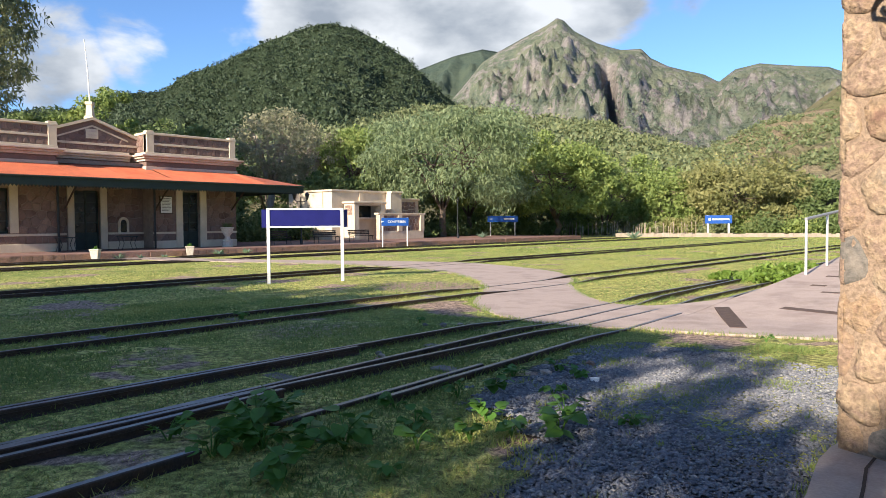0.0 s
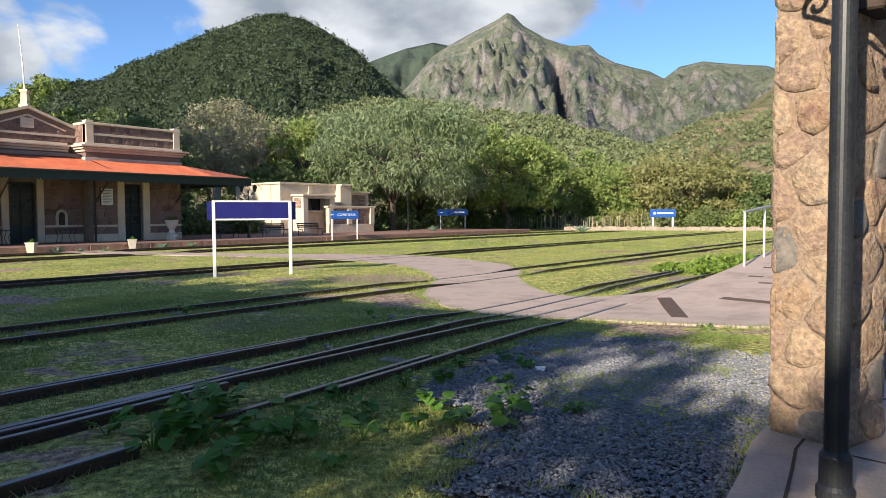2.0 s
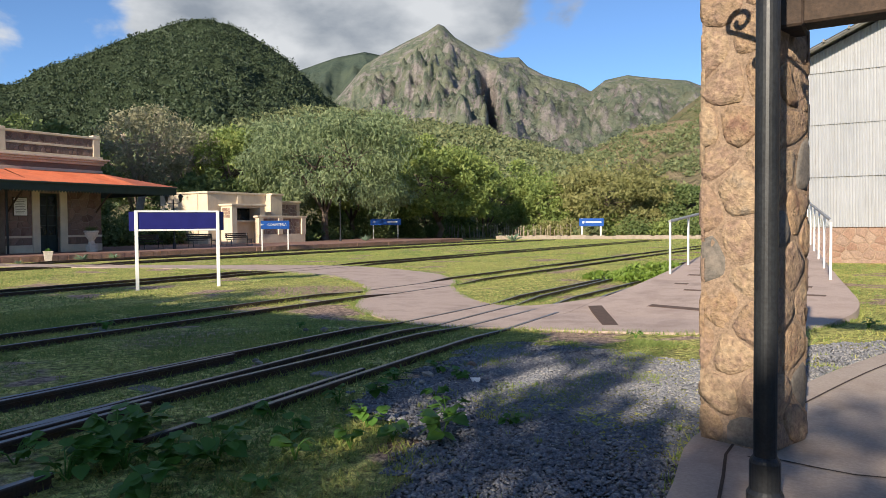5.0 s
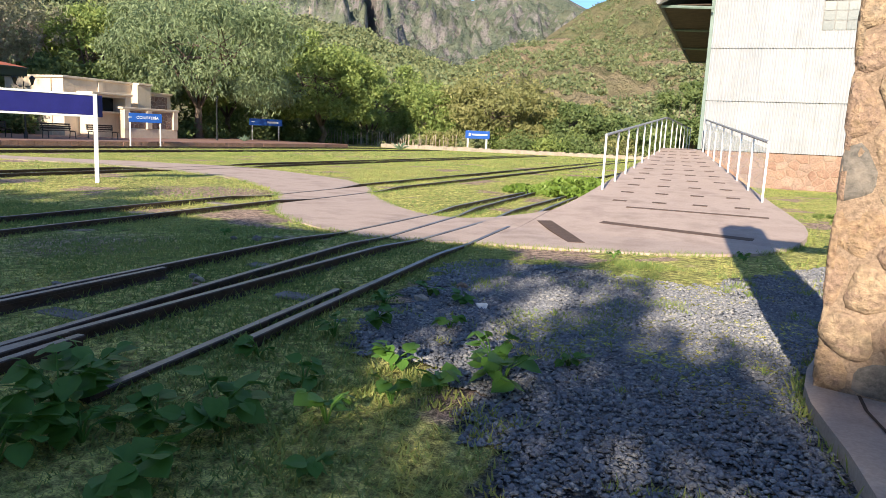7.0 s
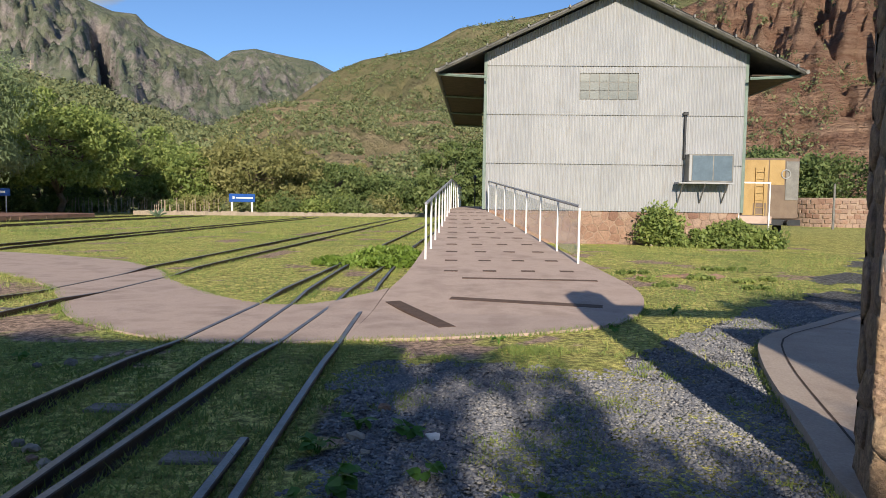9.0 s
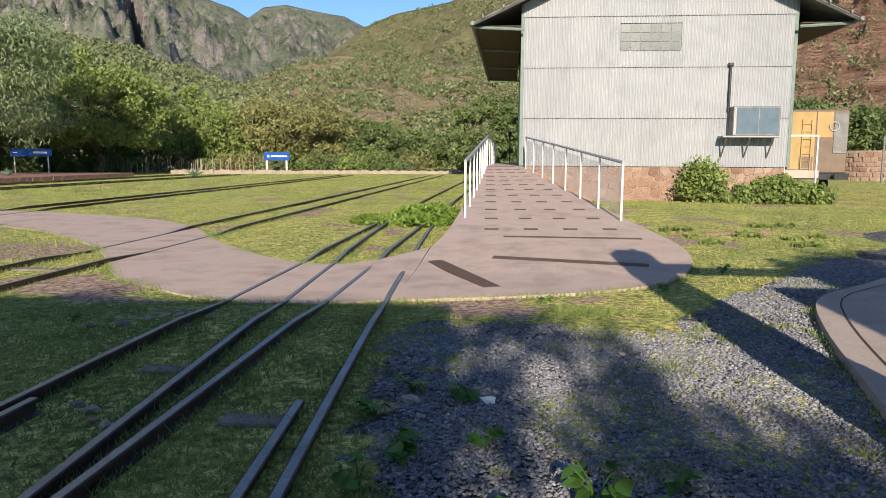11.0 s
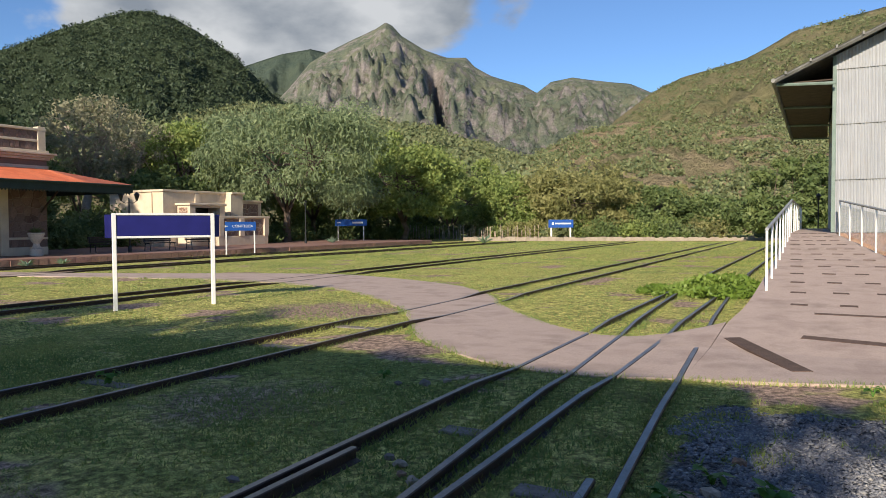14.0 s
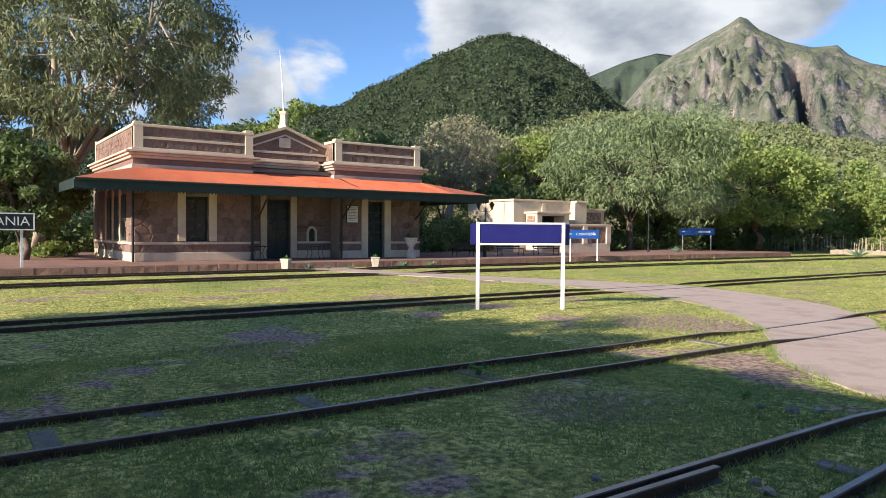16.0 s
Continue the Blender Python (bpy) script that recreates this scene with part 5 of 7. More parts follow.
rng = random.Random(21)
for x, y, s in ((-33.7, 15.9, 0.5), (-33.6, 16.9, 0.35), (-33.3, 18.0, 0.3), (-33.6, 21.2, 0.55), (-33.6, 22.9, 0.5), (-38, 49.5, 0.8), (-30, 62, 1.2)):
    plant = thing("agave", (x, y, ground_z(x, y) if x > -34.4 else FX), "grey-green agave with pointed leaves", "agave", "agaves")
    for k in range(18):
        spikes("leaf", (0, 0, 0), 1, s, s * 0.09, M_AGAVE, plant, 0.75, rng)

# ---- warehouse ----
store = thing("warehouse", label="tall white corrugated iron warehouse on a stone base", category="warehouse")
GX0, GX1, GY, GZ0, GE, GR = -2.12, 7.42, 29.0, 1.33, 7.2, 9.42
GM = (GX0 + GX1) / 2


def gable(x):
    return GE + (GR - GE) * (1 - abs(x - GM) / (GM - GX0)) - 0.03


def tin_front(x0, x1, z0, z1, y=GY):
    """A corrugated sheet of the gable, cut by the roof line at its top."""
    n = max(8, int((x1 - x0) / 0.076) * 4)
    vs, fs = [], []
    for i in range(n + 1):
        x = x0 + (x1 - x0) * i / n
        w = 0.016 * math.sin(x / 0.095 * 2 * math.pi)
        vs += [(x, y - 0.02 + w, z0), (x, y - 0.02 + w, max(z0 + 0.01, min(z1, gable(x))))]
        if i:
            fs.append((2 * i - 2, 2 * i, 2 * i + 1, 2 * i - 1))
    raw("tin_sheet", vs, fs, M_TIN, store)


cols = [GX0 + 0.8675 * i for i in range(4)] + [1.35, 2.07, 2.80, 3.52] + [3.52 + 0.975 * i for i in range(1, 5)]
tiers = [GZ0, 3.14, 4.96, 6.76, 8.6, 9.6]
for k, (z0, z1) in enumerate(zip(tiers, tiers[1:])):
    for x0, x1 in zip(cols, cols[1:]):
        if max(gable(x0), gable(x1), gable(GM) if x0 < GM < x1 else 0) < z0 + 0.05:
            continue
        lap = 0.006 * (k % 2)
        if k == 2 and 1.3 < x0 < 3.4:
            tin_front(x0, x1, z0, 5.46, GY - lap)
            tin_front(x0, x1, 6.45, z1, GY - lap)
        else:
            tin_front(x0, x1, z0 - (0.06 if k else 0), z1, GY - lap - 0.004 * k)
# dark strips carry the grime and the shadow line under each lap
for z in tiers[1:4]:
    w = [(GX0 + 0.02, GX1 - 0.02)] if z < 7.2 else [(GX0 + 2.2, GX1 - 2.2)]
    for a, b in w:
        part("lap_seam", boxed(a, b, GY - 0.066, GY - 0.04, z - 0.07, z - 0.058), M_TINROOF, store, "dark strip for the lap shadow and grime of a tin seam")
win = part("window_frame", boxed(1.33, 3.54, GY + 0.02, GY + 0.10, 5.44, 6.47), M_TINROOF, store, "grey multi-pane window")
for i in range(6):
    for j in range(3):
        part("pane", boxed(1.38 + 0.355 * i, 1.70 + 0.355 * i, GY + 0.0, GY + 0.015, 5.49 + 0.32 * j, 5.78 + 0.32 * j), M_GREYPANE, win)
part("wall", boxed(GX0, GX0 + 0.1, GY + 0.12, 47, GZ0, GE - 0.1), M_TIN, store)
part("wall", boxed(GX1 - 0.1, GX1, GY + 0.12, 47, GZ0, GE - 0.1), M_TIN, store)
part("wall", boxed(GX0 + 0.1, GX1 - 0.1, 46.9, 47, GZ0, GE - 0.1), M_TIN, store)
part("base", boxed(GX0 + 0.05, GX1 - 0.05, GY + 0.05, 46.8, -0.2, GZ0), M_BASE_J, store, "mortar of the stone base")
rng = random.Random(31)
rubble_face("base_stone", (GX0 + 0.05, GY + 0.05, -0.05), (1, 0, 0), (0, 0, 1), GX1 - GX0 - 0.1, GZ0 + 0.03, 0.36, 0.028, 0.028, M_BASE_ONE, store, rng, True, 1.2)
for x, nm in ((GX0 - 0.03, "corner_trim"), (GX1 + 0.03, "corner_trim")):
    part(nm, boxed(x - 0.06, x + 0.06, GY - 0.05, GY + 0.06, GZ0, GE - 0.05, bevel=0.01), M_GREENTRIM, store, "pale green corner trim")
EX0, EX1 = -3.95, 9.25
EZ = GR - (GR - GE) / (GM - GX0) * (GM - EX0)
for side, ex in ((-1, EX0), (1, EX1)):
    n = 18
    for i in range(n):
        y0, y1 = 28.15 + i * 1.06, 28.15 + (i + 1) * 1.06
        a, b = ((GM, y0, GR + 0.08), (GM, y1, GR + 0.08))
        c, d = ((ex, y0, EZ + 0.08), (ex, y1, EZ + 0.08))
        if side < 0:
            sheet(c, d, a, b, 12, 0.012, M_TINROOF, store)
        else:
            sheet(d, c, b, a, 12, 0.012, M_TINROOF, store)
    bm = bmesh.new()
    tube(bm, (GM, 28.2, GR), (ex, 28.2, EZ), 0.07, seg=4)
    part("barge_board", bm, M_TINROOF, store)
    bm = bmesh.new()
    tube(bm, (ex, 28.1, EZ + 0.02), (ex, 47.2, EZ + 0.02), 0.075, seg=8)
    part("gutter", bm, M_TINROOF, store)
    wx = GX0 if side < 0 else GX1
    for y in (28.6, 34, 40, 46):
        bm = bmesh.new()
        tube(bm, (wx, y, EZ - 0.14), (ex - side * 0.05, y, EZ - 0.05), 0.055, seg=6)
        part("eave_strut", bm, M_GREENTRIM, store, "pale green eave strut")
    part("eave_lining", boxed(min(wx, ex) + 0.1, max(wx, ex) - 0.1, 28.7, 46.9, EZ - 0.02, EZ + 0.02), M_WOOD, store)
    for k in range(9):
        t = (k + 0.5) / 9
        p = Vector((GM, 28.12, GR + 0.12)).lerp(Vector((ex, 28.12, EZ + 0.12)), t)
        raw("purlin_end", [(p.x - 0.03, 28.05, p.z - 0.1), (p.x + 0.03, 28.05, p.z - 0.1), (p.x + 0.03, 28.05, p.z + 0.0), (p.x - 0.03, 28.05, p.z + 0.0), (p.x - 0.03, 28.3, p.z - 0.1), (p.x + 0.03, 28.3, p.z - 0.1), (p.x + 0.03, 28.3, p.z + 0.0), (p.x - 0.03, 28.3, p.z + 0.0)],
            [(0, 1, 2, 3), (0, 4, 5, 1), (1, 5, 6, 2), (2, 6, 7, 3), (3, 7, 4, 0)], M_TINROOF, store)
cooler = thing("window_cooler", (5.28, 28.98, 2.44), "blue-grey evaporative cooler on a bracket shelf", "cooler")
part("case", boxed(0.0, 1.6, -0.62, -0.05, 0.0, 1.02, bevel=0.015), M_TINROOF, cooler)
for x0, x1 in ((0.13, 0.86), (0.90, 1.55)):
    part("mesh_panel", boxed(x0, x1, -0.632, -0.622, 0.06, 0.96), M_COOLER, cooler, "blue mesh panel")
part("side_panel", boxed(0.02, 0.1, -0.634, -0.622, 0.03, 0.99), M_TIN, cooler)
part("shelf", boxed(-0.35, 1.65, -0.72, -0.04, -0.06, -0.005), M_TIN, cooler)
for x in (-0.2, 0.6, 1.4):
    bm = bmesh.new()
    tube(bm, (x, -0.04, -0.75), (x, -0.68, -0.06), 0.03, seg=4)
    part("bracket", bm, M_TINROOF, cooler)
pipe = thing("flue_pipe", (5.25, 28.9, 3.3), "dark flue pipe up the tin wall", "pipe")
part("tube", tube(bmesh.new(), (0, 0, 0), (0, 0, 1.6), 0.05, seg=10), M_IRON, pipe)
part("cap", boxed(-0.09, 0.09, -0.09, 0.09, 1.6, 1.72, bevel=0.02), M_IRON, pipe)


def handrail(pts, label, glass=True):
    h = thing("handrail", label=label, category="handrail", group="ramp handrails")
    top = [Vector((x, y, z + 1.12)) for x, y, z in pts]
    for (x, y, z) in pts:
        part("post", boxed(x - 0.021, x + 0.021, y - 0.021, y + 0.021, z - 0.03, z + 1.1, bevel=0.005), M_WHITE, h)
    part("rail", chain(bmesh.new(), [top[0] - Vector((0, 0.03, 0))] + top[1:], 0.032, 8), M_TIN, h)
    if glass:
        for a, b in zip(pts, pts[1:]):
            a, b = Vector(a), Vector(b)
            d = (b - a).normalized() * 0.06
            n = Vector((d.y, -d.x, 0)).normalized() * 0.006
            a, b = a + d, b - d
            lo, hi = Vector((0, 0, 0.14)), Vector((0, 0, 1.0))
            raw("glass_panel", [a + lo - n, b + lo - n, b + hi - n, a + hi - n, a + lo + n, b + lo + n, b + hi + n, a + hi + n],
                [(3, 2, 1, 0), (4, 5, 6, 7), (0, 1, 5, 4), (1, 2, 6, 5), (2, 3, 7, 6), (3, 0, 4, 7)], M_GLASS, h)
    return h


handrail([(-0.36 - 0.23 * i, 16.03 + 1.72 * i, ramp_z(16.03 + 1.72 * i)) for i in range(8)], "white metal handrail with clear panels along the ramp")
handrail([(-3.39, 16.2 + 1.62 * i, ramp_z(16.2 + 1.62 * i)) for i in range(9)] + [(-3.39, 32 + 2.5 * i, 1.32) for i in range(6)], "white metal handrail with close posts on the ramp", False)


def sign(name, at, turn, width, z0, z1, label, panel, posts=0.07, text="", over=0.0, bars=(), both=True):
    """A panel on two white posts; faces -y before it is turned."""
    s = thing(name, at, label, "sign", turn=turn)
    for x in (-width / 2, width / 2):
        part("post", boxed(x - posts / 2, x + posts / 2, -posts / 2, posts / 2, -0.12, z1 + 0.01, bevel=0.008), M_WHITE, s, "white post")
    face = part("panel", boxed(-width / 2 - over, width / 2 + over, -posts / 2 - 0.03, -posts / 2 - 0.004, z0, z1, bevel=0.004), panel, s)
    if text:
        cu = bpy.data.curves.new("lettering", "FONT")
        cu.body, cu.size, cu.extrude, cu.align_x, cu.align_y = text, (z1 - z0) * 0.42, 0.004, "CENTER", "CENTER"
        tmp = new("lettering", cu)
        me = bpy.data.meshes.new_from_object(tmp.evaluated_get(bpy.context.evaluated_depsgraph_get()))
        bpy.data.objects.remove(tmp)
        me.materials.clear()
        me.materials.append(M_WHITE)
        me.transform(pose(0.12, -posts / 2 - 0.036, (z0 + z1) / 2, 90, 0, 0))
        ob = new("lettering", me)
        ob.parent = face
    for x0, x1, c0, c1 in bars:
        part("writing_bar", boxed(x0, x1, -posts / 2 - 0.04, -posts / 2 - 0.032, c0, c1), M_WHITE, face)
    return s


name_sign = thing("blank_sign", (-14.5, 12.3, -0.02), "blank navy blue sign on white posts in the lawn", "sign", turn=58.8)
for x in (-0.96, 0.96):
    part("post", boxed(x - 0.04, x + 0.04, -0.04, 0.04, -0.15, 1.95, bevel=0.008), M_WHITE, name_sign, "white post")
part("panel", boxed(-0.918, 0.918, -0.02, 0.02, 1.49, 1.90, bevel=0.004), M_NAVY, name_sign)
part("frame_bar", boxed(-0.918, 0.918, -0.036, 0.036, 1.905, 1.95, bevel=0.006), M_WHITE, name_sign)
part("frame_bar", boxed(-0.918, 0.918, -0.036, 0.036, 1.44, 1.485, bevel=0.006), M_WHITE, name_sign)
part("back_panel", boxed(-1.12, 1.12, 0.06, 0.1, 1.45, 1.92, bevel=0.004), M_NAVY, name_sign)
sign("direction_sign", (-33.8, 34.6, -0.12), 62, 1.75, 1.46, 2.0, "blue sign for the cafe on white posts", M_BLUE, text="CONFITERÍA", over=0.08, bars=((-0.98, -0.78, 1.72, 1.76), (-0.98, -0.93, 1.68, 1.80)))
sign("direction_sign", (-41, 56.4, FX), 60, 2.6, 1.35, 1.95, "dark blue direction sign under the trees", M_BLUE, over=0.3, bars=((-1.4, -1.1, 1.62, 1.68), (0.1, 1.2, 1.58, 1.74)))
sign("far_sign", (-26.3, 73.1, 0.1), 30, 2.0, 1.15, 1.98, "bright blue sign with a line of white lettering", M_BLUE, 0.16, over=0.3, bars=((-0.95, -0.75, 1.45, 1.7), (-0.6, 1.05, 1.5, 1.65)))
station_sign = thing("station_name_sign", (-34.8, 3.4, FX), "black station name board with white letters and frame", "sign", turn=90)
for x in (-0.9, 0.9):
    part("post", boxed(x - 0.05, x + 0.05, -0.05, 0.05, 0, 1.5), M_WHITE, station_sign)
part("panel", boxed(-1.3, 1.3, -0.09, -0.055, 1.5, 2.08), M_IRON, station_sign)
for a in ((-1.35, 1.35, -0.11, -0.05, 2.08, 2.13), (-1.35, 1.35, -0.11, -0.05, 1.45, 1.5), (1.3, 1.35, -0.11, -0.05, 1.5, 2.08), (-1.35, -1.3, -0.11, -0.05, 1.5, 2.08)):
    part("frame_bar", boxed(*a), M_WHITE, station_sign)
cu = bpy.data.curves.new("lettering", "FONT")
cu.body, cu.size, cu.extrude, cu.align_x, cu.align_y = "ANIA", 0.5, 0.005, "RIGHT", "CENTER"
tmp = new("lettering", cu)
me = bpy.data.meshes.new_from_object(tmp.evaluated_get(bpy.context.evaluated_depsgraph_get()))
bpy.data.objects.remove(tmp)
me.materials.clear()
me.materials.append(M_WHITE)
me.transform(pose(1.18, -0.1, 1.79, 90, 0, 0))
new("lettering", me).parent = station_sign

# ---- cafe building beyond the station ----
cafe = thing("cafe_building", label="cream plastered flat-roofed cafe with stone panels", category="building")
def moulded(x0, x1, y0, y1, z, name="coping"):
    part(name, boxed(x0 - 0.12, x1 + 0.12, y0 - 0.12, y1 + 0.12, z, z + 0.16, bevel=0.025), M_CREAM, cafe, "cream coping")


CY = 36.75
part("body", boxed(-48.6, -43.0, CY, 42.6, FX, 4.05), M_CREAM, cafe)
moulded(-48.6, -43.0, CY, 42.6, 4.05)
part("body", boxed(-48.0, -42.4, 42.61, 43.9, FX, 4.05), M_CREAM, cafe)
moulded(-48.0, -42.4, 42.75, 43.9, 4.05)
part("body", boxed(-47.5, -43.0, 43.91, 46.6, FX, 3.5), M_CREAM, cafe)
moulded(-47.5, -43.0, 44.05, 46.6, 3.5)
part("pilaster", boxed(-42.998, -42.9, 39.55, 39.95, 2.0, 4.04, bevel=0.015), M_CREAM, cafe)
part("drain_pipe", tube(bmesh.new(), (-44.1, CY - 0.06, FX), (-44.1, CY - 0.06, 4.0), 0.045, seg=8), M_CREAM, cafe)
for x in (-47.2, -44.9):
    part("window", boxed(x, x + 1.5, CY - 0.03, CY - 0.002, 1.9, 2.2), M_BROWN, cafe)
# lower front block with its opening and stone panels
part("porch_wall", boxed(-42.85, -41.6, 37.85, 38.35, FX, 3.1, bevel=0.01), M_CREAM, cafe)
part("porch_wall", boxed(-42.85, -41.6, 40.7, 41.15, FX, 3.1, bevel=0.01), M_CREAM, cafe)
part("porch_wall", boxed(-42.85, -42.3, 38.36, 40.69, FX, 1.9), M_CREAM, cafe)
part("lintel", boxed(-42.3, -41.65, 38.36, 40.69, 2.95, 3.1), M_CREAM, cafe)
# dark sheet stands in for the shade inside the opening
part("opening", boxed(-42.84, -42.8, 38.36, 40.69, 1.92, 2.94), M_PANE, cafe, "dark sheet standing in for the shaded opening")
part("counter", boxed(-42.3, -41.75, 38.4, 40.65, 1.86, 1.99, bevel=0.02), M_CREAM, cafe)
moulded(-42.85, -41.6, 37.85, 41.15, 3.1, "porch_coping")
rng = random.Random(17)
rubble_face("rubble_facing", (-42.7, 37.85, 2.2), (1, 0, 0), (0, 0, 1), 0.85, 0.75, 0.24, 0.03, 0.03, M_BASE_ST, cafe, rng)
rubble_face("rubble_facing", (-43.0, 44.2, 2.0), (0, 1, 0), (0, 0, 1), 2.0, 1.35, 0.34, 0.03, 0.03, M_BASE_ST, cafe, rng)
# low garden wall with piers and stone panels
part("low_wall", boxed(-41.3, -41.05, 39.9, 45.1, FX, 2.2), M_CREAM, cafe)
moulded(-41.3, -41.05, 39.9, 45.2, 2.2)
part("plinth", boxed(-41.048, -40.95, 39.9, 45.1, FX, 0.85, bevel=0.015), M_CREAM, cafe)
for y in (39.9, 42.0, 44.65):
    part("pier", boxed(-41.048, -40.9, y, y + 0.48, 0.852, 2.19, bevel=0.015), M_CREAM, cafe)
for y, w in ((40.42, 1.52), (42.52, 2.08)):
    rubble_face("rubble_facing", (-41.05, y, 0.9), (0, 1, 0), (0, 0, 1), w, 1.22, 0.32, 0.03, 0.03, M_BASE_ST, cafe, rng)


def lantern_post(at, double=True):
    t = thing("lantern_post", at, "black lamp post with old style lanterns", "lamp post", "platform lamps")
    part("post", lathe(bmesh.new(), [(0.1, 0), (0.1, 0.3), (0.05, 0.4), (0.035, 2.7), (0.03, 3.0)], seg=10), M_IRON, t)
    for sx in ((-0.4, 0.4) if double else (0,)):
        if double:
            part("arm", chain(bmesh.new(), [(0, 0, 2.75), (sx * 0.5, 0, 2.72), (sx, 0, 2.85)], 0.02, 6), M_IRON, t)
        z = 2.85 if double else 3.0
        part("lantern", lathe(bmesh.new(), [(0.05, 0), (0.13, 0.3), (0.17, 0.32), (0.03, 0.48)], (sx, 0, z), 6), M_IRON, t)
    return t


lantern_post((-36.2, 28.6, FX)).rotation_euler = (0, 0, radians(50))
lantern_post((-39, 47.3, FX), False)
lantern_post((-2.6, 52, 0), False)

# low stone wall and stake fence at the far end of the yard
rng = random.Random(41)
edge_wall = thing("low_stone_wall", label="low wall of pale stones across the end of the yard", category="wall")
w0, w1 = Vector((-36, 70.0, 0)), Vector((6, 74.6, 0))
d = (w1 - w0).normalized()
nrm = Vector((d.y, -d.x, 0))
step = (w1 - w0).length / 110
for i in range(110):
    p = w0 + d * (step * i)
    l, h, o = step * rng.uniform(0.96, 0.995), rng.uniform(0.24, 0.36), rng.uniform(-0.03, 0.03)
    c = [p + d * a * l + nrm * (b * 0.25 + o) for a in (0, 1) for b in (-1, 1)]
    raw("stone", [(q.x, q.y, z) for z in (-0.15, h) for q in c], [(0, 2, 3, 1), (4, 5, 7, 6), (0, 1, 5, 4), (1, 3, 7, 5), (3, 2, 6, 7), (2, 0, 4, 6)], M_WALLSTONE, edge_wall)
fence = thing("stake_fence", label="rough stake fence in front of the far thicket", category="fence")
for i in range(90):
    t = i / 90
    x, y = -52 + 24 * t + rng.uniform(-0.2, 0.2), 70 + 8 * t + rng.uniform(-0.2, 0.2)
    h = rng.uniform(0.8, 1.6)
    part("stake", tube(bmesh.new(), (x, y, -0.1), (x + rng.uniform(-0.1, 0.1), y, h), 0.05, 0.035, 5), M_PALEBARK, fence)

cross = thing("hilltop_cross", (-225.1, 348.6, 59.9), "pale cross standing on the wooded foothill", "cross", turn=33)
part("upright", boxed(-0.22, 0.22, -0.2, 0.2, -8, 8.4, bevel=0.03), M_PALESTONE, cross)
part("crossbar", boxed(-1.3, 1.3, -0.17, 0.17, 6.6, 7.0, bevel=0.03), M_PALESTONE, cross)

# ---- rail wagon and bits beside the warehouse ----
wagon = thing("rail_wagon", (10.0, 36.0, 0), "old yellow and brown box wagon on rails", "wagon")
part("body", boxed(0, 2.6, 0, 6.5, 1.0, 3.85, bevel=0.06), M_BROWN, wagon)
part("end_panel", boxed(0.03, 1.15, -0.03, -0.004, 1.05, 3.75, bevel=0.008), M_YELLOW, wagon, "yellow painted end")
part("end_panel", boxed(1.2, 1.9, -0.03, -0.004, 2.6, 3.75, bevel=0.008), M_YELLOW, wagon, "yellow painted patch")
part("end_panel", boxed(1.95, 2.55, -0.03, -0.004, 1.9, 3.7, bevel=0.008), M_TINROOF, wagon, "grey painted patch")
part("end_panel", boxed(0.5, 1.1, -0.04, -0.031, 1.05, 1.75, bevel=0.004), M_BROWN, wagon, "brown painted patch")
part("frame", boxed(-0.05, 2.65, -0.15, 6.6, 0.72, 0.99), M_IRON, wagon)
bm = bmesh.new()
chain(bm, [(1.95 + 0.2 * math.cos(2 * math.pi * i / 16), -0.05, 3.1 + 0.2 * math.sin(2 * math.pi * i / 16)) for i in range(17)], 0.03, 6)
part("porthole", bm, M_TIN, wagon)
for x in (0.55, 0.95):
    part("ladder_rail", boxed(x, x + 0.04, -0.1, -0.06, 1.0, 3.4), M_YELLOW, wagon)
for k in range(7):
    part("rung", boxed(0.59, 0.95, -0.09, -0.065, 1.2 + 0.33 * k, 1.23 + 0.33 * k), M_YELLOW, wagon)
for y in (1.0, 5.2):
    for x in (0.5, 2.0):
        bm = bmesh.new()
        tube(bm, (x, y, 0.42), (x + 0.12, y, 0.42), 0.42, seg=20)
        part("wheel", bm, M_IRON, wagon)
for x in (0.4, 2.0):
    bm = bmesh.new()
    tube(bm, (x, -0.15, 0.85), (x, -0.5, 0.85), 0.12, seg=12)
    part("buffer", bm, M_IRON, wagon)
side_rail = thing("side_handrail", (8.0, 31.0, 0), "white handrail of the far side dock", "handrail")
for x in (0.05, 1.25):
    part("post", boxed(x, x + 0.05, 0, 0.05, 0, 2.5), M_WHITE, side_rail)
part("rail", boxed(0.05, 1.3, 0.0, 0.05, 2.5, 2.56), M_WHITE, side_rail)
part("deck", boxed(-0.55, 1.4, 0.06, 5.0, 0.9, 1.2), M_PATH, side_rail)
kiln = thing("brick_kiln", (25.5, 60, 0), "ruined round brick enclosure", "ruin")
part("wall", lathe(bmesh.new(), [(3.2, -0.1), (3.2, 1.9), (3.1, 2.3), (2.7, 2.3), (2.7, 0.2)], seg=28), M_BASE_J, kiln)
for row in range(6):
    for k in range(36):
        a = 2 * math.pi * (k + 0.5 * (row % 2)) / 36 + rng.uniform(-0.03, 0.03)
        stone = part("stone", boxed(-0.04, 0.04 + rng.uniform(0, 0.03), -0.25 * rng.uniform(0.8, 1), 0.25, rng.uniform(-0.06, 0.06), 0.34 * rng.uniform(0.7, 1.1), bevel=0.03), M_BASE_ONE, kiln)
        stone.matrix_local = pose(3.2 * math.cos(a), 3.2 * math.sin(a), 0.37 * row, 0, 0, math.degrees(a))
pol = thing("utility_pole", (22.0, 52, 0), "grey utility pole beside the dirt road", "pole")
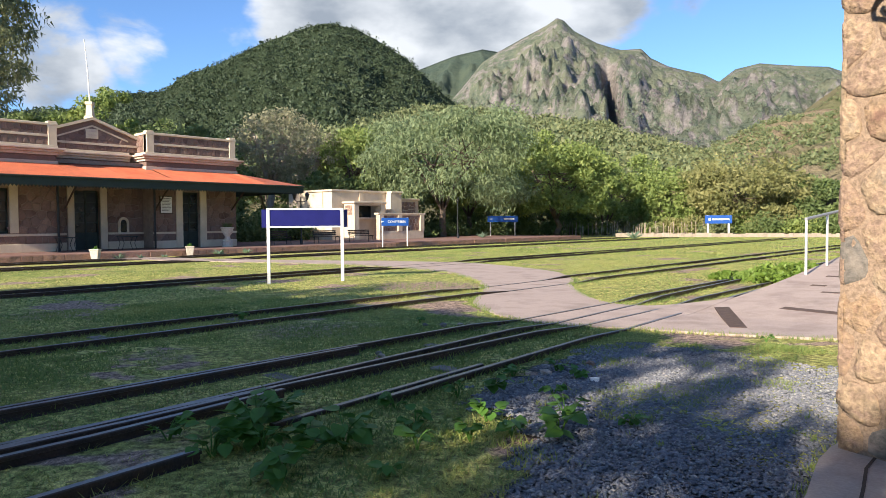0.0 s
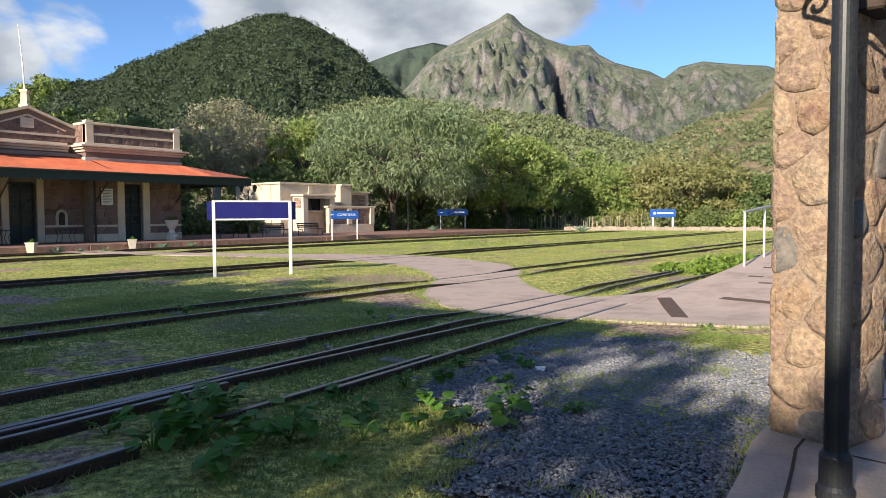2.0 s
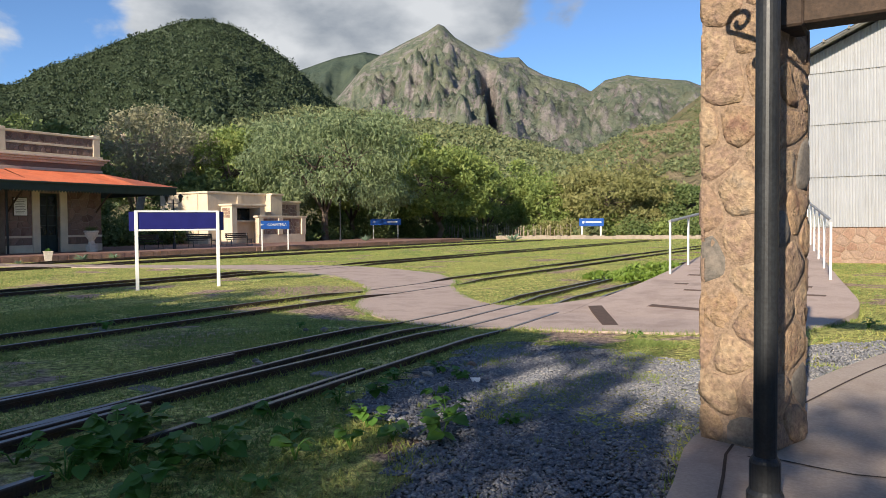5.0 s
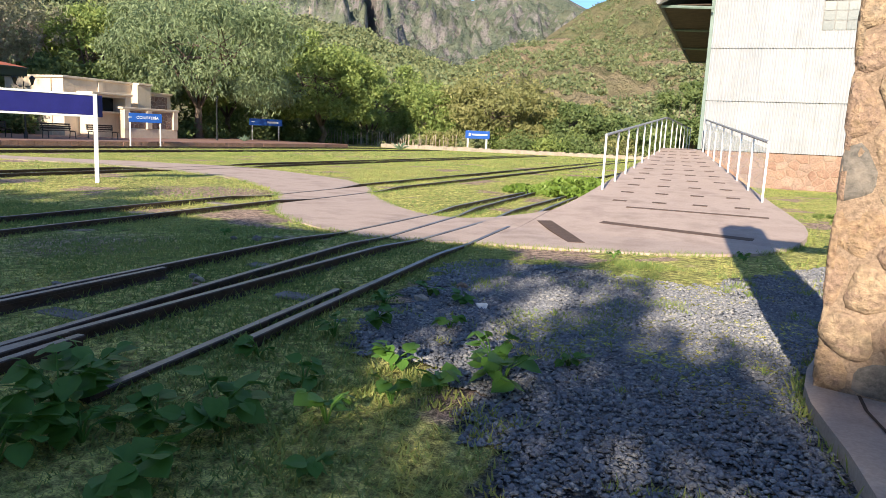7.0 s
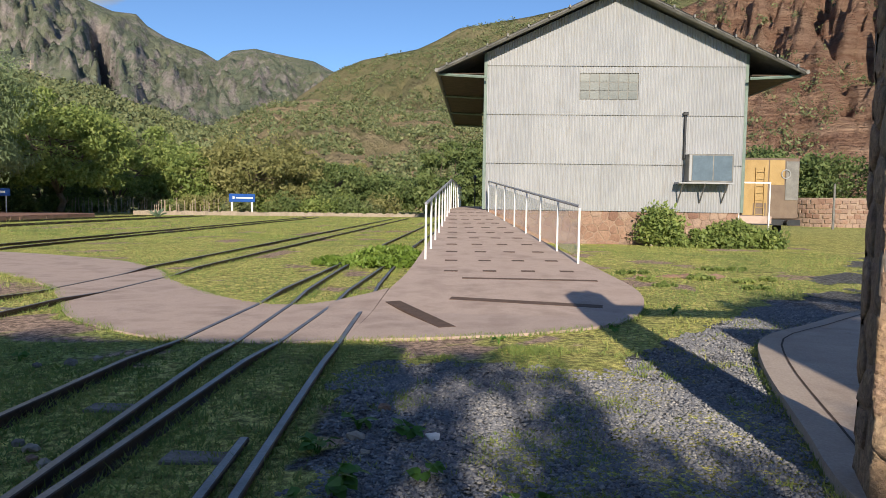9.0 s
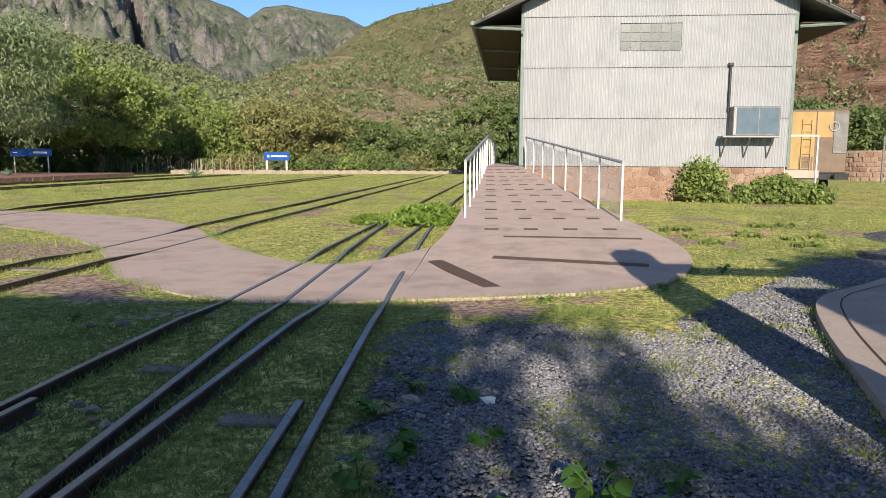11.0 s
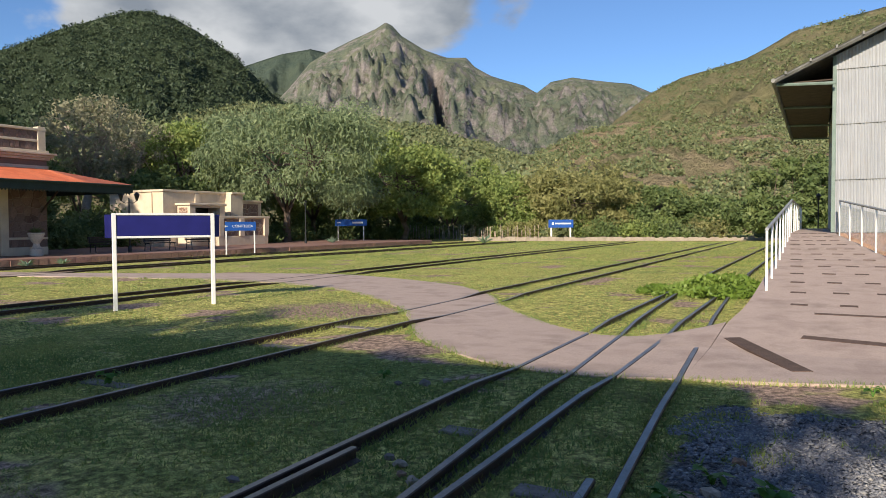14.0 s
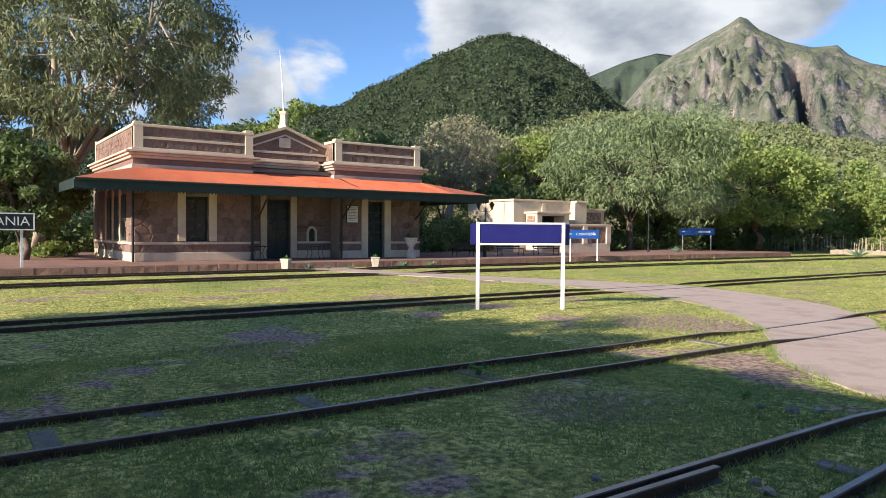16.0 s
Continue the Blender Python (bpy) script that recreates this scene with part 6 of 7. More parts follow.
part("pole", tube(bmesh.new(), (0, 0, 0), (0, 0, 3.2), 0.09, 0.07, 8), M_TINROOF, pol)
debris = thing("soil_heap", (1.9, 17.2, 0.08), "small heap of red soil and stones", "soil heap")
rng = random.Random(5)
for i in range(26):
    bm = bmesh.new()
    ball = bmesh.ops.create_icosphere(bm, subdivisions=1, radius=rng.uniform(0.06, 0.18))
    o = Vector((rng.uniform(-0.9, 0.9), rng.uniform(-0.3, 0.3), -0.03))
    for v in ball["verts"]:
        v.co = Vector((v.co.x * 1.3, v.co.y, v.co.z * 0.55)) * rng.uniform(0.85, 1.15) + o
    part("clod", bm, M_SOIL, debris)

# ---- trees ----


def leaf_cloud(name, centers, radii, per, size, material, parent, rng, droop=0.0, aspect=0.5, flat=0.75, k=3):
    """Many small leaves round the given clump centres, of three or four corners."""
    c = np.repeat(np.array(centers, float), per, axis=0)
    r = np.repeat(np.array(radii, float), per)
    n = len(c)
    d = rng.normal(size=(n, 3))
    d /= np.linalg.norm(d, axis=1)[:, None] + 1e-9
    p = c + d * (r * rng.uniform(0.25, 1.0, n) ** 0.6)[:, None] * np.array([1, 1, flat])
    ax = rng.normal(size=(n, 3)) + d * 0.8
    ax[:, 2] -= droop
    ax /= np.linalg.norm(ax, axis=1)[:, None] + 1e-9
    sd = np.cross(ax, rng.normal(size=(n, 3)))
    sd /= np.linalg.norm(sd, axis=1)[:, None] + 1e-9
    s = size * rng.uniform(0.6, 1.3, n)[:, None]
    v = np.empty((n, k, 3))
    v[:, 0] = p + ax * s
    v[:, 1] = p - sd * s * aspect - ax * s * (0.6 if k == 3 else 0)
    if k == 4:
        v[:, 2] = p - ax * s
    v[:, k - 1] = p + sd * s * aspect - ax * s * (0.6 if k == 3 else 0)
    me = bpy.data.meshes.new(name)
    me.vertices.add(n * k)
    me.vertices.foreach_set("co", v.reshape(-1))
    me.loops.add(n * k)
    me.loops.foreach_set("vertex_index", np.arange(n * k, dtype=np.int32))
    me.polygons.add(n)
    me.polygons.foreach_set("loop_start", np.arange(0, n * k, k, dtype=np.int32))
    me.update(calc_edges=True)
    me.materials.append(material)
    ob = new(name, me)
    if parent is not None:
        ob.parent = parent
    return ob


def tree(at, height, rad, label, leaf, bark=M_BARK, seed=0, clumps=120, per=70, size=0.22, clear=0.25, droop=0.3, fork=5, name="tree", lean=(0, 0), clump_r=0.22, aspect=0.45, trunk_r=None, dome=1.0):
    """A tapered trunk with limbs that end in clumps of leaves, in an uneven crown."""
    t = thing(name, at, label, "tree")
    rs = np.random.RandomState(seed)
    rnd = random.Random(seed)
    bm = bmesh.new()
    tr = trunk_r or height * 0.028
    split = Vector((lean[0] * 0.4, lean[1] * 0.4, height * (clear + 0.06)))
    chain(bm, [(0, 0, -0.2), (0.03 * height * rnd.uniform(-1, 1), 0.03 * height * rnd.uniform(-1, 1), split.z * 0.5), split], [tr * 1.35, tr, tr * 0.85], 9)
    centers, radii = [], []
    mid = Vector((lean[0], lean[1], height * (1 + clear) / 2))
    half = height * (1 - clear) / 2
    lobes = [(rnd.uniform(0, 6.28), rnd.uniform(-0.3, 0.9), rnd.uniform(0.75, 1.15)) for _ in range(7)]
    while len(centers) < clumps:
        a, u = rnd.uniform(0, 2 * math.pi), rnd.uniform(-0.85, 1)
        k = rnd.uniform(0.5, 1.0) ** 0.5
        w = 0.78
        for la, lu, lw in lobes:
            near = math.cos(a - la) * 0.5 + 0.5
            w = max(w, lw * (0.72 + 0.28 * near ** 3 * (1 - abs(u - lu) * 0.5)))
        c = mid + Vector((math.cos(a) * rad * math.sqrt(max(0, 1 - u * u * dome)) * k * w, math.sin(a) * rad * math.sqrt(max(0, 1 - u * u * dome)) * k * w, half * u * k * w))
        centers.append(c)
        radii.append(rad * clump_r * rnd.uniform(0.6, 1.25))
    ends = rnd.sample(range(len(centers)), min(len(centers), fork * 5))
    part("trunk", bm, bark, t, smooth=True)
    for i in range(fork):
        bm = bmesh.new()
        a = 2 * math.pi * i / fork + rnd.uniform(-0.4, 0.4)
        e = mid + Vector((math.cos(a) * rad * 0.42, math.sin(a) * rad * 0.42, half * rnd.uniform(-0.1, 0.45)))
        m = split.lerp(e, 0.5) + Vector((rnd.uniform(-1, 1), rnd.uniform(-1, 1), 0.6)) * rad * 0.07
        chain(bm, [split - Vector((0, 0, 0.2)), m, e], [tr * 0.6, tr * 0.4, tr * 0.2], 7)
        for q in ends[i * 5:i * 5 + 5]:
            c = centers[q]
            g = m.lerp(e, rnd.uniform(0.2, 1))
            chain(bm, [g, g.lerp(c, 0.5) + Vector((0, 0, 0.05 * rad)), c], [tr * 0.22, tr * 0.13, tr * 0.05], 5)
        part("limb", bm, bark, t, smooth=True)
    leaf_cloud("crown", centers, radii, int(per * 1.5), size * 0.8, leaf, t, rs, droop, aspect * 1.15)
    return t


tree((-44, 51, FX), 11.6, 8.3, "broad willow-like tree with grey-green drooping foliage", M_WILLOW, seed=1, clumps=130, per=190, size=0.30, clear=0.17, droop=1.1, aspect=0.22, clump_r=0.2, dome=0.6)
tree((-42, 67.5, FX), 10.6, 6.3, "dense dark green shade tree", M_LEAF, seed=2, clumps=110, per=180, size=0.26, clear=0.1, clump_r=0.22, dome=0.6)
tree((-49, 61, 0), 9.5, 6.5, "olive green shade tree behind the lawn", M_LEAF, seed=12, clumps=130, per=90, size=0.26, clear=0.18)
tree((-53, 49, 0), 11.5, 5.0, "leafy green tree behind the cafe", M_LEAF, seed=3, clumps=120, per=90, size=0.26, clear=0.12)
tree((-60, 55, 0), 12.5, 6.0, "leafy green tree behind the cafe", M_LEAF, seed=33, clumps=120, per=80, size=0.3, clear=0.12)
tree((-52, 37.5, 0), 12.0, 3.8, "pale dry tree with bare grey limbs", M_DRYLEAF, M_PALEBARK, seed=4, clumps=110, per=34, size=0.2, clear=0.3, fork=9)
tree((-55, 43.5, 0), 11.6, 3.6, "pale dry tree with bare grey limbs", M_DRYLEAF, M_PALEBARK, seed=5, clumps=90, per=30, size=0.2, clear=0.3, fork=9)
tree((-52, 31, 0), 9.0, 4.5, "dark bushy tree behind the station", M_DARKLEAF, seed=6, clumps=110, per=80, size=0.28, clear=0.05)
tree((-49, 41, 0), 6.6, 3.5, "dark bushy tree behind the cafe", M_DARKLEAF, seed=36, clumps=80, per=80, size=0.28, clear=0.05)
tree((-62, 27, 0), 13.6, 3.6, "yellow-green tree rising above the station roof", M_LEAF, seed=7, clumps=90, per=80, size=0.26, clear=0.3)
tree((-66, 24, 0), 12.0, 5.0, "dark tree behind the station", M_DARKLEAF, seed=8, clumps=90, per=80, size=0.3, clear=0.2)
tree((-70, 34, 0), 12.0, 6.0, "dark tree behind the station", M_DARKLEAF, seed=9, clumps=90, per=80, size=0.3, clear=0.2)
# far thicket
rnd = random.Random(77)
for i, (x, y, h, r, m) in enumerate(((-36, 84, 7.2, 5.5, M_LEAF), (-28.5, 86, 9.2, 7.5, M_OLIVE), (-27, 83, 7.6, 6.5, M_OLIVE), (-19, 86, 6.0, 4.6, M_DARKLEAF), (-12.5, 90, 4.8, 5.5, M_DARKLEAF), (-6, 90, 4.8, 5.0, M_DARKLEAF),
                                     (-43, 80, 9, 6, M_LEAF), (-50, 78, 10, 6, M_WILLOW), (-56, 74, 11, 7, M_LEAF), (-1, 92, 5.8, 5.5, M_DARKLEAF), (-33, 96, 8.4, 6, M_OLIVE), (-22, 98, 6.8, 6, M_OLIVE), (-44, 92, 10, 6.5, M_LEAF),
                                     (-55, 88, 13, 7, M_DARKLEAF), (-5, 70, 7.2, 3.6, M_DARKLEAF), (-66, 66, 13, 7, M_DARKLEAF), (-70, 50, 13, 7, M_DARKLEAF))):
    tree((x, y, 0), h, r, "tree of the mixed green thicket beyond the yard", m, seed=100 + i, clumps=60, per=130, size=0.3, clear=0.0, fork=4, name="thicket_tree", clump_r=0.24, dome=0.5)
for i, (x, y, h, r) in enumerate(((13, 70, 6, 5), (19, 76, 7, 5), (26, 74, 7, 6), (33, 72, 7, 6), (40, 66, 8, 6), (9, 74, 6, 5))):
    tree((x, y, 0), h, r, "dark tree below the red cliff", M_DARKLEAF, seed=130 + i, clumps=70, per=70, size=0.32, clear=0.05, fork=4, name="thicket_tree", clump_r=0.26)
# eucalyptus left of the station
tree((-52, 6.5, 0), 20.5, 8.6, "tall eucalyptus with hanging grey-green leaves", M_EUCA, M_PALEBARK, seed=21, clumps=330, per=90, size=0.3, clear=0.2, droop=1.6, fork=8, name="eucalyptus", clump_r=0.15, aspect=0.22, trunk_r=0.42, lean=(1, 4))
tree((-56, 1, 0), 19, 6.5, "tall eucalyptus with hanging grey-green leaves", M_EUCA, M_PALEBARK, seed=22, clumps=150, per=100, size=0.24, clear=0.2, droop=1.6, fork=7, name="eucalyptus", clump_r=0.15, aspect=0.22, trunk_r=0.4)
tree((-42.6, 5.0, FX), 6.2, 3.3, "dark dense shrub beside the platform", M_DARKLEAF, seed=23, clumps=90, per=110, size=0.2, clear=0.12, name="shrub")
tree((-47, 5.2, FX), 5.0, 2.5, "dark shrub beside the station wall", M_DARKLEAF, seed=24, clumps=60, per=80, size=0.2, clear=0.1, name="shrub")
# trees behind the view, whose shade falls over the yard
for i, (x, y, h, r) in enumerate(((-2.0, -9.1, 7.65, 3.5), (0.9, -12.5, 8.2, 3.3), (4.6, -6.4, 8.7, 3.0), (-6.0, -11.2, 8.4, 2.7), (-10.6, -11.0, 9.4, 3.3), (-14.7, -11.2, 9.7, 3.0))):
    tree((x, y, 0), h, r, "leafy shade tree by the porch house", M_LEAF, seed=60 + i, clumps=95 if i < 3 else 130, per=34 if i < 2 else 64, size=0.16, clear=0.3, name="shade_tree", clump_r=0.13 if i < 3 else 0.19)


def bush(at, sx, sy, h, material, label, seed, clumps=26, per=70, size=0.07, name="bush", category="bush"):
    rs, rnd = np.random.RandomState(seed), random.Random(seed)
    cs, rr = [], []
    for i in range(clumps):
        a, k = rnd.uniform(0, 6.283), rnd.uniform(0, 1) ** 0.5
        hh = h * (1 - 0.6 * k * k) * rnd.uniform(0.35, 1.0)
        cs.append((at[0] + math.cos(a) * sx * k, at[1] + math.sin(a) * sy * k, at[2] + hh * 0.75))
        rr.append(h * 0.32 * rnd.uniform(0.7, 1.3))
    ob = leaf_cloud(name, cs, rr, per, size, material, None, rs, -0.1, 0.6, k=4 if size < 0.1 else 3)
    return tagged(ob, label, category)


bush((-4.55, 19.0, 0.06), 0.95, 1.7, 0.5, M_CREEPER, "bright green creeper spreading over the rails", 1, 60, 90, 0.06)
bush((-5.6, 18.6, 0.06), 0.6, 0.9, 0.28, M_CREEPER, "low green creeper beside the rails", 2, 26, 70, 0.05)
bush((7.0, 28.0, 0.05), 1.45, 0.5, 1.2, M_LEAF, "dense green bush against the warehouse base", 3, 70, 110, 0.08)
bush((4.25, 28.3, 0.05), 0.5, 0.3, 1.9, M_LEAF, "green climber on the warehouse corner stone", 4, 40, 80, 0.08)
bush((5.5, 28.0, 0.05), 1.0, 0.4, 0.8, M_LEAF, "low green bush against the warehouse base", 5, 30, 80, 0.07)
rnd = random.Random(19)
for i in range(16):
    x, y = rnd.uniform(-0.2, 4.5), rnd.uniform(14.5, 20)
    if x < 0.6 and y < 16.5:
        continue
    tagged(bush((x, y, ground_z(x, y)), 0.22, 0.18, rnd.uniform(0.07, 0.14), M_LEAF, "small weed tuft in the lawn", 200 + i, 9, 30, 0.05, "weed_tuft", "weed"), group="weed tufts")
for i in range(48):
    x = rnd.uniform(-50, 2)
    bush((x, 79 + rnd.uniform(0, 5) + 0.05 * x, 0), 1.7, 1.4, rnd.uniform(1.2, 3.6), (M_LEAF, M_DARKLEAF, M_SCRUB, M_OLIVE)[i % 4], "scrubby bush in front of the thicket", 300 + i, 22, 60, 0.16)

# added shrubs, dark for both the trees and the shade beside the station
for i in range(9):
    bush((-46 - rnd.uniform(0, 2), 26.5 + 1.3 * i, 0), 1.2, 1.0, rnd.uniform(2.4, 4.2), M_DARKLEAF, "added dark shrub filling the shaded gap beside the station", 400 + i, 26, 70, 0.14)
stub = tagged(raw("stone_stub", [(4.15 + a * (0.2 - 0.06 * c), 28.55 + b * 0.16, c * 1.15) for c in (0, 1) for a, b in ((-1, -1), (1, -1), (1, 1), (-1, 1))], [(4, 5, 6, 7), (0, 1, 5, 4), (1, 2, 6, 5), (2, 3, 7, 6), (3, 0, 4, 7)], M_PALESTONE), "pale upright stone stub beside the warehouse base", "stone")

# added bushes; their dark leaves fill in for the shade under the crowns
for i in range(34):
    x, y = -50 - rnd.uniform(0, 4) + (6 if i % 4 == 0 else 0), 44 + 0.95 * i
    bush((x, y, 0), 1.5, 1.2, rnd.uniform(1.8, 3.8), M_DARKLEAF, "added dark undergrowth filling in for the shade below the trees", 440 + i, 24, 60, 0.15)

for i in range(14):
    bush((-55 - rnd.uniform(0, 5), -2 + 1.25 * i, 0), 1.5, 1.3, rnd.uniform(2.6, 4.8), M_DARKLEAF, "dark shrub below the eucalyptus trees", 480 + i, 26, 60, 0.17)
for i, (x, y) in enumerate(((-45.5, 6.3), (-47.5, 7.3), (-49.5, 5.2))):
    bush((x, y, FX), 0.7, 0.6, rnd.uniform(0.6, 1.1), M_LEAF, "low green shrub by the station side", 520 + i, 20, 60, 0.1)

# ---- scrub and forest on the hills ----


def cover_hill(name, verts, count, size, material, label, seed, t0=0.1, t1=1.0, n_r=70, per=14, spare=0.0, leaf=0.34):
    """Tree and scrub clumps spread over a slope, thinner where the noise leaves it bare."""
    rs, rnd = np.random.RandomState(seed), random.Random(seed)
    m = n_r + 1
    cols = len(verts) // m
    for k, f in enumerate((0.65, 1.0, 1.5)):
        cs, rr = [], []
        while len(cs) < count // 3:
            i, j = rnd.randrange(cols - 1), rnd.uniform(t0, t1) * n_r / 1.25
            j0 = min(int(j), n_r - 1)
            a, b, c = Vector(verts[i * m + j0]), Vector(verts[i * m + j0 + 1]), Vector(verts[(i + 1) * m + j0])
            p = a + (b - a) * (j - j0) + (c - a) * rnd.random()
            if spare and noise.noise(p / (size * 14)) < spare - 0.5:
                continue
            cs.append(p + Vector((0, 0, size * f * 0.3)))
            rr.append(size * f * rnd.uniform(0.5, 0.9))
        tagged(leaf_cloud(name, cs, rr, per, size * f * leaf, material, None, rs, 0.0, 0.7, 0.7), label, "trees", kind="stuff")


cover_hill("hill_forest", LV, 21000, 3.4, M_FOREST_SHADED, "forest canopy on the steep hill, cloud shadow in its dark greens", 1, 0.15, 1.03, per=18, leaf=0.2)
cover_hill("foothill_scrub", FV, 5600, 1.6, M_SCRUB, "scattered green scrub on the tan foothill", 2, 0.1, 1.02, 60, 22, 0.38, 0.24)
cover_hill("mountain_scrub", RV, 14000, 3.4, M_SCRUB, "scattered scrub on the green mountainside", 3, 0.1, 1.02, 80, 11, 0.40, 0.27)
cover_hill("foothill_trees", MV, 5000, 3.8, M_SCRUB, "wooded slope behind the trees", 4, 0.1, 1.03, 50, 36, 0.0, 0.16)
cover_hill("cliff_scrub", CV, 2600, 1.5, M_SCRUB, "scrub growing on the red cliff", 5, 0.05, 1.02, 90, 26, 0.45, 0.14)
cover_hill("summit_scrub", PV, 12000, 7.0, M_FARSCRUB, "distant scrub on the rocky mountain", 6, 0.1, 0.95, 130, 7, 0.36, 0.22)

# ---- grass, gravel and weeds near the walk ----


def blades(name, n, area, material, label, seed, tall, wide, keep):
    rs = np.random.RandomState(seed)
    x = rs.uniform(area[0], area[1], n)
    y = rs.uniform(area[2], area[3], n)
    ok = np.array([keep(a, b) for a, b in zip(x, y)])
    x, y = x[ok], y[ok]
    n = len(x)
    z = np.array([ground_z(a, b) for a, b in zip(x, y)]) - 0.005
    a = rs.uniform(0, 6.283, n)
    h = tall * rs.uniform(0.4, 1.3, n)
    lean = rs.normal(0, 0.6, (n, 2)) * h[:, None]
    v = np.empty((n, 3, 3))
    w = wide * rs.uniform(0.6, 1.4, n)
    v[:, 0] = np.stack([x - np.cos(a) * w, y - np.sin(a) * w, z], 1)
    v[:, 1] = np.stack([x + np.cos(a) * w, y + np.sin(a) * w, z], 1)
    v[:, 2] = np.stack([x + lean[:, 0], y + lean[:, 1], z + h], 1)
    me = bpy.data.meshes.new(name)
    me.vertices.add(n * 3)
    me.vertices.foreach_set("co", v.reshape(-1))
    me.loops.add(n * 3)
    me.loops.foreach_set("vertex_index", np.arange(n * 3, dtype=np.int32))
    me.polygons.add(n)
    me.polygons.foreach_set("loop_start", np.arange(0, n * 3, 3, dtype=np.int32))
    me.update(calc_edges=True)
    me.materials.append(material)
    return tagged(new(name, me), label, "grass", kind="stuff")


PATH_NEAR, PATH_FAR = resample(near_edge, 120), resample(far_edge, 120)
SLAB_EDGE = resample(slab_left, 60)


def along(line, v, axis):
    best = min(line, key=lambda p: abs(p[axis] - v))
    return best[1 - axis]


near_tab = {k: along(PATH_NEAR, k / 10, 0) for k in range(-350, -37)}
far_tab = {k: along(PATH_FAR, k / 10, 0) for k in range(-350, -37)}


def on_paving(x, y):
    if -34.5 < x < -3.8:
        k = max(-350, min(-38, int(round(x * 10))))
        if near_tab[k] - 0.02 < y < far_tab[k] + 0.02:
            return True
    if -3.8 <= x < 0.35 and y > 9.3:
        edge = 9.45 + 0.3 * (x + 3.75) + (0.22 * max(0, x + 1.2) ** 2)
        right = 0.2 if y < 14 else 0.2 - 0.14 * (y - 14)
        if y > edge and x < right:
            return True
    if x > -0.5 and y < 13.5:
        if x > along(SLAB_EDGE, y, 1) - 0.02:
            return True
    return False


def lawn(x, y):
    if on_paving(x, y):
        return False
    thin = thin_grass(x, y)
    if gravelly(x, y):
        return thin > 0.12
    return thin > -0.30


blades("lawn_grass", 150000, (-13, -1.5, 0.5, 9.5), M_GRASS, "short lawn grass in the shaded yard", 1, 0.036, 0.006, lawn)
blades("lawn_grass_far", 110000, (-30, -2.5, 3, 34), M_GRASS, "short lawn grass between the tracks", 2, 0.045, 0.012, lawn)
blades("side_grass", 26000, (-1, 9, 9, 28), M_GRASS, "grass beside the warehouse ramp", 3, 0.06, 0.010, lawn)
blades("end_grass", 40000, (-34, -3.6, 30, 68), M_GRASS, "grass at the far end of the yard", 4, 0.08, 0.022, lawn)


def by_rails(x, y):
    if on_paving(x, y):
        return False
    s = spread(y)
    return min(abs(x - r) for r in (-5.49, -4.41, -5.49 + s, -4.41 + s, -9.5, -8.42)) < 0.17


blades("rail_grass", 90000, (-10, -2.2, 0, 24), M_GRASS, "longer grass along the rails", 5, 0.07, 0.006, by_rails)


def pebbles(n, seed):
    """Loose angular gravel over the yard."""
    rs = np.random.RandomState(seed)
    base = np.array([(1, 0, 0), (-1, 0, 0), (0, 1, 0), (0, -1, 0), (0, 0, 1), (0, 0, -1)], float)
    faces = np.array([(0, 2, 4), (2, 1, 4), (1, 3, 4), (3, 0, 4), (2, 0, 5), (1, 2, 5), (3, 1, 5), (0, 3, 5)])
    pts = []
    while len(pts) < n:
        x, y = rs.uniform(-3.6, 3.5), rs.uniform(2.9, 13.5)
        if gravelly(x, y) and not on_paving(x, y) and rs.rand() < (1.0 if y < 8 else 0.6):
            pts.append((x, y))
    pts = np.array(pts)
    n = len(pts)
    s = 0.008 + 0.013 * rs.rand(n) ** 2.4
    ang = rs.uniform(0, 6.283, n)
    v = base[None] * (1 + rs.uniform(-0.35, 0.35, (n, 6, 1)))
    v = v * np.stack([s * rs.uniform(0.9, 1.7, n), s * rs.uniform(0.7, 1.1, n), s * rs.uniform(0.4, 0.8, n)], 1)[:, None]
    c, q = np.cos(ang)[:, None], np.sin(ang)[:, None]
    vx, vy = v[..., 0] * c - v[..., 1] * q, v[..., 0] * q + v[..., 1] * c
    z = np.array([ground_z(a, b) for a, b in pts])
    out = np.stack([vx + pts[:, 0:1], vy + pts[:, 1:2], v[..., 2] + z[:, None] + (s * 0.3)[:, None]], 2)
    f = faces[None] + (np.arange(n) * 6)[:, None, None]
    me = bpy.data.meshes.new("gravel")
    me.vertices.add(n * 6)
    me.vertices.foreach_set("co", out.reshape(-1))
    me.loops.add(n * 24)
    me.loops.foreach_set("vertex_index", f.reshape(-1).astype(np.int32))
    me.polygons.add(n * 8)
    me.polygons.foreach_set("loop_start", np.arange(0, n * 24, 3, dtype=np.int32))
    me.update(calc_edges=True)
    me.materials.append(M_PEBBLE)
    return tagged(new("gravel", me), "loose grey and pale gravel in the yard", "gravel", kind="stuff")


pebbles(52000, 3)

# one broad leaf, shared by all the weeds
bm = bmesh.new()
prof = [(0.0, 0.0), (0.12, 0.34), (0.38, 0.46), (0.66, 0.34), (0.88, 0.13), (1.0, 0.0)]
mid = [bm.verts.new((0, u, -0.10 * u * u)) for u, w in prof]
lt = [bm.verts.new((-w, u - 0.05, 0.10 * w - 0.12 * u * u)) for u, w in prof[1:-1]]
rt = [bm.verts.new((w, u - 0.05, 0.10 * w - 0.12 * u * u)) for u, w in prof[1:-1]]
bm.faces.new((mid[0], mid[1], lt[0]))
bm.faces.new((mid[0], rt[0], mid[1]))
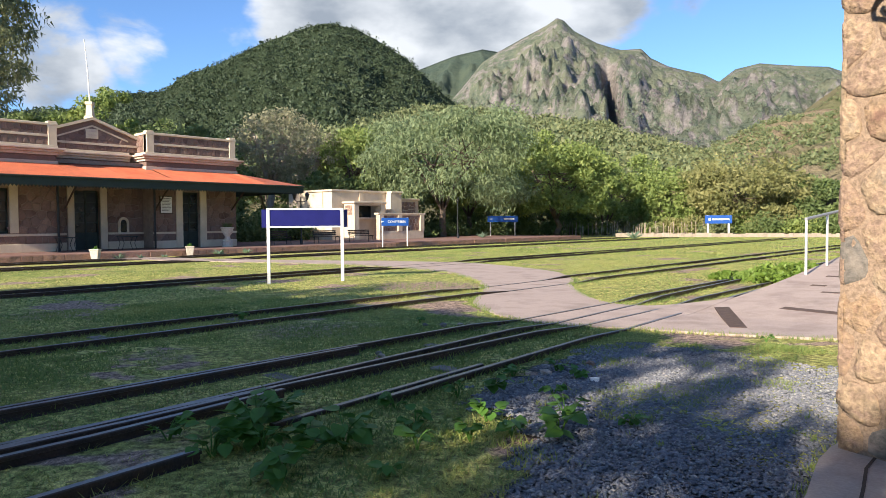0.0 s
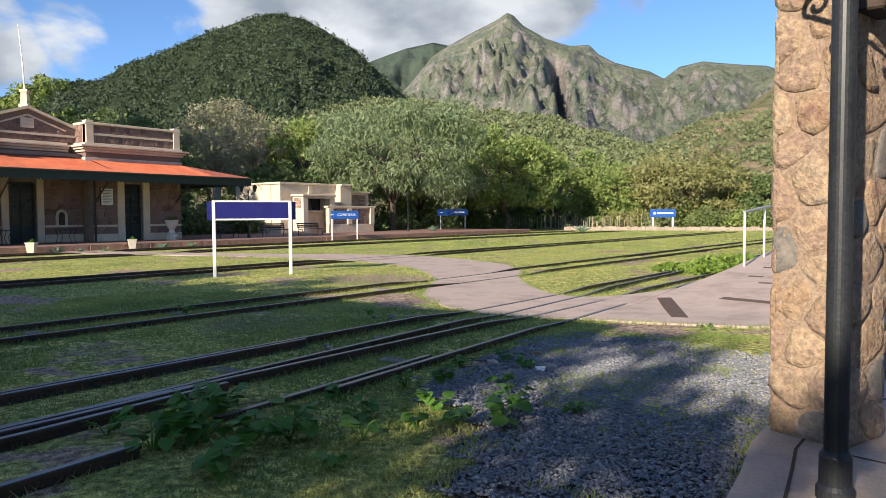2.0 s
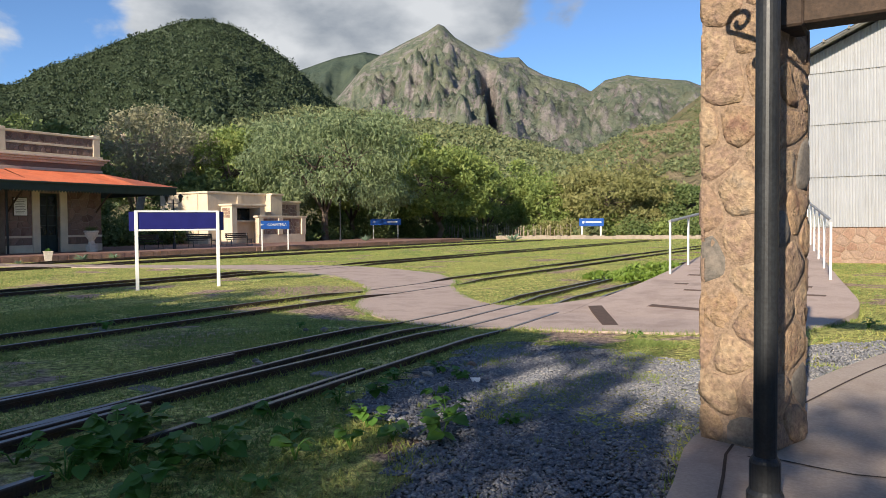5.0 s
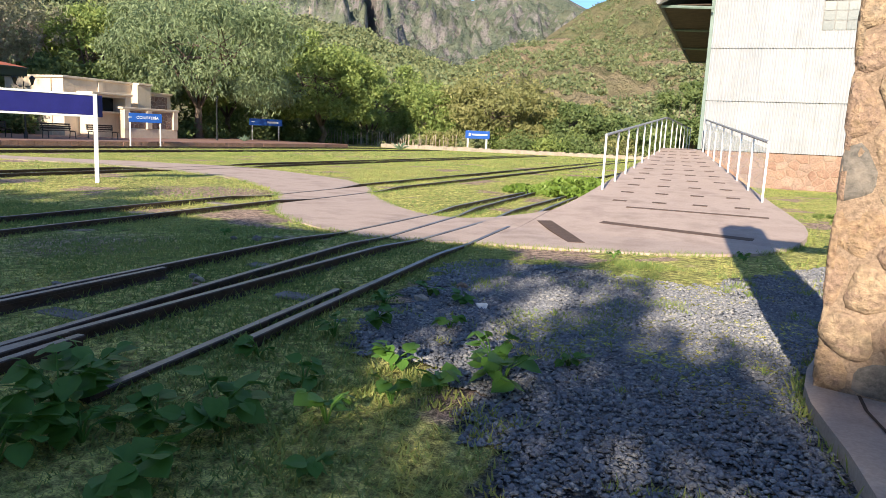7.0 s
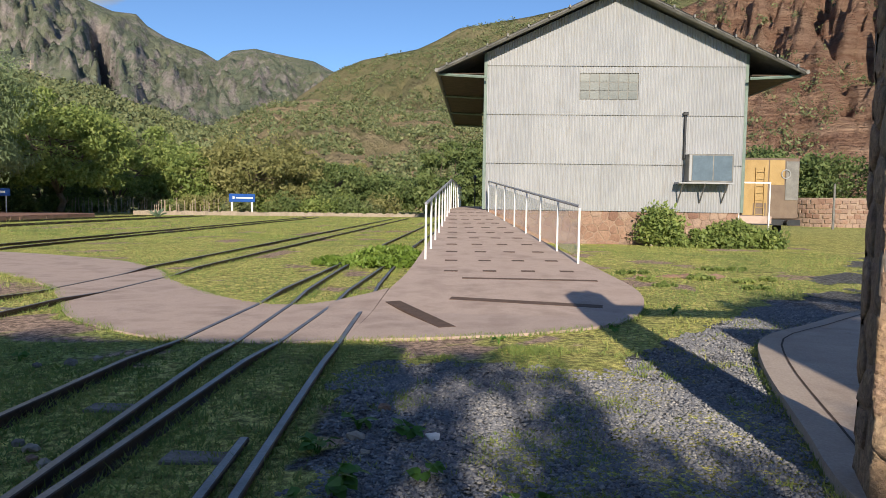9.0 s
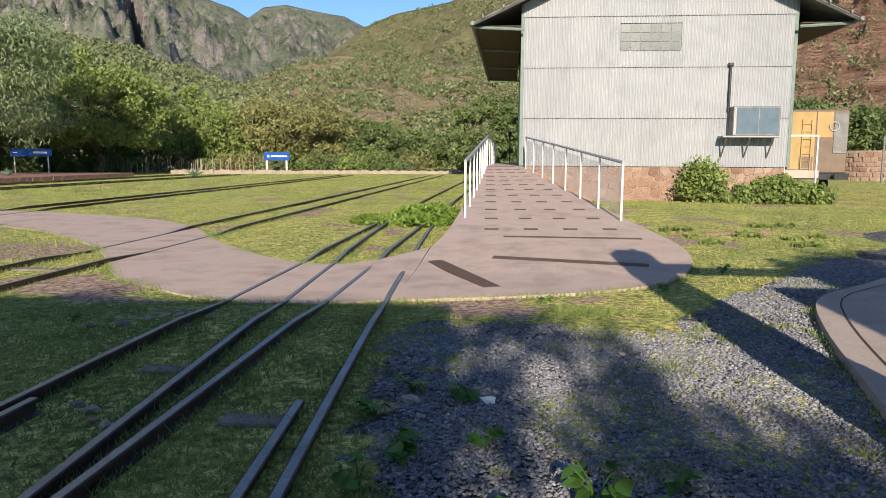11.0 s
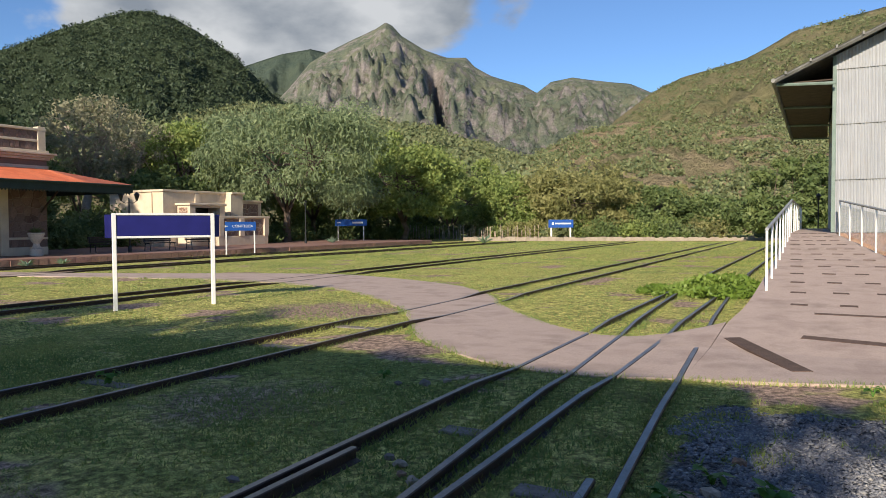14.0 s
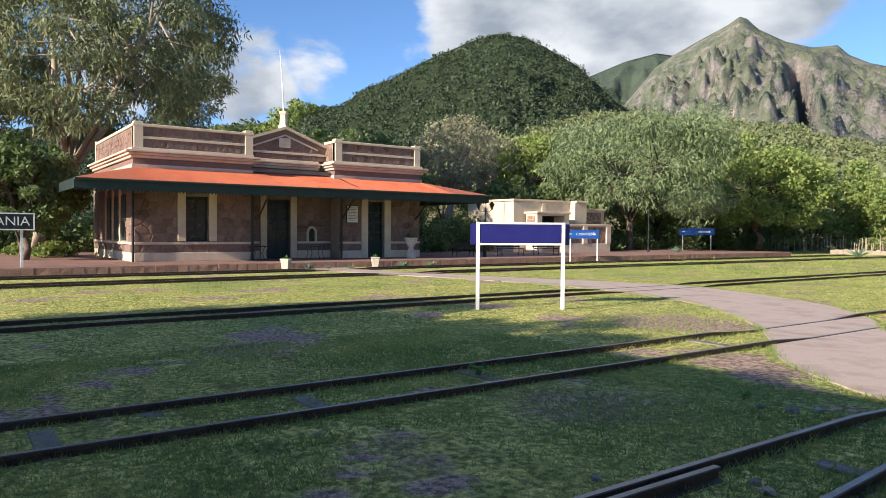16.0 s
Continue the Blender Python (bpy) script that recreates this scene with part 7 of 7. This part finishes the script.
for i in range(3):
    bm.faces.new((lt[i], mid[i + 1], mid[i + 2], lt[i + 1]))
    bm.faces.new((mid[i + 1], rt[i], rt[i + 1], mid[i + 2]))
bm.faces.new((lt[3], mid[4], mid[5]))
bm.faces.new((mid[4], rt[3], mid[5]))
LEAF_ME = bpy.data.meshes.new("leaf")
bm.to_mesh(LEAF_ME)
bm.free()
LEAF_ME.materials.append(M_WEED)


def weed(x, y, h, n, size, seed):
    rnd = random.Random(seed)
    t = thing("weed", (x, y, ground_z(x, y)), "leafy green weed growing in grass and gravel", "weed", "weeds")
    tips = []
    for i in range(max(2, n // 3)):
        a, l = rnd.uniform(0, 6.283), rnd.uniform(0.3, 1.0)
        e = Vector((math.cos(a) * h * 0.8 * l, math.sin(a) * h * 0.8 * l, h * rnd.uniform(0.45, 1.0)))
        m = Vector((e.x * 0.35, e.y * 0.35, e.z * 0.65))
        bm = bmesh.new()
        chain(bm, [(0, 0, -0.01), m, e], [0.006, 0.005, 0.003], 5)
        part("stem", bm, M_WEED, t)
        tips += [(m.lerp(e, k), a) for k in (0.3, 0.7, 1.0)]
    for i in range(n):
        p, a = tips[i % len(tips)]
        lf = new("leaf", LEAF_ME)
        lf.parent = t
        s = size * rnd.uniform(0.6, 1.25)
        lf.matrix_local = pose(p.x, p.y, p.z, rnd.uniform(-35, 30), rnd.uniform(-30, 30), math.degrees(a) - 90 + rnd.uniform(-80, 80)) @ Matrix.Scale(s, 4)


for i, (x, y, h, n, s) in enumerate(((-3.55, 3.45, 0.34, 26, 0.12), (-3.25, 3.3, 0.25, 18, 0.11), (-2.74, 3.08, 0.26, 18, 0.12), (-2.86, 3.65, 0.30, 22, 0.13), (-3.1, 3.55, 0.2, 14, 0.1), (-2.57, 4.75, 0.2, 12, 0.09), (-1.94, 4.74, 0.26, 18, 0.11),
                                     (-2.09, 5.06, 0.24, 14, 0.1), (-3.31, 4.55, 0.16, 10, 0.08), (-3.17, 5.14, 0.18, 10, 0.08), (-2.78, 6.42, 0.13, 12, 0.09), (-3.06, 5.48, 0.22, 14, 0.1), (-3.11, 6.54, 0.15, 10, 0.08), (-2.35, 4.3, 0.18, 10, 0.08), (-3.28, 6.06, 0.16, 10, 0.08), (-3.9, 3.0, 0.2, 12, 0.09), (-2.3, 3.5, 0.15, 9, 0.08), (-6.6, 8.3, 0.12, 8, 0.06), (-9.1, 6.9, 0.2, 14, 0.08), (-2.1, 9.55, 0.12, 9, 0.06), (-0.7, 10.4, 0.12, 10, 0.06), (0.35, 11.8, 0.2, 14, 0.07), (-2.5, 3.95, 0.18, 10, 0.09), (-3.7, 3.75, 0.3, 20, 0.12), (-3.35, 3.0, 0.28, 18, 0.12), (-2.2, 4.55, 0.2, 12, 0.09), (-2.85, 4.3, 0.16, 10, 0.08), (-1.7, 5.3, 0.12, 9, 0.07), (-2.6, 5.7, 0.14, 10, 0.08))):
    weed(x, y, h * 0.8, int(n * 1.5), s, 500 + i)
rnd = random.Random(8)
for i, (x, y, s, m) in enumerate(((-2.611, 6.40, 0.045, M_WHITE), (-3.1, 6.35, 0.06, M_PALESTONE), (-3.0, 6.1, 0.03, M_PALESTONE), (-5.9, 8.4, 0.05, M_PALESTONE), (-6.05, 8.2, 0.06, M_SLEEPER), (-6.3, 8.1, 0.04, M_SLEEPER), (-5.0, 6.0, 0.05, M_PALESTONE), (-4.9, 5.85, 0.035, M_SOIL), (-5.15, 6.1, 0.04, M_SLEEPER), (-4.75, 5.75, 0.05, M_PALESTONE), (-5.8, 5.3, 0.04, M_SLEEPER), (-3.0, 7.0, 0.05, M_SOIL), (-1.6, 7.6, 0.03, M_PALESTONE))):
    bm = bmesh.new()
    r = bmesh.ops.create_icosphere(bm, subdivisions=1, radius=s)
    for v in r["verts"]:
        v.co = Vector((v.co.x * 1.2 + x, v.co.y + y, v.co.z * 0.7 + ground_z(x, y) + s * 0.35)) + Vector((rnd.uniform(-1, 1), rnd.uniform(-1, 1), rnd.uniform(-1, 1))) * s * 0.2
    tagged(part("loose_stone", bm, m), "single pale loose stone lying on the gravel", "stone", "loose stones")

# turf creeping over the edges of the paving
edge_pts = [(p.x, p.y) for line in (resample(near_edge, 400)[120:], resample(far_edge, 400)[120:], resample(right_edge, 300)[:170], resample(slab_left, 300)[90:]) for p in line]
rs = np.random.RandomState(12)
tuft_v, tuft_f = [], []
for x, y in edge_pts:
    for k in range(16 if noise.noise((x * 1.7, y * 1.7, 4)) > -0.1 else 5):
        px, py = x + rs.normal(0, 0.05), y + rs.normal(0, 0.05)
        a, h, w = rs.uniform(0, 6.283), rs.uniform(0.025, 0.075), rs.uniform(0.004, 0.009)
        z = ground_z(px, py)
        q = len(tuft_v)
        tuft_v += [(px - math.cos(a) * w, py - math.sin(a) * w, z), (px + math.cos(a) * w, py + math.sin(a) * w, z), (px + rs.normal(0, 0.03), py + rs.normal(0, 0.03), z + h)]
        tuft_f.append((q, q + 1, q + 2))
tagged(raw("edge_grass", tuft_v, tuft_f, M_GRASS), "grass creeping over the edges of the paving", "grass", kind="stuff")


def gravel_tufts(x, y):
    return not on_paving(x, y) and noise.noise((x * 1.9, y * 1.9, 11.0)) + 0.6 * noise.noise((x * 7, y * 7, 2.0)) > (0.18 if y < 4.4 and x < -1.4 else 0.40)


blades("gravel_grass", 42000, (-3.5, 0.6, 3.4, 9.4), M_GRASS, "thin grass tufts coming up through the gravel", 9, 0.05, 0.006, gravel_tufts)
